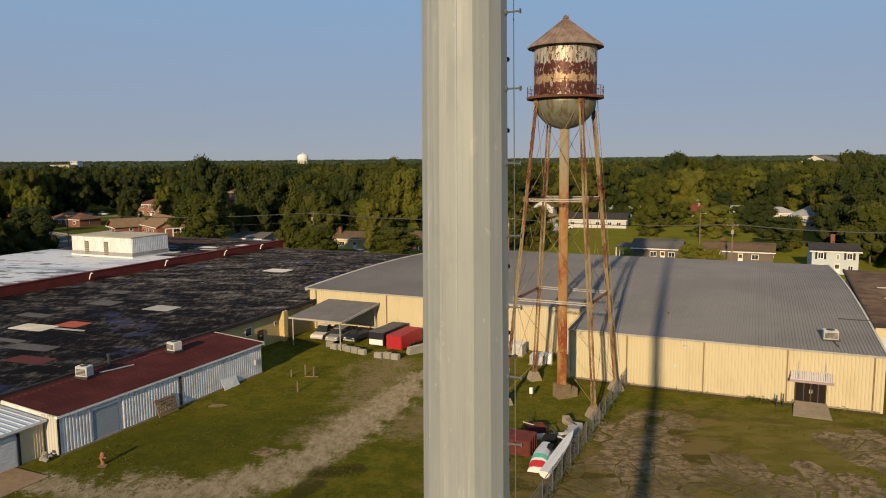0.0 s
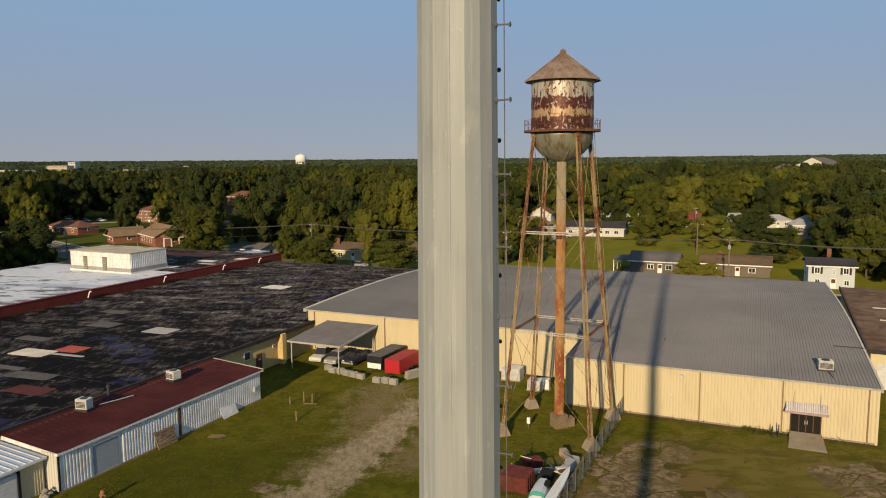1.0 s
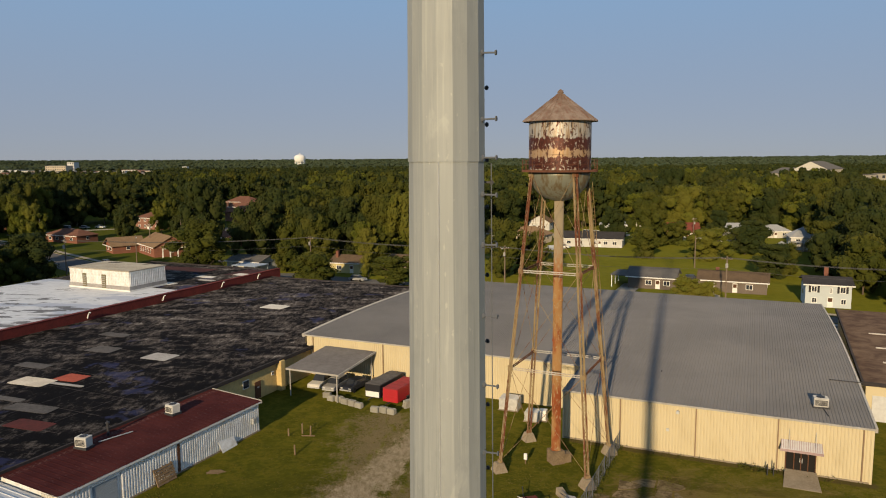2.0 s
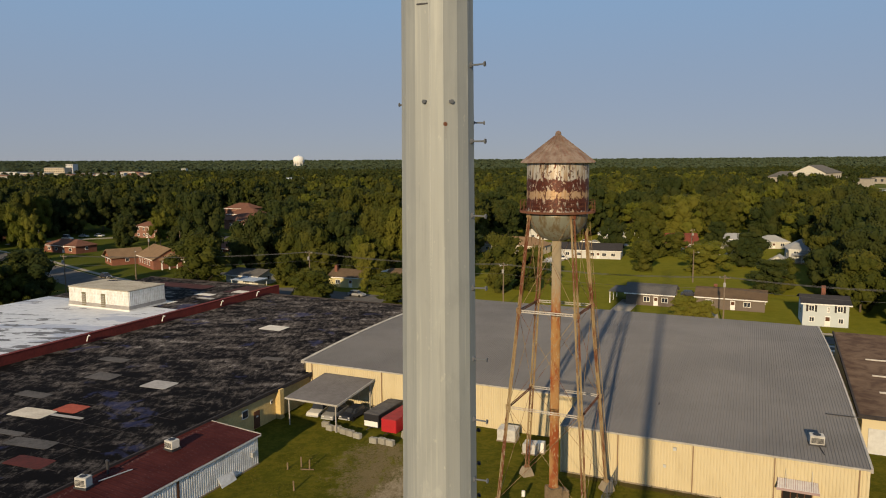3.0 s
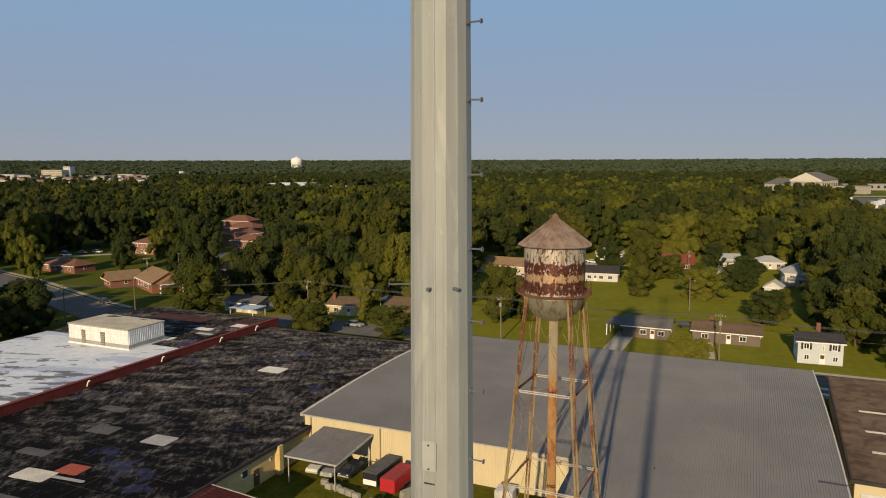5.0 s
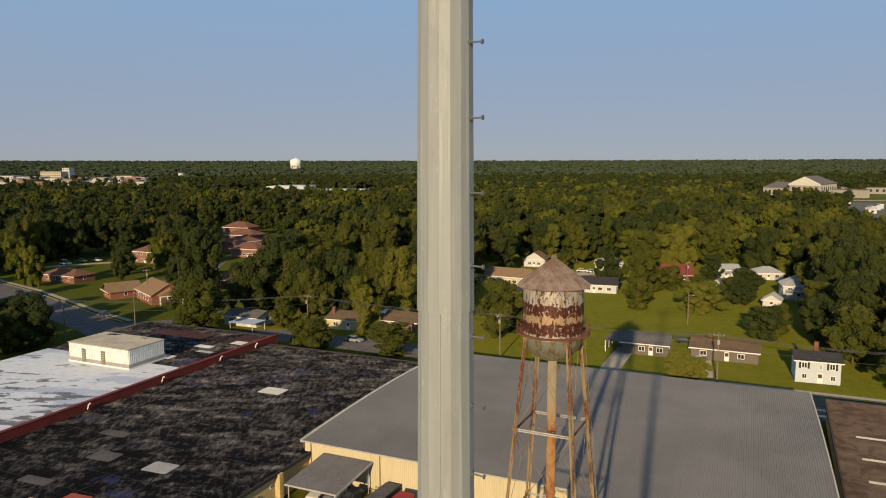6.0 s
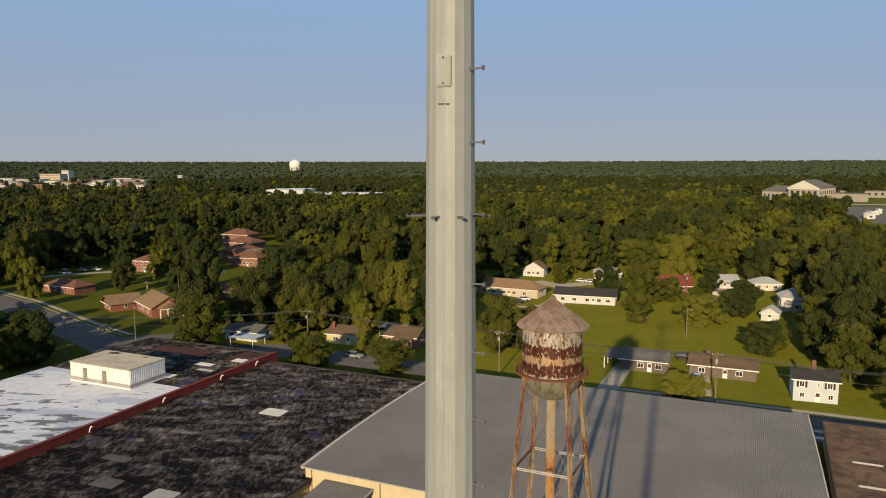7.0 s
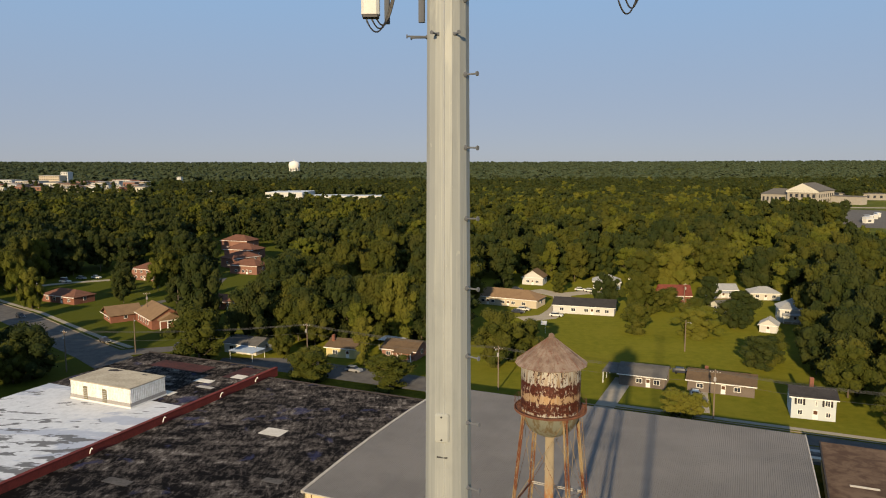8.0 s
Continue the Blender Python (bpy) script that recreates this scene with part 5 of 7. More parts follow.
def rock(name, m, r, seed, label, group):
    rg = np.random.default_rng(seed + 40)
    bm = bmesh.new()
    bmesh.ops.create_icosphere(bm, subdivisions=1, radius=r)
    for v in bm.verts:
        v.co *= 0.75 + 0.45 * rg.random()
        v.co.z *= 0.7
    me = bpy.data.meshes.new(name)
    bm.to_mesh(me)
    bm.free()
    ob = part(name, me, "block")
    ob.matrix_world = m
    tagged(ob, label, "stone", group)


# ---- yard things ----
def wheel(parent, x, y, r, w=0.18, axis="x"):
    s = Solid().lathe([(r * 0.55, -w / 2), (r * 0.92, -w / 2), (r, -w * 0.3), (r, w * 0.3), (r * 0.92, w / 2), (r * 0.55, w / 2)], 16)
    ob = part("wheel", s, "rubber", parent)
    ob.matrix_basis = pose(x, y, r, 0, 90, 0) if axis == "x" else pose(x, y, r, 90, 0, 0)
    rim = part("rim", Solid().lathe([(r * 0.56, -w * 0.4), (r * 0.56, w * 0.42), (r * 0.15, w * 0.46)], 12), "zinc", ob)
    return ob


def cargo_trailer(m, w, d, h, material, label, panel, cover):
    tr = thing("cargo_trailer", m, label, "trailer", "trailers beside the carport")
    part("body", Solid().soft_box(-w / 2, w / 2, 0, d, 0.45, h, 0.08), material, tr)
    part("roof", Solid().soft_box(-w / 2 + 0.02, w / 2 - 0.02, 0.03, d - 0.03, h - 0.02, h + 0.05, 0.02), cover, tr)
    part("front_panel", Solid().box(-w / 2 + 0.12, w / 2 - 0.12, -0.03, 0.0, 0.55, 0.55 + (h - 0.5) * 0.42), panel, tr)
    for i in range(4):
        part("roof_bow", Solid().box(-w / 2 + 0.1, w / 2 - 0.1, 0.5 + i * d / 4.3, 0.58 + i * d / 4.3, h + 0.04, h + 0.07), cover, tr)
    part("tongue", Solid().bar((0, -1.1, 0.45), (0, 0.2, 0.45), 0.1), "steel_dark", tr)
    for sx in (-1, 1):
        for y in (d * 0.5, d * 0.68):
            wheel(tr, sx * (w / 2 - 0.06), y, 0.33)
        part("fender", Solid().soft_box(sx * w / 2 - 0.12, sx * w / 2 + 0.12, d * 0.38, d * 0.8, 0.62, 0.72, 0.03), "steel_dark", tr)


def car(m, material, label, length=4.6, height=1.45, group="parked vehicles", truck=False):
    c = thing("pickup_truck" if truck else "car", m, label, "truck" if truck else "car", group)
    w, L = 1.78, length
    s = Solid()
    prof = [(-L / 2, 0.35), (-L / 2, 0.72), (-L / 2 + 0.15, 0.86), (-L * 0.22, 0.95), (L * 0.3, 0.97), (L / 2 - 0.1, 0.93), (L / 2, 0.75), (L / 2, 0.35)]
    s.stack([[(x, y, z) for y, z in prof] for x in (-w / 2, -w / 2 + 0.06, w / 2 - 0.06, w / 2)])
    part("body", s, material, c)
    cab = Solid()
    y0, y1 = (-L * 0.22, L * 0.12) if truck else (-L * 0.22, L * 0.40)
    cab.hexa([(-w / 2 + 0.06, y0, 0.93), (w / 2 - 0.06, y0, 0.93), (w / 2 - 0.06, y1, 0.95), (-w / 2 + 0.06, y1, 0.95),
              (-w / 2 + 0.22, y0 + 0.55, height), (w / 2 - 0.22, y0 + 0.55, height), (w / 2 - 0.22, y1 - 0.3, height), (-w / 2 + 0.22, y1 - 0.3, height)])
    cabin = part("cabin", cab, "glass", c, "dark glazed cabin")
    part("roof", Solid().soft_box(-w / 2 + 0.2, w / 2 - 0.2, y0 + 0.5, y1 - 0.26, height - 0.01, height + 0.05, 0.03), material, cabin)
    if truck:
        part("bed", Solid().box(-w / 2 + 0.12, w / 2 - 0.12, y1 + 0.1, L / 2 - 0.1, 0.97, 0.99), "dark", c)
    for sx in (-1, 1):
        for y in (-L * 0.31, L * 0.30):
            wheel(c, sx * (w / 2 - 0.08), y, 0.33)
        part("headlight", Solid().soft_box(sx * 0.62 - 0.16, sx * 0.62 + 0.16, -L / 2 - 0.02, -L / 2 + 0.06, 0.62, 0.78, 0.02), "antenna", c)
    part("bumper", Solid().soft_box(-w / 2, w / 2, -L / 2 - 0.1, -L / 2, 0.38, 0.55, 0.03), "zinc", c)
    return c


def build_carport():
    cp = thing("carport", GRID, "open carport with a grey metal roof on white posts", "carport")
    z0, z1 = 3.72, 4.45
    roof = Solid().hexa([(-55.9, 74.6, z0 - 0.06), (-48.0, 74.6, z0 - 0.06), (-48.0, 83.9, z1 - 0.06), (-55.9, 83.9, z1 - 0.06), (-55.9, 74.6, z0 + 0.02), (-48.0, 74.6, z0 + 0.02), (-48.0, 83.9, z1 + 0.02), (-55.9, 83.9, z1 + 0.02)])
    part("roof", roof, "carport_roof", cp, "grey sheet roof")
    for i in range(25):
        u = -55.8 + i * 0.32
        part("roof_seam", Solid().bar((u, 74.62, z0 + 0.025), (u, 83.88, z1 + 0.025), 0.03, 0.024), "carport_roof", cp)
    part("beam", Solid().box(-55.9, -48.0, 74.5, 74.6, z0 - 0.18, z0 + 0.03), "gutter", cp)
    part("beam", Solid().hexa([(-48.0, 74.5, z0 - 0.25), (-47.9, 74.5, z0 - 0.25), (-47.9, 83.9, z1 - 0.25), (-48.0, 83.9, z1 - 0.25), (-48.0, 74.5, z0 + 0.03), (-47.9, 74.5, z0 + 0.03), (-47.9, 83.9, z1 + 0.03), (-48.0, 83.9, z1 + 0.03)]), "gutter", cp)
    for u, v, z in ((-55.5, 74.9, z0), (-48.4, 74.9, z0), (-48.4, 83.5, z1)):
        part("post", Solid().box(u - 0.06, u + 0.06, v - 0.06, v + 0.06, -0.1, z - 0.05), "gutter", cp)
    car(on_grid(-54.2, 80.2, 0, 6), "car_white", "old white pickup truck under the carport", 4.9, 1.75, truck=True)
    car(on_grid(-51.7, 79.9, 0, 4), "car_grey", "grey covered car under the carport", 4.6, 1.55)
    car(on_grid(-49.3, 80.6, 0, -2), "car_dark", "dark car under the carport", 4.4, 1.35)
    # pallets and rack behind
    rk = thing("rack", on_grid(-47.4, 82.6), "brown wooden rack against the warehouse wall", "rack")
    for i in range(5):
        part("upright", Solid().box(i * 0.55 - 0.05, i * 0.55 + 0.05, -0.05, 0.05, -0.05, 1.3), "wood", rk)
    for z in (0.35, 0.8, 1.2):
        part("rail", Solid().box(-0.1, 2.35, -0.08, 0.02, z, z + 0.1), "wood", rk)
    cargo_trailer(on_grid(-41.8, 76.6, 0, -2), 2.15, 5.4, 2.1, "red_paint", "bright red enclosed cargo trailer on grass", "red_paint", "red_faded")
    cargo_trailer(on_grid(-44.7, 77.3, 0, -2), 2.2, 6.2, 2.15, "black_paint", "black enclosed cargo trailer with a white nose panel", "white_paint", "patch_dim")
    rg = np.random.default_rng(3)
    spots = [(-50.8 + i * 1.16, 76.0 - i * 0.30 + rg.normal() * 0.12) for i in range(6)] + [(-42.4 + i * 1.12, 74.1 + rg.normal() * 0.1) for i in range(3)]
    for i, (u, v) in enumerate(spots):
        b = thing("concrete_block", on_grid(u, v, 0, -8 + rg.normal() * 5), "grey concrete barrier block in a row on the grass", "concrete block", "row of concrete blocks")
        h = 0.62 + rg.random() * 0.12
        part("block", Solid().soft_box(-0.51, 0.51, -0.3, 0.3, -0.05, h, 0.05), "block", b)
        part("lifting_eye", Solid().tube([(-0.1, 0, h - 0.03), (-0.08, 0, h + 0.06), (0.08, 0, h + 0.06), (0.1, 0, h - 0.03)], 0.02, 5), "steel_dark", b)
    for i in range(3):
        bb = thing("beam_stack", on_grid(-39.0, 77.6 + i * 0.05, 0.0 + i * 0.3, 62 + i * 3), "weathered grey timbers stacked beside the trailer", "timber", "stacked timbers")
        part("beam", Solid().soft_box(-1.4, 1.4, -0.2, 0.2, 0.0 if i else -0.05, 0.3, 0.03), "block", bb)
        part("beam", Solid().soft_box(-1.3, 1.35, 0.24, 0.62, 0.0 if i else -0.05, 0.28, 0.03), "block", bb)
    for x, y, h in ((-17.5, 77.0, 0.8), (-16.1, 77.7, 1.15), (-15.1, 77.2, 1.05), (-15.7, 71.7, 1.05)):
        solo("wooden_post", Solid().lathe([(0.09, -0.1), (0.08, h), (0.03, h + 0.04)], 10), "wood", pose(x, y, 0, 0, rg.normal() * 2, 0), "short brown wooden post in the grass", "post", "posts in the yard")
    solo("wooden_rail", Solid().box(-0.75, 0.75, -0.05, 0.05, 0.0, 0.10), "wood", pose(-15.3, 76.9, 0, 0, 0, -4), "low timber lying between posts", "timber")
    hy = thing("fire_hydrant", pose(-27.3, 53.6, 0), "faded orange fire hydrant in the grass", "hydrant")
    part("barrel", Solid().lathe([(0.2, -0.05), (0.2, 0.06), (0.14, 0.08), (0.14, 0.72), (0.2, 0.74), (0.19, 0.85), (0.12, 0.98), (0.04, 1.03)], 14), "hydrant", hy)
    part("nozzle", Solid().tube([(-0.26, 0, 0.55), (0.26, 0, 0.55)], 0.075, 10), "hydrant", hy)
    part("nozzle", Solid().tube([(0, 0, 0.5), (0, -0.27, 0.5)], 0.09, 10), "hydrant", hy)
    solo("flat_stone", Solid().soft_box(-0.35, 0.35, -0.25, 0.25, -0.05, 0.05, 0.02), "mud", pose(-27.2, 53.3, 0), "flat brown stone at the hydrant's foot", "stone")
    solo("concrete_pad", Solid().stack([[(-1.15 + a, -0.8, z), (0.2, -0.92 + a, z), (1.1, -0.7, z), (0.98 - a, 0.1, z), (1.2 - a, 0.85 - a, z), (-0.1, 0.72 - a, z), (-0.95 + a, 0.9 - a, z), (-1.05 + a, 0.1, z)] for a, z in ((0.0, -0.05), (0.0, 0.02), (0.05, 0.035))]), "lot", pose(*uv(-36.4, 45.1), 0, 0, 0, -20), "square pale concrete pad in the grass", "slab")
    solo("dirt_patch", Solid().stack([[(k * r * math.cos(i * 0.5712), k * r * 0.62 * math.sin(i * 0.5712), z) for i, r in enumerate((1.2, 0.9, 1.05, 0.8, 1.15, 0.75, 1.0, 1.2, 0.85, 1.05, 0.8))] for k, z in ((1.0, -0.05), (0.9, 0.012), (0.5, 0.03))]), "mud", pose(*uv(-48.2, 52.5), 0), "bare brown patch of earth in the lawn", "earth")
    # pallet and sheet leaning on the shed
    pa = thing("wooden_pallet", on_grid(-50.65, 48.7, 0.0, 0) @ pose(0, 0, 0, 0, -20, 0), "weathered pallet leaning on the shed wall", "pallet")
    for i in range(6):
        part("slat", Solid().box(0.05, 0.09, -1.2, 1.2, 0.05 + i * 0.28, 0.26 + i * 0.28), "wood", pa)
    for y in (-1.1, 0, 1.1):
        part("bearer", Solid().box(-0.06, 0.05, y - 0.05, y + 0.05, 0.0, 1.75), "wood", pa)
    solo("metal_sheet", Solid().box(-0.02, 0.02, -1.25, 1.15, 0.0, 1.45), "white_metal", on_grid(-50.75, 57.7, 0.0, 2) @ pose(0, 0, 0, 0, -28, 0), "white metal sheet leaning on the shed", "sheet")
    solo("gas_meter", Solid().soft_box(-0.15, 0.15, -0.25, 0.25, 1.3, 1.9, 0.03), "zinc", on_grid(-51.05, 62.0), "grey meter box on the shed wall", "meter box")


def build_fence():
    fe = thing("chain_link_fence", GRID, "sagging chain-link fence on steel posts with weeds", "fence")
    u, v0, v1, h = -13.1, 30.0, 74.3, 1.85
    n = 18
    for i in range(n + 1):
        v = v0 + (v1 - v0) * i / n
        part("post", Solid().lathe([(0.045, -0.1), (0.045, h + 0.06), (0.02, h + 0.1)], 8, u, v), "bolt_steel", fe)
    part("top_rail", Solid().tube([(u, v0, h), (u, v1, h)], 0.026, 6), "bolt_steel", fe)
    for i in range(n):
        va, vb = v0 + (v1 - v0) * i / n, v0 + (v1 - v0) * (i + 1) / n
        mesh = Solid()
        step = 0.17
        k = int((vb - va) / step)
        for j in range(k):
            a = va + j * step
            mesh.bar((u, a, 0.05), (u + 0.004, min(a + h * 0.9, vb), 0.05 + (min(a + h * 0.9, vb) - a) / 0.9), 0.007)
            mesh.bar((u + 0.004, a, h), (u, min(a + h * 0.9, vb), h - (min(a + h * 0.9, vb) - a) / 0.9), 0.007)
        part("wire_mesh", mesh, "wire", fe)
    # climbing weeds along its foot
    rg = np.random.default_rng(12)
    weeds = Solid()
    for i in range(900):
        v = v0 + (v1 - v0) * rg.random()
        z = rg.random() ** 2.2 * (1.2 if math.sin(v * 0.8) > 0.75 else 0.35)
        x = u + rg.normal() * 0.22
        r = 0.07 + 0.09 * rg.random()
        a, b = rg.normal(size=3), rg.normal(size=3)
        a, b = a / np.linalg.norm(a) * r, b / np.linalg.norm(b) * r
        p = np.array((x, v, z))
        weeds.add([p - a, p - b * 0.7, p + a, p + b * 0.7], [(0, 1, 2, 3)])
    for k in range(500):
        v = 74.2 + rg.normal() * 0.35
        x = -1.5 + abs(rg.normal()) * 2.2 if k % 3 else rg.uniform(-18, 9.5)
        r = 0.06 + 0.08 * rg.random()
        a, b = rg.normal(size=3), rg.normal(size=3)
        a, b = a / np.linalg.norm(a) * r, b / np.linalg.norm(b) * r
        p = np.array((x, v, rg.random() ** 2 * 0.4 + 0.03))
        weeds.add([p - a, p - b * 0.7, p + a, p + b * 0.7], [(0, 1, 2, 3)])
    solo("weeds", weeds, "leaf", GRID, "rough green weeds along the fence and wall", "weeds", kind="stuff")


def yard_growth():
    """Short tufts over the yard and stones along its gravel track."""
    rg = np.random.default_rng(18)
    n = 34000
    u, v = rg.uniform(-50.6, 16, n), rg.uniform(28, 74.5, n)
    near = np.array([noise.noise(Vector((a * 0.35, b * 0.35, 5.0))) + 0.5 * noise.noise(Vector((a * 1.6, b * 1.6, 2.0))) for a, b in zip(u, v)])
    on_track = np.abs(u + 33.2 - np.maximum(0.0, 40.0 - v) * -0.9) < 2.2
    keep = (near > np.where(on_track, 0.42, np.where(u > -13, 0.12, -0.18)))
    u, v = u[keep], v[keep]
    k = len(u)
    V, T = [], []
    for j in range(2):
        a = rg.uniform(0, 2 * math.pi, k)
        h, w = rg.uniform(0.03, 0.10, k), rg.uniform(0.04, 0.10, k)
        base = np.stack([u + rg.normal(size=k) * 0.05, v + rg.normal(size=k) * 0.05, np.full(k, -0.01)], 1)
        side = np.stack([np.cos(a) * w, np.sin(a) * w, np.zeros(k)], 1)
        tip = base + np.stack([rg.normal(size=k) * 0.05, rg.normal(size=k) * 0.05, h], 1)
        tri = np.stack([base - side, base + side, tip], 1).reshape(-1, 3)
        T.append(np.arange(k * 3).reshape(-1, 3) + sum(len(x) for x in V))
        V.append(tri)
    me = arrays_mesh("grass_tufts", np.vstack(V), np.zeros((0, 4), int), np.vstack(T), "tuft")
    ob = new("grass_tufts", me)
    ob.matrix_world = GRID
    tagged(ob, "short green and straw-coloured tufts in the yard grass", "grass", kind="stuff")
    s = Solid()
    way = [(-48.5, 33.6), (-42.0, 34.2), (-38.1, 36.1), (-34.6, 39.1), (-32.8, 43.2), (-32.4, 49.5), (-32.9, 56.1), (-33.7, 64.1), (-34.6, 70.0)]
    for i in range(5200):
        j = int(rg.integers(len(way) - 1))
        t = rg.random()
        a, b = way[j], way[j + 1]
        x = a[0] + (b[0] - a[0]) * t + rg.normal() * 1.1
        y = a[1] + (b[1] - a[1]) * t + rg.normal() * 0.9
        r = 0.02 + 0.05 * rg.random() ** 3
        p = [(x + r * math.cos(c + q), y + r * math.sin(c + q) * 0.8, -0.01) for c, q in ((0, 0.3), (2.1, 0.0), (4.2, 0.2))] + [(x + r * 0.2, y, r * 0.8)]
        s.add(p, [(0, 1, 3), (1, 2, 3), (2, 0, 3)])
    solo("gravel", s, "pebble", GRID, "pale loose stones along the gravel track", "gravel", kind="stuff")


def hull(parent, L, w, h, material, name="hull"):
    s = Solid()
    rings = []
    for t in np.linspace(0, 1, 9):
        y = L * t
        k = (1 - t ** 2.6) ** 0.5 if t > 0.45 else (1 - 0.45 ** 2.6) ** 0.5
        ww = max(0.03, w / 2 * k)
        rise = 0.25 * t ** 2
        rings.append([(-ww, y, h + rise * 0.6), (-ww * 0.9, y, 0.25 + rise), (0, y, 0.02 + rise * 1.6), (ww * 0.9, y, 0.25 + rise), (ww, y, h + rise * 0.6), (0, y, h + 0.06 + rise * 0.6)])
    s.stack(rings)
    ob = part(name, s, material, parent)
    fix_normals(ob)
    return ob


def build_boats():
    # a boat hull lying under a striped cover, a long canoe-like hull and a box trailer in the weeds
    m = pose(6.5, 51.55, 0.10, 0, 0, -17)
    b = thing("boat", m, "white boat hull with red and green stripes, lying in the grass", "boat")
    s = Solid()
    L, w = 4.1, 1.5
    prof = [(-w / 2, 0.0), (-w / 2 * 0.96, 0.45), (-w / 2 * 0.75, 0.78), (-w * 0.2, 0.95), (w * 0.2, 0.95), (w / 2 * 0.75, 0.78), (w / 2 * 0.96, 0.45), (w / 2, 0.0)]
    bands = (("boat_white", 0.0, 0.16), ("boat_red", 0.16, 0.70), ("boat_white", 0.70, 0.92), ("boat_green", 0.92, 1.32), ("boat_white", 1.32, 3.3), ("boat_white", 3.3, L))
    for mat, y0, y1 in bands:
        s = Solid()
        rings = []
        for y in np.linspace(y0, y1, 4):
            k = 1.0 - 0.25 * max(0, (y - 1.5) / (L - 1.5)) ** 2
            zt = 0.25 + 0.75 * min(1.0, y / 1.3) ** 0.7
            rings.append([(x * k, y, z * zt * (1.0 + 0.08 * math.sin(y))) for x, z in prof])
        s.stack(rings, cap=True)
        ob = part("hull_band" if mat != "boat_white" else "hull", s, mat, b)
        fix_normals(ob)
    part("engine_well", Solid().box(0.25, 0.7, 2.6, 3.6, 0.75, 0.99), "dark", b)
    h = thing("boat", pose(6.85, 49.9, 0.35, 3, 0, -25.0), "long pale upturned hull beside the fence", "boat")
    hull(h, 7.6, 0.85, 0.55, "boat_white")
    part("keel", Solid().bar((0, 0.2, 0.62), (0, 6.9, 0.76), 0.06), "boat_white", h)
    t = thing("box_trailer", pose(5.6, 55.5, 0, 0, 0, -22), "faded red metal box trailer with dented sides", "trailer")
    part("box", Solid().soft_box(-1.15, 1.1, -1.15, 1.2, 0.3, 1.55, 0.06), "box_red", t)
    for i in range(5):
        part("side_rib", Solid().box(-1.1 + i * 0.5, -1.03 + i * 0.5, -1.19, -1.15, 0.35, 1.5), "box_red", t)
    for i in range(4):
        part("side_rib", Solid().box(1.1, 1.14, -1.05 + i * 0.65, -0.98 + i * 0.65, 0.35, 1.5), "box_red", t)
    for sx in (-1, 1):
        wheel(t, sx * 1.0, 0.1, 0.33)
    rg = np.random.default_rng(5)
    for i, (x, y, w, d, z, mat, a) in enumerate(((8.9, 58.9, 3.2, 0.5, 0.5, "siding", 8), (8.2, 57.6, 1.1, 1.8, 0.8, "dark", -20), (10.6, 60.0, 0.9, 2.8, 0.7, "patch_grey", -26), (7.4, 60.3, 1.6, 1.2, 0.9, "box_red", 12), (9.5, 56.2, 0.8, 1.4, 0.7, "trim_dark", 30), (9.9, 58.0, 1.0, 1.0, 0.6, "door_brown", 10), (5.7, 58.6, 1.0, 1.2, 0.8, "box_red", -10))):
        jk = thing("scrap_pile", pose(x, y, 0, 0, 0, a), "dumped scrap metal and boards in the weeds", "scrap", "dumped scrap by the fence")
        part("board", Solid().soft_box(-w / 2, w / 2, -d / 2, d / 2, -0.05, z * 0.7, 0.05), mat, jk)
        for k in range(3):
            p = Vector((rg.normal() * w * 0.3, rg.normal() * d * 0.3, z * 0.6))
            part("pipe", Solid().tube([p, p + Vector((rg.normal() * 0.6, rg.normal() * 0.6, 0.1 + 0.4 * rg.random()))], 0.04, 6), "steel_dark" if k else "siding", jk)
    fl = thing("footing_block", pose(10.6, 61.9, 0, 0, 0, 20), "leaning grey concrete slab near the tower leg", "slab")
    part("slab", Solid().hexa([(-0.35, -0.8, -0.1), (0.35, -0.8, -0.1), (0.35, 0.8, -0.1), (-0.35, 0.8, -0.1), (-0.35, -0.7, 0.25), (0.3, -0.7, 0.2), (0.35, 0.8, 0.6), (-0.3, 0.8, 0.65)]), "concrete", fl)
    # machinery boxes behind the tower
    for u, v, w, d, h, mat, lab in ((-27.8, 81.6, 2.3, 2.0, 1.5, "zinc_pale", "pale metal cabinet on the grass by the wall"), (-24.0, 78.8, 1.7, 1.6, 1.2, "zinc_pale", "low pale metal unit in the tower's shade"), (-22.9, 79.2, 0.9, 0.9, 1.3, "white_paint", "narrow white metal unit by the wall")):
        cab = thing("equipment_cabinet", on_grid(u, v, 0, 4), lab, "cabinet", "cabinets by the tower")
        part("plinth", Solid().box(-w / 2 - 0.1, w / 2 + 0.1, -d / 2 - 0.1, d / 2 + 0.1, -0.1, 0.12), "concrete", cab)
        part("housing", Solid().soft_box(-w / 2, w / 2, -d / 2, d / 2, 0.12, h, 0.05), mat, cab)
        for i in range(3):
            part("door", Solid().box(-w / 2 + 0.08 + i * (w - 0.1) / 3, -w / 2 + 0.02 + (i + 1) * (w - 0.1) / 3, -d / 2 - 0.025, -d / 2, 0.25, h - 0.15), mat, cab)


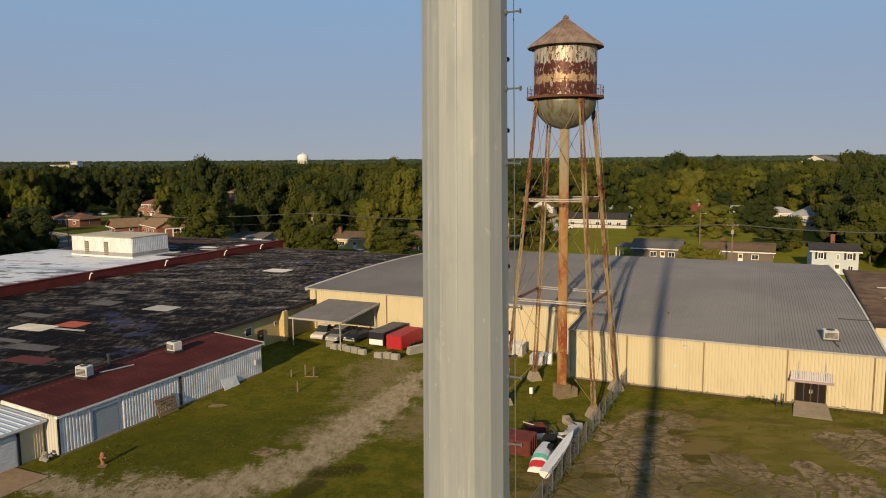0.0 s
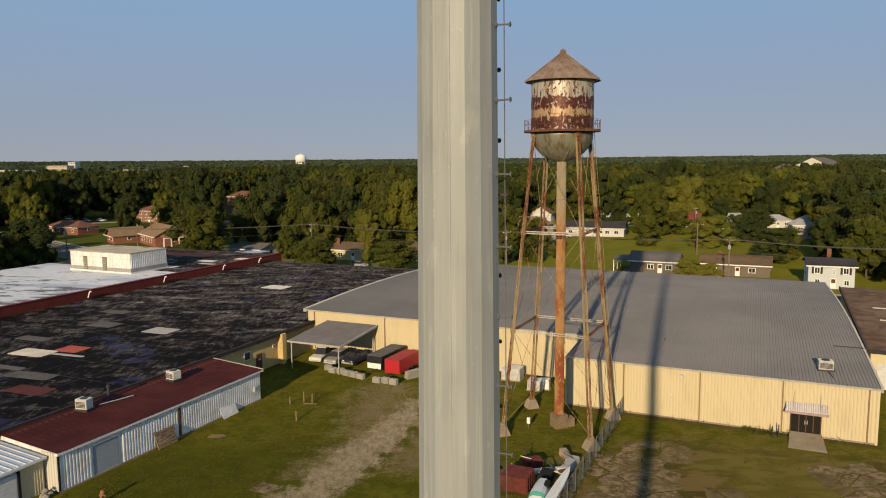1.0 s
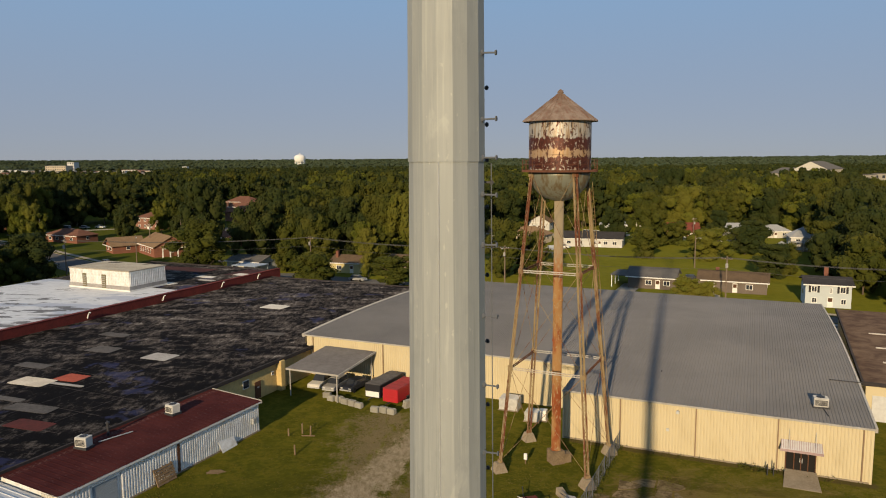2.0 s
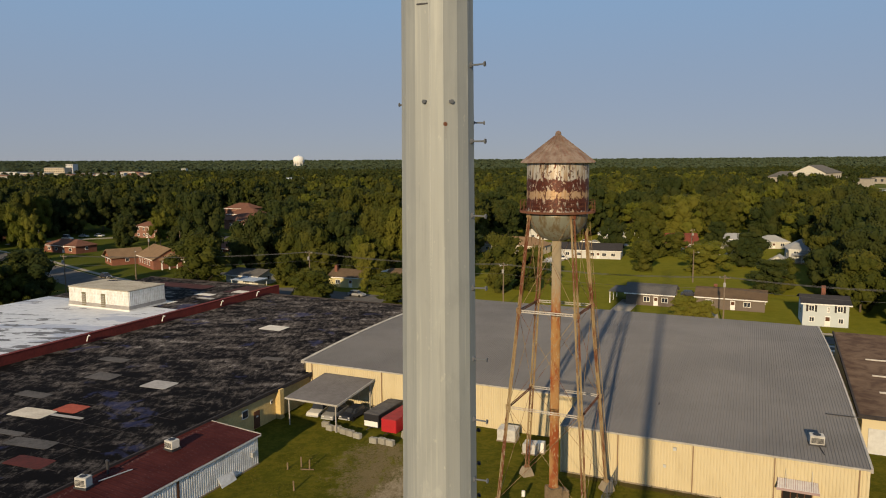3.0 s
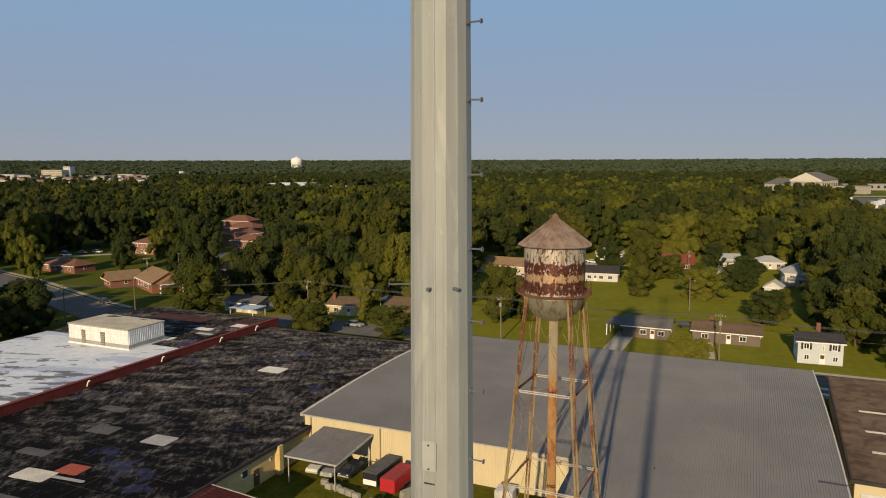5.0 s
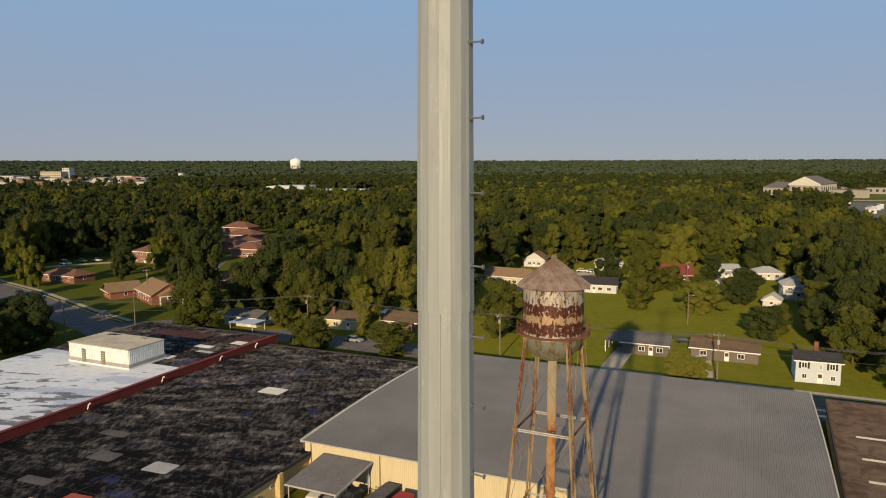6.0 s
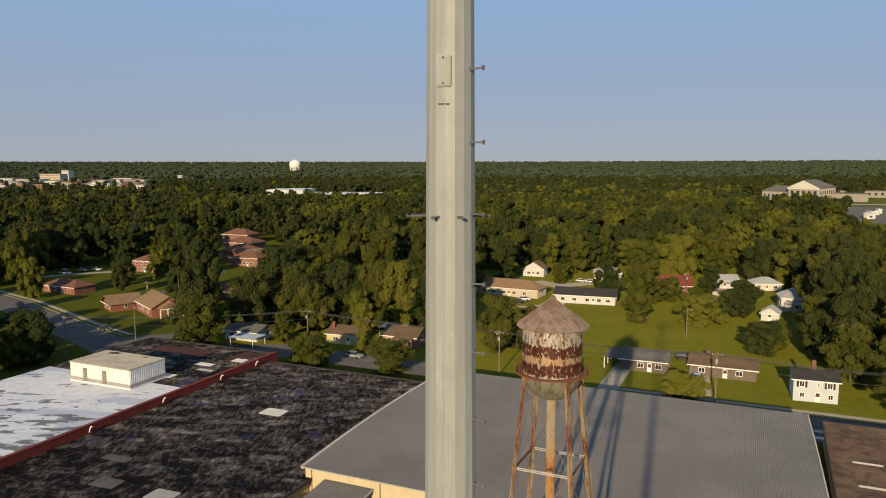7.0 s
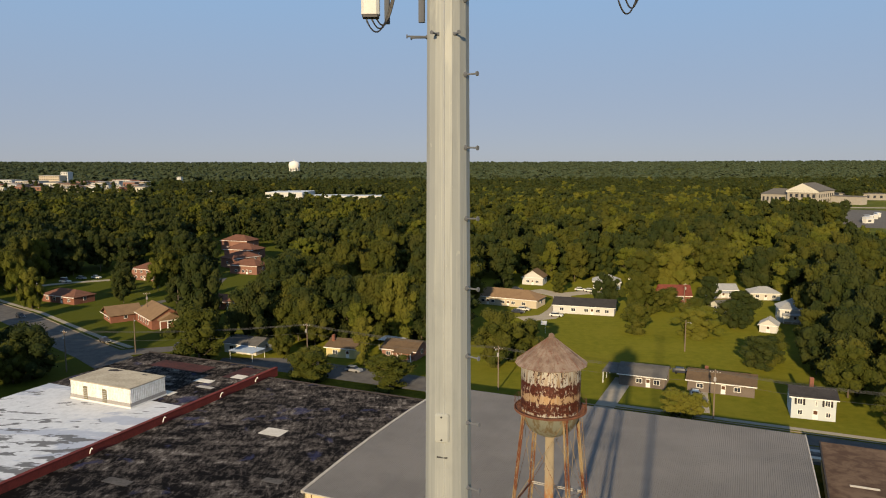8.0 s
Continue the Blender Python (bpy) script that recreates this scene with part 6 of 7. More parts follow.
def cracked_lot():
    """The old concrete lot: broken slabs with grass in the joints, cut by nearest-centre cells."""
    lot = thing("pavement", GRID, "broken concrete lot with grass growing through cracks", "pavement", kind="structure")
    rg = np.random.default_rng(21)
    pts = []
    for a in np.arange(-13.0, 22.0, 2.15):
        for b in np.arange(36.0, 71.0, 1.55):
            pts.append((a + rg.normal() * 0.85, b + rg.normal() * 0.62))
    pts = np.array(pts)

    def keep(p):
        u, v = p
        if u < -12.6:
            return False
        a = 0.5 + 0.6 * noise.noise(Vector((u * 0.16, v * 0.16, 3.0)))
        if v > 59:
            d = max(1.25 - ((u + 9.5) / 4.0) ** 2 if v < 67.5 else 0.0, 1.5 - ((u - 10.0) / 6.5) ** 2 - ((v - 64.5) / 4.5) ** 2)
        else:
            d = 1.3 - 0.3 * max(0.0, v - 55) / 4
        return a < d * 0.85 and rg.random() < 0.94

    rest = Solid()
    made = 0
    for i, p in enumerate(pts):
        if not keep(p):
            continue
        poly = [np.array(q) for q in ((p[0] - 1.7, p[1] - 1.7), (p[0] + 1.7, p[1] - 1.7), (p[0] + 1.7, p[1] + 1.7), (p[0] - 1.7, p[1] + 1.7))]
        order = np.argsort(np.hypot(*(pts - p).T))[1:14]
        for j in order:
            q = pts[j]
            nrm = (q - p) / np.linalg.norm(q - p)
            mid = np.linalg.norm(q - p) / 2 - 0.03 - 0.20 * rg.random() ** 3
            out = []
            for k in range(len(poly)):
                a, b = poly[k], poly[(k + 1) % len(poly)]
                da, db = (a - p) @ nrm - mid, (b - p) @ nrm - mid
                if da <= 0:
                    out.append(a)
                if da * db < 0:
                    out.append(a + (b - a) * da / (da - db))
            poly = out
            if len(poly) < 3:
                break
        area = 0.5 * abs(sum(a[0] * b[1] - b[0] * a[1] for a, b in zip(poly, poly[1:] + poly[:1])))
        if len(poly) < 3 or area < 0.7:
            continue
        dx, dy = rg.normal(size=2) * 0.006
        top = [(q[0], q[1], 0.028 + dx * (q[0] - p[0]) + dy * (q[1] - p[1])) for q in poly]
        inn = [(p[0] + (q[0] - p[0]) * 0.95, p[1] + (q[1] - p[1]) * 0.95, z + 0.006) for q, (_, _, z) in zip(poly, top)]
        s = Solid().stack([[(q[0], q[1], -0.05) for q in poly], top, inn])
        if made < 290:
            part("slab_piece", s, "lot", lot)
        else:
            rest.add(s.v, s.f)
        made += 1
    if rest.v:
        tagged(part("slab_pieces", rest, "lot", lot), kind="stuff")


# ---- houses ----
def house(x, y, w, d, h, rise, turn, wall, roof, label, style="gable_x", windows=(), doors=(), over=0.5, chimney=None, porch=None, category="house"):
    """A house whose front is its -y side; windows: (x, z, w, h) on the front; on the sides a pair each."""
    ho = thing("house", pose(x, y, 0, 0, 0, turn), label, category)
    part("wall", Solid().box(-w / 2, w / 2, -d / 2, d / 2, -0.3, h), wall, ho)
    X, Y = w / 2 + over, d / 2 + over
    zl = h - 0.12
    s = Solid()
    t = 0.16
    if style == "gable_x":
        s.stack([[(sx * X, -Y, zl), (sx * X, 0, h + rise), (sx * X, Y, zl), (sx * X, Y, zl - t), (sx * X, 0, h + rise - t), (sx * X, -Y, zl - t)] for sx in (-1, 1)])
        for sx in (-1, 1):
            g = Solid().stack([[(x, -d / 2, h), (x, d / 2, h), (x, 0, h + rise * 0.94)] for x in (sx * (w / 2 - 0.12), sx * w / 2)])
            part("gable_end", g, wall, ho)
    elif style == "gable_y":
        s.stack([[(-X, sy * Y, zl), (0, sy * Y, h + rise), (X, sy * Y, zl), (X, sy * Y, zl - t), (0, sy * Y, h + rise - t), (-X, sy * Y, zl - t)] for sy in (-1, 1)])
        for sy in (-1, 1):
            g = Solid().stack([[(-w / 2, y_, h), (w / 2, y_, h), (0, y_, h + rise * 0.94)] for y_ in (sy * (d / 2 - 0.12), sy * d / 2)])
            part("gable_end", g, wall, ho)
    else:
        k = max(0.0, X - Y)
        s.add([(-X, -Y, zl), (X, -Y, zl), (X, Y, zl), (-X, Y, zl), (-k, 0, h + rise), (k, 0, h + rise), (-X, -Y, zl - t), (X, -Y, zl - t), (X, Y, zl - t), (-X, Y, zl - t)],
              [(0, 1, 5, 4), (1, 2, 5), (2, 3, 4, 5), (3, 0, 4), (0, 6, 7, 1), (1, 7, 8, 2), (2, 8, 9, 3), (3, 9, 6, 0), (6, 9, 8, 7)])
    r = part("roof", s, roof, ho)
    fix_normals(r)
    part("fascia", Solid().box(-X, X, -Y - 0.04, -Y, zl - 0.22, zl + 0.02), "white_paint", ho)
    for wx, wz, ww, wh in windows:
        win = part("window", Solid().box(wx - ww / 2, wx + ww / 2, -d / 2 - 0.07, -d / 2 + 0.02, wz - wh / 2, wz + wh / 2), "white_paint", ho)
        part("pane", Solid().box(wx - ww / 2 + 0.12, wx - 0.04, -d / 2 - 0.085, -d / 2 - 0.06, wz - wh / 2 + 0.12, wz + wh / 2 - 0.12), "glass", win)
        part("pane", Solid().box(wx + 0.04, wx + ww / 2 - 0.12, -d / 2 - 0.085, -d / 2 - 0.06, wz - wh / 2 + 0.12, wz + wh / 2 - 0.12), "glass", win)
    for sx in (-1, 1):
        win = part("window", Solid().box(sx * (w / 2 + 0.025) - 0.045, sx * (w / 2 + 0.025) + 0.045, -0.6, 0.6, h * 0.4, h * 0.4 + 1.2), "white_paint", ho)
        part("pane", Solid().box(sx * (w / 2 + 0.04) - 0.045, sx * (w / 2 + 0.04) + 0.045, -0.48, 0.48, h * 0.4 + 0.12, h * 0.4 + 1.08), "glass", win)
    for dx in doors:
        dr = part("door", Solid().box(dx - 0.5, dx + 0.5, -d / 2 - 0.06, -d / 2 + 0.02, 0.1, 2.2), "white_paint", ho)
        part("door_panel", Solid().box(dx - 0.38, dx + 0.38, -d / 2 - 0.075, -d / 2 - 0.05, 1.2, 2.0), "door_brown", dr)
    if chimney:
        cx, cy, top = chimney
        part("chimney", Solid().box(cx - 0.4, cx + 0.4, cy - 0.4, cy + 0.4, h * 0.6, top), "brick", ho)
    if porch:
        px0, px1, pd, ph = porch
        part("porch_roof", Solid().hexa([(px0, -d / 2 - pd, ph - 0.15), (px1, -d / 2 - pd, ph - 0.15), (px1, -d / 2, ph + 0.1), (px0, -d / 2, ph + 0.1), (px0, -d / 2 - pd, ph), (px1, -d / 2 - pd, ph), (px1, -d / 2, ph + 0.35), (px0, -d / 2, ph + 0.35)]), roof, ho)
        n = max(2, int((px1 - px0) / 2.4) + 1)
        for i in range(n):
            xx = px0 + 0.15 + (px1 - px0 - 0.3) * i / (n - 1)
            part("porch_post", Solid().box(xx - 0.09, xx + 0.09, -d / 2 - pd + 0.1, -d / 2 - pd + 0.28, -0.1, ph - 0.1), "white_paint", ho)
        part("porch_floor", Solid().box(px0, px1, -d / 2 - pd, -d / 2 - 0.02, -0.1, 0.25), "concrete", ho)
    return ho


def build_houses():
    W = lambda xs, z=1.5, w=1.5, h=1.2: [(x, z, w, h) for x in xs]
    # behind the warehouse, along the street
    h1 = house(49.1, 172.0, 10.6, 8.5, 2.9, 1.7, TURN, "brick_dark", "sh_grey", "low brown brick house with a grey shingle roof and carport", "gable_x", W((-0.6, 3.5)), (1.5,))
    part("carport_roof", Solid().box(-9.4, -5.85, -4.6, 4.4, 2.75, 2.95), "sh_grey", h1)
    for y in (-4.3, 0, 4.1):
        part("carport_post", Solid().box(-9.2, -9.0, y - 0.08, y + 0.08, -0.1, 2.76), "white_paint", h1)
    house(65.8, 166.5, 14.5, 8.5, 2.8, 1.6, TURN, "brick_dark", "sh_brown", "low brown brick house with a brown shingle roof", "gable_x", W((-4.5, 3.6)), (0.6,), chimney=(-3.5, 0.5, 5.0))
    w2 = house(78.4, 149.6, 8.4, 8.0, 4.8, 1.1, -20, "siding_blue", "sh_dark", "plain white two-storey house with dark shutters", "gable_x", [(-2.6, 3.7, 1.1, 1.3), (2.6, 3.7, 1.1, 1.3), (-2.5, 1.4, 1.0, 1.1), (2.8, 1.3, 1.0, 1.1), (0.5, 3.5, 0.5, 1.2)], (0.4,), chimney=(0.0, 1.0, 7.6))
    for x in (-3.4, -1.8, 1.8, 3.4):
        part("shutter", Solid().box(x - 0.2, x + 0.2, -4.08, -4.0, 3.0, 4.4), "trim_dark", w2)
    # beyond the lawn
    house(24.5, 269.5, 26, 9.5, 3.2, 2.6, -27, "tan_wall", "sh_tan", "long tan house with a hipped tan roof", "hip", W((-8, -4, 0, 4, 8)), (2, -6))
    house(50.5, 254.5, 21, 9.5, 3.0, 2.0, -18, "siding_white", "sh_dark", "long white house with a black shingle roof", "gable_x", W((-7.5, -3.5, 1, 5, 8)), (3,))
    house(40, 314, 9, 8, 3.4, 3.0, -20, "siding_white", "sh_brown", "small white house with a steep gable", "gable_y", W((-2, 2)), (0,))
    house(69, 304, 11, 9, 3.2, 2.3, -12, "siding_white", "sh_pale", "white bungalow with a pale roof", "hip", W((-3, 3)), (0,), porch=(-3, 3, 2.2, 2.6))
    house(88.5, 276, 11, 9, 2.6, 3.4, -5, "brick", "sh_red", "small house with a bright red roof", "gable_x", W((-2, 2)), (0,))
    house(109, 283, 10.5, 8, 3.4, 1.8, -4, "siding_white", "sh_pale", "white house with a pale grey roof", "gable_x", W((-3, 3)), (0,), porch=(-4, 4, 2, 2.6))
    house(124, 279, 10.5, 8, 2.8, 2.0, -10, "siding", "sh_pale", "pale bungalow with a grey hipped roof", "hip", W((-3, 3)), (0,))
    house(117.2, 240, 9.5, 8.5, 4.6, 3.0, -16, "siding_white", "sh_pale", "tall white house with a porch and pale roof", "hip", W((-2.6, 2.6), 3.3), (0,), porch=(-4, 4, 2.4, 2.9))
    house(102.4, 224.5, 5.0, 5.0, 2.6, 1.8, -30, "siding_white", "sh_pale", "small white outbuilding with a gable roof", "gable_y", (), (0,), category="outbuilding")
    house(143, 330, 12, 9, 3.0, 2.0, -12, "siding_white", "sh_pale", "white bungalow among trees", "hip", W((-3, 3)), (0,))
    house(100, 255, 7, 6, 2.6, 1.5, 10, "siding", "sh_grey", "small grey-roofed shed among shrubs", "gable_x", W((-1,)), (1,), category="outbuilding")
    # left of the pole
    house(-26.5, 198.5, 8.5, 8.5, 2.9, 1.6, -18, "siding_yellow", "sh_brown", "small yellow house with a chimney", "gable_x", W((-1.5,)), (2.2,), chimney=(-3.2, -1.5, 5.6))
    house(-10.2, 196.5, 10, 8.5, 2.8, 1.9, -22, "brick_pink", "sh_brown", "pink brick house with a porch", "gable_x", W((-3,)), (0,), porch=(-1, 4.5, 2, 2.5))
    cpt = house(-54.5, 203, 11, 9, 2.8, 1.3, -24, "siding", "sh_grey", "grey-roofed house with a carport", "gable_x", W((-3, 1)), (3,))
    part("awning_roof", Solid().box(1.0, 9.0, -10.5, -4.6, 2.4, 2.55), "tarp", cpt, "flat blue-grey carport roof")
    for px in (1.3, 8.7):
        for py in (-10.2, -5):
            part("awning_post", Solid().box(px - 0.06, px + 0.06, py - 0.06, py + 0.06, -0.1, 2.4), "white_paint", cpt)
    gh = house(-93.0, 237.5, 17.0, 11, 3.3, 3.2, -52, "brick", "sh_tan", "brick house with a tan-brown gabled roof and white porch", "gable_x", W((-6, -3.4, -0.8, 1.8, 4.4), 1.7, 0.9, 1.5), ())
    part("porch_beam", Solid().box(10.4, 10.7, -3.6, 3.6, 2.7, 3.15), "white_paint", gh)
    part("porch_roof", Solid().stack([[(8.4, -4.0, 3.1), (8.4, 0, 5.2), (8.4, 4.0, 3.1)], [(11.0, -4.0, 3.1), (11.0, 0, 5.2), (11.0, 4.0, 3.1)]]), "sh_tan", gh)
    for y in (-3.5, -1.2, 1.2, 3.5):
        part("porch_post", Solid().box(10.4, 10.7, y - 0.16, y + 0.16, -0.1, 2.75), "white_paint", gh)
    part("door", Solid().box(8.45, 8.56, -0.6, 0.6, 0.1, 2.3), "door_brown", gh)
    house(-108.5, 243.5, 9, 9.5, 2.7, 2.4, -52, "brick", "sh_tan", "low brick wing with a tan gabled roof beside the street", "gable_y", W((-2, 2)), (), over=0.9)
    house(-131, 328, 15, 10, 5.2, 2.2, -24, "brick_pink", "sh_terra", "two-storey pink brick building with a terracotta roof", "hip", [(x, z, 1.2, 1.3) for x in (-5, -1.7, 1.7, 5) for z in (1.4, 4.0)], (0,))
    house(-143, 276, 18, 9, 2.9, 2.0, -26, "brick", "sh_terra", "low brick house with a terracotta roof", "hip", W((-6, -2, 6)), (2,))
    house(-75.5, 263, 14, 9, 3.0, 1.8, -20, "brick", "sh_terra", "low red brick house behind trees", "gable_x", W((-4, 3)), (0,))
    house(-92, 346, 15, 10, 4.2, 2.4, -20, "brick_pink", "sh_terra", "pink brick wing with a terracotta roof", "hip", W((-4, 0, 4)), (2,))
    house(-102, 368, 16, 11, 5.0, 2.6, 50, "brick_pink", "sh_terra", "tall pink brick building with terracotta hipped roofs", "hip", [(x, z, 1.2, 1.3) for x in (-5, 0, 5) for z in (1.4, 4.0)], (2,))
    house(-108, 398, 18, 12, 5.4, 2.8, -20, "brick_pink", "sh_terra", "pink brick building with a terracotta roof", "hip", W((-4, 0, 4)), (2,))
    house(-121, 436, 18, 12, 6.0, 3.0, -20, "brick_pink", "sh_terra", "far pink brick building with a hipped roof", "hip", W((-4, 0, 4)), (2,))
    house(-2, 372, 8, 8, 5.0, 3.0, 20, "siding_white", "sh_red", "white house with a red roof among trees", "gable_y", W((-1.5, 1.5)), (0,))
    house(-192, 327, 16, 9, 2.9, 2.0, -24, "brick", "sh_brown", "low brick house beside the far lane", "hip", W((-5, 0, 5)), (2,))
    house(-118, 190, 13, 10, 3.0, 2.2, -40, "siding", "sh_dark", "dark-roofed house in tree shade by the street", "gable_x", W((-3, 3)), (0,))
    # parked cars
    for x, y, a, mat, lab in ((-22.5, 181, 60, "car_grey", "silver car in the yard"), (-75, 205, 50, "car_dark", "dark car parked by the brick house"), (57.6, 160.5, -20, "car_white", "white car on the drive of the brown house"), (60.5, 179, 70, "car_dark", "dark car beside the house"),
                              (29, 256.5, 70, "car_white", "white car at the end of the tan house"), (26.5, 252, 70, "car_dark", "dark car at the end of the tan house"), (39.1, 246.5, 66, "car_white", "white car on the pale parking strip"), (60, 293, 70, "car_white", "white car behind the long house"), (56.5, 295.5, 70, "car_white", "white car behind the long house"), (30.7, 297, 70, "car_dark", "dark car behind the tan house"), (-163, 327, 70, "car_grey", "grey car on the lane"), (-157, 329, 70, "car_white", "white car on the lane"), (-166, 318.5, 70, "car_white", "white van on the lane"), (-145, 247, 48, "car_dark", "dark car on the wide street"), (-100, 212, 48, "car_dark", "dark car on the street")):
        car(pose(x, y, 0.05, 0, 0, a), mat, lab, 5.2 if "van" in lab else 4.5, 2.2 if "van" in lab else 1.45)


def yard_extras():
    hp = thing("basketball_hoop", pose(32.0, 222.5, 0, 0, 0, -20), "basketball backboard on a pale steel post", "basketball hoop")
    part("post", Solid().lathe([(0.07, -0.2), (0.07, 3.2)], 10), "zinc_pale", hp)
    part("backboard", Solid().soft_box(-1.3, 0.6, -0.5, -0.42, 2.7, 4.0, 0.03), "backboard", hp)
    part("bracket", Solid().bar((0, 0, 3.1), (-0.2, -0.45, 3.3), 0.08), "zinc_pale", hp)
    part("rim", Solid().tube([(-0.35 + 0.25 * math.cos(a), -0.78 + 0.25 * math.sin(a), 3.05) for a in np.linspace(0, 2 * math.pi, 13)], 0.02, 5), "patch_red", hp)
    cn = thing("canopy", pose(-14.0, 204.0, 0, 0, 0, -22), "flat pale metal canopy on thin posts", "canopy")
    part("roof", Solid().soft_box(-3.6, 3.6, -2.6, 2.6, 2.85, 3.05, 0.04), "white_roof_metal", cn)
    for a in (-3.3, 3.3):
        for b in (-2.3, 2.3):
            part("post", Solid().box(a - 0.05, a + 0.05, b - 0.05, b + 0.05, -0.1, 2.86), "zinc_pale", cn)
    di = thing("satellite_dish", pose(79.5, 305.0, 0, 0, 0, -10), "large white satellite dish on a post", "satellite dish")
    part("post", Solid().lathe([(0.1, -0.2), (0.1, 2.2)], 10), "zinc", di)
    bowl = part("bowl", Solid().lathe([(0.05, 0.0), (0.7, 0.12), (1.2, 0.34), (1.5, 0.6), (1.52, 0.58), (1.2, 0.28), (0.7, 0.06), (0.05, -0.06)], 20, cap=False), "white_paint", di)
    bowl.matrix_basis = pose(0, 0, 2.4, 62, 0, 20)


# ---- brown-roofed building, far buildings ----
def far_block(name, x, y, w, d, h, turn, wall, roof, label, rows=1, cols=6):
    b = thing(name, pose(x, y, 0, 0, 0, turn), label, "building")
    part("wall", Solid().box(-w / 2, w / 2, -d / 2, d / 2, -1, h), wall, b)
    part("roof", Solid().box(-w / 2 - 0.3, w / 2 + 0.3, -d / 2 - 0.3, d / 2 + 0.3, h, h + 0.5), roof, b)
    for r in range(rows):
        for c in range(cols):
            x0 = -w / 2 + (c + 0.3) * w / cols
            z0 = h * (r + 0.35) / rows
            part("window", Solid().box(x0, x0 + min(3.0, 0.4 * w / cols), -d / 2 - 0.12, -d / 2 + 0.05, z0, z0 + 0.4 * h / rows), "glass", b)
    return b


def build_neighbours():
    nb = thing("workshop", GRID, "cream workshop with a brown gravel roof", "workshop")
    part("wall", Solid().box(11.2, 46, 94.2, 139, -0.2, 4.3), "cream", nb)
    part("roof", Solid().box(10.9, 46.3, 94.0, 139.2, 4.3, 4.5), "brown_roof", nb, "brown gravel roof")
    part("roof_edge", Solid().box(10.8, 46.4, 93.85, 94.05, 4.15, 4.6), "trim_dark", nb)
    part("roof_edge", Solid().box(10.7, 10.95, 94, 139.2, 4.2, 4.62), "trim_dark", nb)
    for u in (11.9, 16.5, 21):
        part("door", Solid().box(u, u + 3.2, 94.08, 94.2, 0, 3.0), "door_white", nb)
    for v, w in ((112, 5), (121, 4), (104, 3)):
        part("roof_patch", Solid().box(14, 14 + w, v, v + 0.7, 4.5, 4.54), "patch_tan", nb)
    for u, v, w, d, h, mat in ((10.2, 141.5, 5.0, 1.2, 0.6, "patch_white"), (12, 145.3, 6, 1.3, 0.5, "patch_grey"), (17.5, 143.5, 3, 1.5, 1.2, "steel_dark"), (22, 142.8, 5, 1.3, 0.8, "trim_dark"), (14.5, 147, 3, 1.2, 0.9, "steel_dark"), (26, 146, 4, 1.5, 1.0, "trim_dark")):
        st = thing("material_stack", on_grid(u, v, 0), "stacked building material behind the workshop", "stack", "stacks behind the workshop")
        for i in range(3):
            part("board", Solid().box(-w / 2 + 0.1 * i, w / 2 - 0.06 * i, -d / 2, d / 2, i * h / 3, (i + 1) * h / 3 - 0.02), mat, st)
    solo("yard_surface", Solid().box(9, 45, 139.5, 148.6, -0.05, 0.05), "asphalt", GRID, "dark yard surface behind the workshop", "yard", kind="structure")
    # distant landmarks
    far_block("town_building", -790, 1500, 46, 24, 20, -10, "tan_wall", "sh_pale", "distant tan town building with many windows", 4, 9)
    far_block("town_building", -768, 1512, 16, 16, 27, -10, "siding_white", "sh_pale", "distant white tower block", 5, 3)
    far_block("town_building", -880, 1480, 60, 30, 12, -8, "siding_white", "sh_pale", "distant long white building", 2, 10)
    far_block("town_building", -800, 1440, 50, 30, 11, -8, "siding", "sh_pale", "distant pale low building", 2, 9)
    far_block("town_building", -712, 1490, 50, 26, 9, -8, "brick", "sh_terra", "distant row with red roofs", 1, 10)
    far_block("town_building", -655, 1520, 40, 22, 11, -8, "siding_white", "sh_terra", "distant white building with red roof", 2, 8)
    far_block("town_building", -533, 1500, 9, 9, 17, -8, "siding_white", "sh_pale", "distant narrow white building", 4, 2)
    rg = np.random.default_rng(64)
    for k in range(96):
        y = rg.uniform(1180, 1500)
        x = -y * rg.uniform(0.40, 0.62)
        wall, roof = [("siding", "sh_grey"), ("siding_white", "sh_pale"), ("brick_pink", "sh_pale"), ("stone_wall", "sh_terra"), ("tan_wall", "sh_pale"), ("brick", "sh_grey")][k % 6]
        far_block("town_building", x, y, rg.uniform(10, 30), 14, rg.uniform(5, 11), -10, wall, roof, "low distant town building with flat roof", 1, 4)
    far_block("depot", -206, 1000, 50, 60, 9, -6, "siding_white", "white_roof_metal", "long white depot among far trees", 1, 3)
    far_block("depot", -150, 985, 56, 50, 4.5, -6, "siding_white", "white_roof_metal", "long low white depot among far trees", 1, 4)
    far_block("depot", -95, 950, 36, 30, 6, -6, "siding", "white_roof_metal", "low white depot among far trees", 1, 3)
    far_block("depot", -330, 1050, 56, 20, 8, -6, "siding", "sh_pale", "pale low depot among far trees", 1, 8)
    # large pale hall: a gabled front block with its portico, a hipped wing and a low rear wing
    hall = thing("hall", pose(424, 832, 0, 0, 0, -45), "large pale stone hall with a gabled portico", "hall")
    part("wall", Solid().box(-34, 0, 0, 55, -1, 16), "stone_wall", hall)
    part("roof", Solid().add([(-35.5, -1.2, 16), (1.5, -1.2, 16), (1.5, 56.5, 16), (-35.5, 56.5, 16), (-17, -1.2, 25), (-17, 40, 25)], [(0, 1, 4), (1, 2, 5, 4), (2, 3, 5), (3, 0, 4, 5), (0, 3, 2, 1)]), "sh_grey", hall)
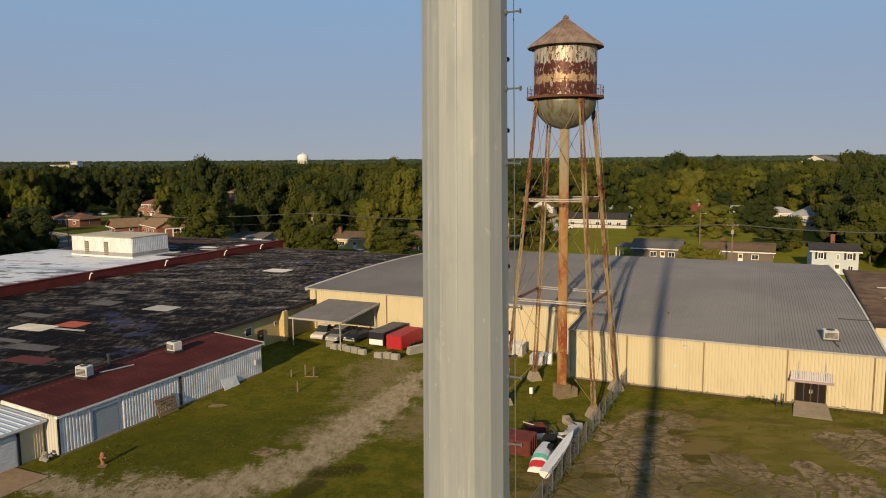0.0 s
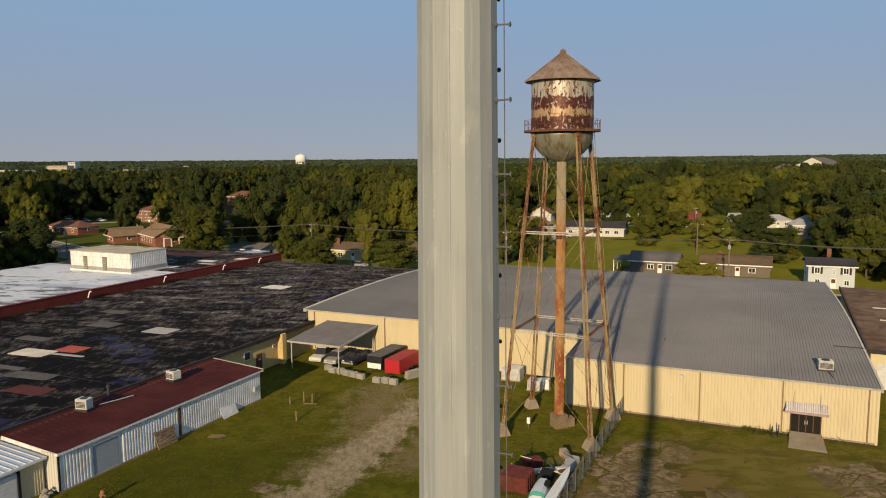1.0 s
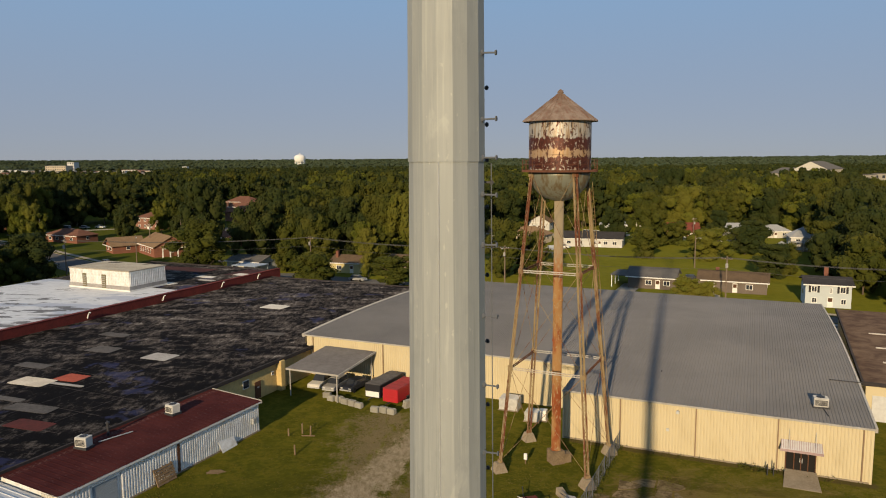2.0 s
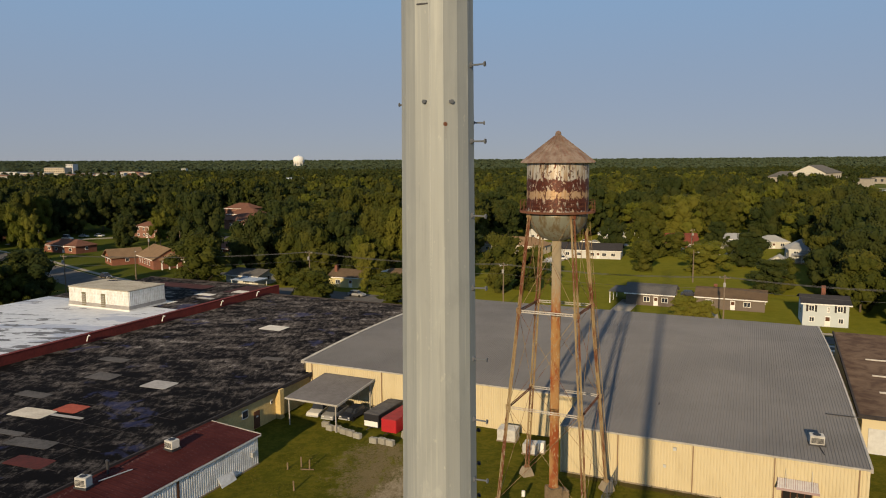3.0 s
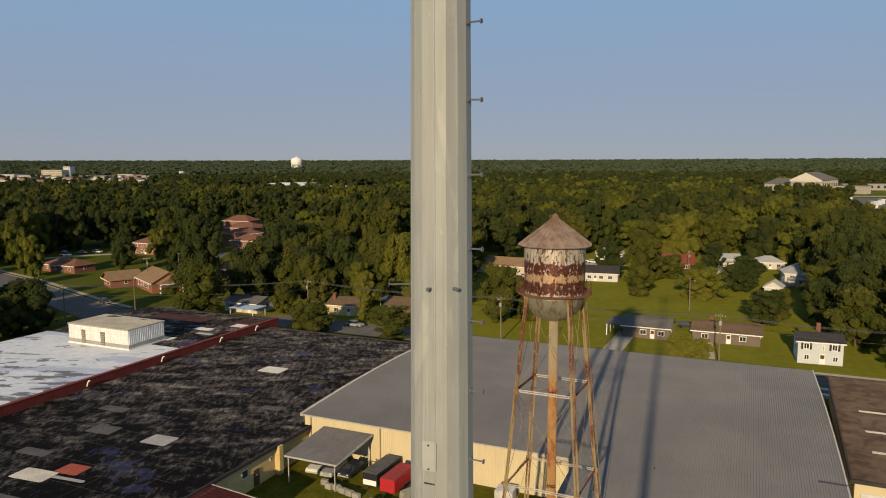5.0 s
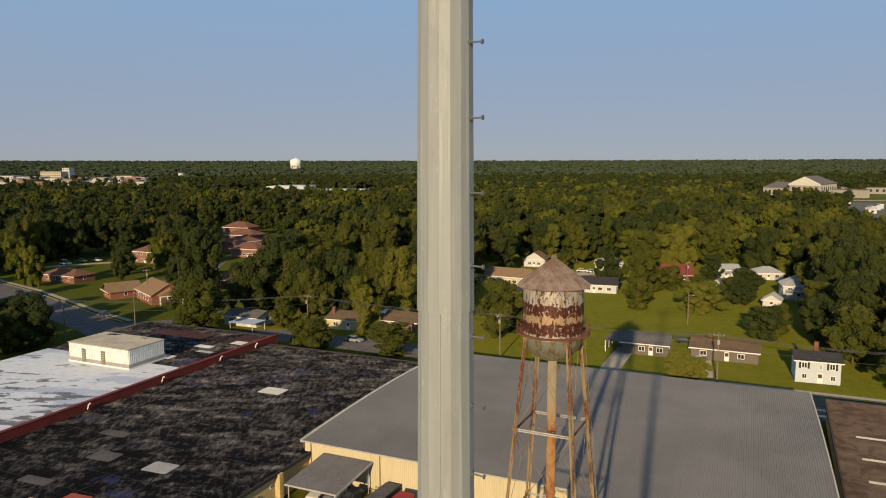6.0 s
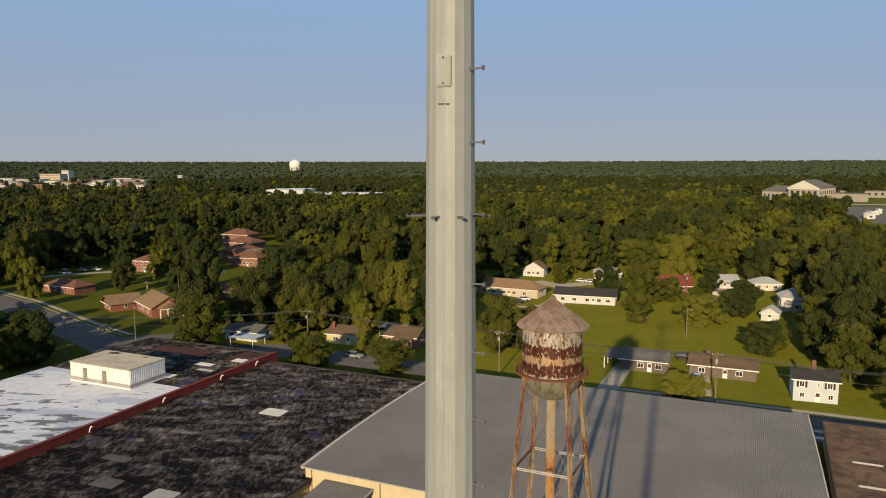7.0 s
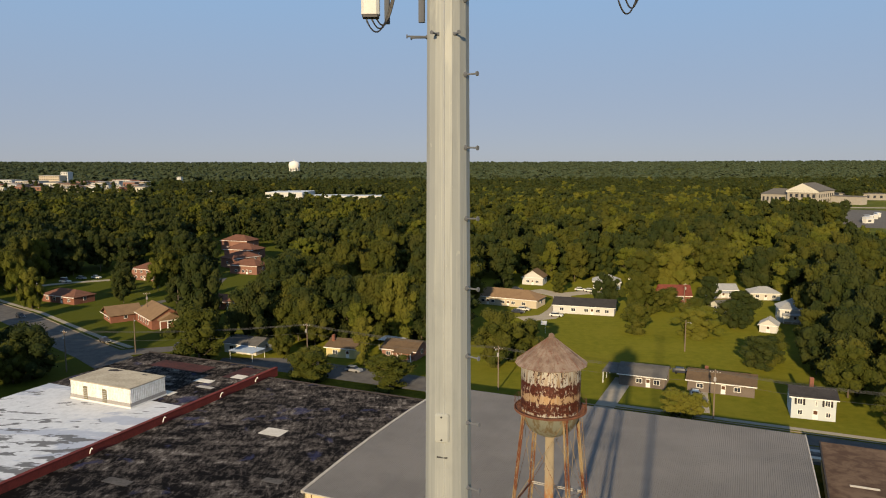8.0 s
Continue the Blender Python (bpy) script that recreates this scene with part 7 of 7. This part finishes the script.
    part("pediment", Solid().stack([[(-34.5, y, 16.2), (0.5, y, 16.2), (-17, y, 24.5)] for y in (-1.6, -1.3)]), "siding", hall)
    part("entablature", Solid().box(-34.5, 0.5, -1.6, -0.05, 14.2, 16.1), "siding", hall)
    for i in range(6):
        part("column", Solid().lathe([(0.9, -1), (0.75, 14.2)], 10, -32.5 + i * 6.2, -1.0), "stone_wall", hall)
    for i in range(5):
        for z in (2.5, 8.5):
            part("window", Solid().box(-30.8 + i * 6.2, -28.0 + i * 6.2, -0.15, 0.1, z, z + 4), "glass", hall)
    for i in range(7):
        for z in (2.5, 8.5):
            part("window", Solid().box(-0.1, 0.15, 4 + i * 7.2, 6.6 + i * 7.2, z, z + 4), "glass", hall)
    part("wing_wall", Solid().box(-66, -34.05, 6, 36, -1, 11), "stone_wall", hall)
    part("wing_roof", Solid().add([(-67, 5, 11), (-34.1, 5, 11), (-34.1, 37, 11), (-67, 37, 11), (-57, 21, 17.5), (-42, 21, 17.5)], [(0, 1, 5, 4), (1, 2, 5), (2, 3, 4, 5), (3, 0, 4), (0, 3, 2, 1)]), "sh_grey", hall)
    for i in range(6):
        part("window", Solid().box(-64 + i * 4.8, -61.8 + i * 4.8, 5.85, 6.1, 3, 8), "glass", hall)
    part("rear_wing", Solid().box(0.05, 34, 42, 60, -1, 9), "stone_wall", hall)
    part("rear_roof", Solid().box(0.1, 34.6, 41.4, 60.6, 9, 9.6), "sh_grey", hall)
    far_block("hall", 540, 950, 60, 30, 8, -15, "stone_wall", "sh_grey", "pale wing of distant institution", 1, 8)
    far_block("shop", 240, 562, 26, 16, 6, -15, "siding_white", "white_roof_metal", "long white shop roof among trees", 1, 6)
    far_block("shop", 398, 748, 24, 14, 6, -15, "siding_white", "white_roof_metal", "white shop roof beside a parking area", 1, 6)
    far_block("shop", 185, 395, 16, 10, 4, -15, "siding_white", "sh_pale", "white house roof among trees", 1, 4)
    solo("parking_lot", Solid().box(-60, 90, -110, 110, -0.2, 0.06), "asphalt", pose(420, 640, 0, 0, 0, -30), "grey parking area beyond the woods", "parking", kind="structure")
    solo("road", Solid().box(-150, 150, -8, 8, -0.2, 0.05), "drive", pose(470, 790, 0, 0, 0, -14), "far pale road before the stone hall", "road", kind="structure")
    for k, (x, y) in enumerate(((352, 606), (360, 622), (370, 600), (384, 650), (396, 668), (372, 640))):
        far_block("box_truck", x, y, 9, 3.2, 3.6, 20 + 13 * k, "siding_white", "white_roof_metal", "white box truck on the far parking area", 1, 1)
    # far modern water tower
    wt = thing("far_water_tower", pose(-456, 2277, -8), "distant white water tower with a domed ribbed tank", "water tower")
    part("tank", Solid().lathe([(6, 27), (14, 31), (17, 37), (17, 45), (15, 49), (8, 52.5), (2, 54)], 24), "white_paint", wt, "", True)
    part("column", Solid().lathe([(7, -1), (6, 28)], 20), "white_paint", wt)
    for i in range(10):
        a = 2 * math.pi * i / 10
        part("leg", Solid().tube([(15 * math.cos(a), 15 * math.sin(a), -1), (15 * math.cos(a), 15 * math.sin(a), 34)], 1.0, 8), "white_paint", wt)
    part("vent", Solid().lathe([(1.2, 53), (1.2, 57)], 8), "white_paint", wt)


# ---- utility poles and wires ----
def utility_pole(x, y, h, turn, arm=True, lamp=False):
    up = thing("utility_pole", pose(x, y, 0, 0, 0, turn), "brown wooden utility pole with crossarm and wires", "utility pole", "utility poles")
    part("pole", Solid().lathe([(0.17, -0.3), (0.11, h)], 10), "pole_wood", up)
    if arm:
        part("crossarm", Solid().box(-1.1, 1.1, -0.16, -0.06, h - 0.7, h - 0.55), "pole_wood", up)
        for xx in (-0.95, -0.35, 0.35, 0.95):
            part("insulator", Solid().lathe([(0.05, h - 0.55), (0.07, h - 0.42), (0.02, h - 0.36)], 8, xx, -0.11), "white_paint", up)
        part("transformer", Solid().lathe([(0.24, h - 2.4), (0.26, h - 2.3), (0.26, h - 1.6), (0.12, h - 1.5)], 12, 0.02, -0.42), "patch_grey", up)
    if lamp:
        part("lamp_arm", Solid().tube([(0, 0, h - 0.9), (0, -1.0, h - 0.5), (0, -1.6, h - 0.5)], 0.035, 6), "zinc", up)
        part("lamp_head", Solid().soft_box(-0.14, 0.14, -2.0, -1.5, h - 0.58, h - 0.42, 0.03), "zinc", up)
    return up


def build_utilities():
    line = [(-96, 181.5, 11), (-36.0, 190.6, 10.5), (13.2, 166, 10.6), (56.6, 146.5, 10.6), (96, 128, 10.6)]
    for i, (x, y, h) in enumerate(line):
        utility_pole(x, y, h, -24, True, i in (2,))
    for (x0, y0, h0), (x1, y1, h1) in zip(line, line[1:]):
        a = thing("power_lines", pose(0, 0, 0), "thin dark overhead wires sagging between poles", "wires", "overhead wires")
        for o in (-0.95, -0.35, 0.35, 0.95, 0.0):
            pts = []
            drop = 0.36 if o else 2.6
            for t in np.linspace(0, 1, 15):
                c, s_ = math.cos(radians(TURN)), math.sin(radians(TURN))
                pts.append((x0 + (x1 - x0) * t - o * s_ * 0.4, y0 + (y1 - y0) * t + o * c, h0 + (h1 - h0) * t - drop - 0.9 * 4 * t * (1 - t)))
            part("wire", Solid().tube(pts, 0.022, 4), "wire_dark", a)
    for x, y, h, lamp in ((68.2, 200.4, 9, True), (-98.4, 240, 10, False), (-73, 229, 9.5, False), (-147, 262, 10, True), (-120, 300, 10, False), (-96, 262, 9, True), (-62, 300, 9, False), (-86, 200, 10, True), (88, 262, 9, False)):
        utility_pole(x, y, h, 30, not lamp, lamp)


# ---- trees ----
def blossom(rg, spread, height, base, clumps, leaves, size, core=True):
    """A crown as arrays: sprays of leaves on the skin of many uneven clumps."""
    cs = []
    for i in range(clumps):
        a = rg.uniform(0, 2 * math.pi)
        t = rg.random() ** 0.72
        prof = math.sin(math.pi * min(0.97, 0.20 + 0.66 * t)) ** 0.7
        rr = spread * prof * rg.uniform(0.20, 0.98)
        cs.append((rr * math.cos(a), rr * math.sin(a), base + (height - base) * (0.04 + 0.88 * t), spread * rg.uniform(0.19, 0.40)))
    for t in (0.3, 0.5, 0.68):
        cs.append((0, 0, base + (height - base) * t, spread * 0.42))
    cs = np.array(cs)
    w = cs[:, 3] ** 2
    pick = rg.choice(len(cs), leaves, p=w / w.sum())
    d = rg.normal(size=(leaves, 3))
    d /= np.linalg.norm(d, axis=1)[:, None]
    d[:, 2] = np.abs(d[:, 2]) * 0.9 - 0.25 * (rg.random(leaves) < 0.35)
    r = cs[pick, 3] * rg.uniform(0.74, 1.14, leaves)
    pos = cs[pick, :3] + d * r[:, None] * np.array((1, 1, 0.85))
    nrm = d + rg.normal(size=(leaves, 3)) * 0.36
    nrm /= np.linalg.norm(nrm, axis=1)[:, None]
    a = np.cross(nrm, rg.normal(size=(leaves, 3)))
    a /= np.linalg.norm(a, axis=1)[:, None]
    b = np.cross(nrm, a)
    sz = size * rg.uniform(0.55, 1.35, leaves)[:, None]
    j = rg.uniform(0.6, 1.25, (leaves, 4))[:, :, None]
    quad = np.stack([pos - a * sz * j[:, 0], pos - b * sz * 0.75 * j[:, 1], pos + a * sz * j[:, 2] + nrm * sz * 0.2, pos + b * sz * 0.75 * j[:, 3]], 1)
    verts = quad.reshape(-1, 3)
    faces = np.arange(leaves * 4).reshape(-1, 4)
    tris = []
    if core:
        g = (1 + 5 ** 0.5) / 2
        ico = np.array([(-1, g, 0), (1, g, 0), (-1, -g, 0), (1, -g, 0), (0, -1, g), (0, 1, g), (0, -1, -g), (0, 1, -g), (g, 0, -1), (g, 0, 1), (-g, 0, -1), (-g, 0, 1)]) / math.hypot(1, g)
        icf = np.array([(0, 11, 5), (0, 5, 1), (0, 1, 7), (0, 7, 10), (0, 10, 11), (1, 5, 9), (5, 11, 4), (11, 10, 2), (10, 7, 6), (7, 1, 8), (3, 9, 4), (3, 4, 2), (3, 2, 6), (3, 6, 8), (3, 8, 9), (4, 9, 5), (2, 4, 11), (6, 2, 10), (8, 6, 7), (9, 8, 1)])
        for c in cs:
            k = len(verts)
            verts = np.vstack([verts, c[:3] + ico * c[3] * rg.uniform(0.58, 0.86, (12, 1))])
            tris.append(icf + k)
    return verts, faces, (np.vstack(tris) if tris else np.zeros((0, 3), int))


def arrays_mesh(name, verts, quads, tris, material):
    me = bpy.data.meshes.new(name)
    nq, nt = len(quads), len(tris)
    me.vertices.add(len(verts))
    me.vertices.foreach_set("co", verts.astype(np.float32).ravel())
    me.loops.add(nq * 4 + nt * 3)
    me.loops.foreach_set("vertex_index", np.concatenate([quads.ravel(), tris.ravel()]).astype(np.int32))
    me.polygons.add(nq + nt)
    me.polygons.foreach_set("loop_start", np.concatenate([np.arange(nq) * 4, nq * 4 + np.arange(nt) * 3]).astype(np.int32))
    me.update(calc_edges=True)
    me.validate()
    me.materials.append(M[material])
    return me


def trunk_solid(rg, height, base, spread):
    s = Solid()
    lean = rg.normal(size=2) * 0.03 * height
    top = Vector((lean[0], lean[1], height * 0.72))
    r = 0.017 * height
    s.tube([(0, 0, -0.3), (lean[0] * 0.2, lean[1] * 0.2, base * 0.6), (lean[0] * 0.6, lean[1] * 0.6, height * 0.45), top], r, 7, r * 0.25)
    for i in range(7):
        a = rg.uniform(0, 2 * math.pi)
        z = base * 0.8 + (height * 0.6 - base * 0.8) * i / 7
        q = Vector((math.cos(a) * spread * 0.6, math.sin(a) * spread * 0.6, z + spread * 0.5))
        s.tube([(lean[0] * z / height, lean[1] * z / height, z), (q.x * 0.5, q.y * 0.5, z + spread * 0.18), q], r * 0.42, 5, r * 0.1)
    return s


def near_trees():
    rg = np.random.default_rng(31)
    kinds = []
    for i in range(9):
        h = 1.0
        v, q, t = blossom(rg, 0.36 + 0.05 * (i % 3), 1.0, 0.05 + 0.04 * (i % 2), 46 + 5 * (i % 4), 5400, 0.0190)
        kinds.append((v, q, t, rg))
    meshes = []
    for i, (v, q, t, _) in enumerate(kinds):
        for mat in ("leaf", "leaf_dark", "leaf_light"):
            meshes.append((i, mat, arrays_mesh("crown", v, q, t, mat)))
    trunks = [trunk_solid(rg, 1.0, 0.14, 0.38).mesh("trunk") for _ in range(4)]
    table = {(i, mat): me for i, mat, me in meshes}

    def plant(x, y, h, wide, kind, mat, lab):
        t = thing("tree", pose(x, y, 0, 0, 0, rg.uniform(0, 360)), lab, "tree", "trees")
        cr = part("crown", table[(kind % 9, mat)], None, t)
        cr.matrix_basis = Matrix.Translation((0, 0, -h * (0.13 if h < 12.5 else 0.06))) @ Matrix.Diagonal((wide / 0.8, wide / 0.8, h * (1.12 if h < 12.5 else 1.05), 1))
        tk = part("trunk", trunks[kind % 4], "bark", t)
        tk.matrix_basis = Matrix.Diagonal((wide / 0.8, wide / 0.8, h, 1))

    L = {"leaf": "leafy green broad tree beside the houses", "leaf_dark": "dense dark green leafy tree", "leaf_light": "light yellow-green leafy tree"}
    fixed = [
             (-12.3, 167, 8.3, 13, "leaf"), (-120, 271.5, 13, 8.5, "leaf_dark"), (-149, 261.5, 15, 8, "leaf_light"), (-84, 249, 19, 9, "leaf_dark"), (14.5, 184, 15, 12, "leaf"), (22, 190, 11, 9, "leaf"), (100, 193, 14, 10, "leaf"), (94, 178, 13, 9, "leaf_dark"),
             (86, 188, 8.5, 8, "leaf"), (49, 147.5, 6.2, 8, "leaf_light"), (52.5, 146.5, 5.2, 5, "leaf_light"), (-102, 176, 13, 12, "leaf_dark"), (-120, 172, 14, 12, "leaf_dark"), (-64.5, 189, 15.0, 14.5, "leaf"), (-76, 226, 24.5, 12, "leaf_dark"),
             # some crowns round (-30, 216) use the dark leaf for shade between them
             (-81, 231, 14, 8, "leaf_dark"), (-180, 322, 20, 10, "leaf_light"), (-118, 318, 17, 11, "leaf"), (-24, 206, 13, 8, "leaf_light"), (-40, 212, 17, 13, "leaf_dark"), (-30, 216, 19, 13, "leaf_dark"), (-18, 214, 20, 13, "leaf"), (-6, 212, 17, 12, "leaf_dark"),
             (2, 204, 14, 11, "leaf_dark"), (-50, 222, 18, 14, "leaf_dark"), (92, 160, 14, 12, "leaf"), (100, 150, 16, 13, "leaf"), (97, 170, 18, 14, "leaf_dark"), (108, 163, 19, 14, "leaf"), (104, 180, 18, 13, "leaf_dark"), (114, 188, 21, 15, "leaf_dark"),
             (122, 176, 20, 15, "leaf"), (112, 204, 22, 14, "leaf_dark"), (122, 214, 24, 15, "leaf_dark"), (132, 200, 21, 16, "leaf"), (126, 232, 24, 14, "leaf_dark"), (90, 140, 9, 8, "leaf"), (97, 137, 10, 9, "leaf"), (134, 246, 25, 15, "leaf_dark"),
             (140, 222, 23, 16, "leaf"), (72, 250, 9, 8, "leaf"), (80, 256, 8, 9, "leaf"), (97, 262, 12, 9, "leaf_dark"), (86, 246, 7, 8, "leaf"), (60, 262, 13, 9, "leaf_dark"), (100, 240, 10, 13, "leaf_dark"), (82, 296, 17, 13, "leaf"),
             (96, 300, 19, 15, "leaf_light"), (112, 302, 18, 13, "leaf"), (58, 318, 17, 13, "leaf"), (104, 345, 25.5, 15, "leaf_dark"), (112, 352, 25, 14, "leaf"), (136, 380, 25.5, 16, "leaf_dark"), (-22, 330, 24.5, 15, "leaf"), (25, 296, 18, 13, "leaf_dark"),
             (10, 290, 19, 14, "leaf"), (130, 296, 18, 13, "leaf_dark"), (47, 292, 8, 7, "leaf"), (-172, 262, 14, 12, "leaf"), (-190, 262, 16, 12, "leaf_dark"), (-150, 214, 15, 12, "leaf"), (-44, 197, 9, 7, "leaf"), (-86, 252, 12, 8, "leaf_dark"),
             (-49, 234, 17, 12, "leaf_dark"), (-54, 244, 21, 14, "leaf_dark"), (-60, 290, 18, 13, "leaf_dark"), (-128, 290, 13, 10, "leaf_dark"), (-178, 296, 17, 12, "leaf"), (-120, 340, 19, 13, "leaf_dark"), (-150, 345, 18, 13, "leaf_dark"), (-172, 338, 19, 13, "leaf_dark"),
             # the next three stand unseen, added to throw shade on the left lawn
             (-108, 150, 14, 12, "leaf_dark"), (-100, 147, 13, 11, "leaf_dark"), (-119, 160, 14, 12, "leaf_dark"), (-186, 276, 12, 11, "leaf_dark"), (-108, 312, 13, 10, "leaf_dark"), (-99, 268, 10, 8, "leaf_dark"), (-122, 184, 12, 11, "leaf_dark"), (-132, 196, 13, 12, "leaf"),
             (-104, 172, 11, 9, "leaf"), (-117, 192, 10, 12, "leaf_dark"), (-20.5, 187, 13, 7, "leaf_light"), (-116, 295, 14, 8, "leaf_light"), (-32, 172.5, 8.5, 10.5, "leaf"), (60, 222, 9.5, 10, "leaf"), (66, 244, 16, 10, "leaf"), (77.5, 217, 9.2, 12, "leaf_light"), (82, 182.5, 9.2, 11.5, "leaf_dark"),
             (93, 228, 9.5, 10, "leaf_dark"), (-172, 292, 17, 8, "leaf_light"), (-150, 352, 19, 13, "leaf_dark"), (-165, 350, 20, 13, "leaf_dark"), (-180, 348, 20, 13, "leaf_dark"), (-134, 350, 19, 12, "leaf_dark"), (-112, 345, 18, 12, "leaf_dark")]
    for k, (x, y, h, w, mat) in enumerate(fixed):
        plant(x, y, h * 1.02, w, k, mat, L[mat])
    rects = [(-90, 245, -64, 345), (-185, 190, -66, 300), (-170, 255, -78, 345), (-86, 212, -57, 276), (-66, 190, -58, 215), (5, 200, 30, 262), (20, 196, 118, 262), (12, 255, 135, 318)]
    k = 0
    while k < 95:
        x, y = rg.uniform(-200, 175), rg.uniform(205, 330)
        if any(a < x < c and b < y < d for a, b, c, d in rects) or abs(x) > y * 0.75 + 40:
            continue
        mat = rg.choice(["leaf", "leaf_dark", "leaf_dark", "leaf", "leaf_light"], p=[0.3, 0.25, 0.2, 0.2, 0.05])
        if x < -60 and mat != "leaf_dark" and rg.random() < 0.6:
            mat = "leaf_dark"
        plant(x, y, rg.uniform(14, 22), rg.uniform(10, 15), k + 3, mat, L[mat])
        k += 1


def far_woods():
    rg = np.random.default_rng(77)

    def belt(name, kinds, spots, material, label):
        V, Q, T = [], [], []
        k = 0
        for x, y, z, h, w, i in spots:
            v, q, t = kinds[i]
            a = rg.uniform(0, 6.28)
            c, s = math.cos(a), math.sin(a)
            vv = v * np.array((w, w, h))
            vv = np.stack([vv[:, 0] * c - vv[:, 1] * s + x, vv[:, 0] * s + vv[:, 1] * c + y, vv[:, 2] + z], 1)
            V.append(vv)
            Q.append(q + k)
            T.append(t + k)
            k += len(v)
        me = arrays_mesh(name, np.vstack(V), np.vstack(Q), np.vstack(T), material)
        ob = new(name, me)
        tagged(ob, label, "trees", kind="stuff")

    def height(x, y):
        d = math.hypot(x, y)
        return 0.0 if d < 1200 else 16.0 * ((d - 1200) / 3800) ** 1.5

    clear = [(-14, 342, 8, 380), (-175, 300, -100, 352), (-950, 1380, -380, 1520), (300, 640, 640, 850), (-290, 800, -60, 1010), (-118, 300, -76, 345), (170, 385, 200, 402), (255, 385, 470, 545), (330, 770, 620, 930), (-260, 930, -60, 1000), (-400, 1020, -330, 1062), (-124, 285, -72, 385), (-142, 370, -90, 452), (222, 440, 262, 572), (375, 640, 420, 760)]

    def scatter(n, y0, y1, hmin, hmax, wide, kinds, power=1.0):
        out = {"leaf": [], "leaf_dark": [], "leaf_light": []}
        k = 0
        while k < n:
            y = y0 + (y1 - y0) * rg.random() ** power
            x = rg.uniform(-1, 1) * (y * 0.70 + 40)
            if any(a < x < c and b < y < d for a, b, c, d in clear):
                continue
            if (900 < y < 1500 and -0.68 < x / y < -0.38 and rg.random() < (0.90 if y > 1040 else 0.6)) or (400 < y < 770 and x / y > 0.548):
                continue
            gap = noise.noise(Vector((x * 0.012, y * 0.012, 1.7)))
            if gap > 0.42 and rg.random() < 0.8:
                continue
            kind = noise.noise(Vector((x * 0.02, y * 0.02, 9.0))) + rg.normal() * 0.25
            mat = "leaf_dark" if kind < (0.16 if x < -0.12 * y else -0.02) + max(0.0, (y - 700) / 900) else ("leaf_light" if kind > 0.42 else "leaf")
            out[mat].append((x, y, height(x, y), rg.uniform(hmin, hmax), wide * rg.uniform(0.7, 1.25) / 0.8, int(rg.integers(kinds))))
            k += 1
        return out

    mid = [blossom(rg, 0.40, 1.0, 0.12, 16, 520, 0.046) for _ in range(8)]
    far = [blossom(rg, 0.42, 1.0, 0.10, 6, 80, 0.11) for _ in range(6)]
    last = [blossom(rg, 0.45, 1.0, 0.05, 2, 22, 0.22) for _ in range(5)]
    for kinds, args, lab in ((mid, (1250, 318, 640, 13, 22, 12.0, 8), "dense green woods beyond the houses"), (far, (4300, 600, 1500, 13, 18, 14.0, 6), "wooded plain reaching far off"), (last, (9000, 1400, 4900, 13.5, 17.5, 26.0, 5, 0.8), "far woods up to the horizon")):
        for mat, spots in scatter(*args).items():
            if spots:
                # horizon trees take the blue-green leaf with haze mixed into it
                belt("woods", kinds, spots, "leaf_hazed" if kinds is last and mat != "leaf_light" else mat, lab)


build_ground()
build_roads()
build_pole()
build_water_tower()
build_warehouse()
build_factory()
build_shed()
build_carport()
build_fence()
yard_growth()
build_boats()
build_houses()
yard_extras()
build_neighbours()
build_utilities()
near_trees()
far_woods()
cracked_lot()
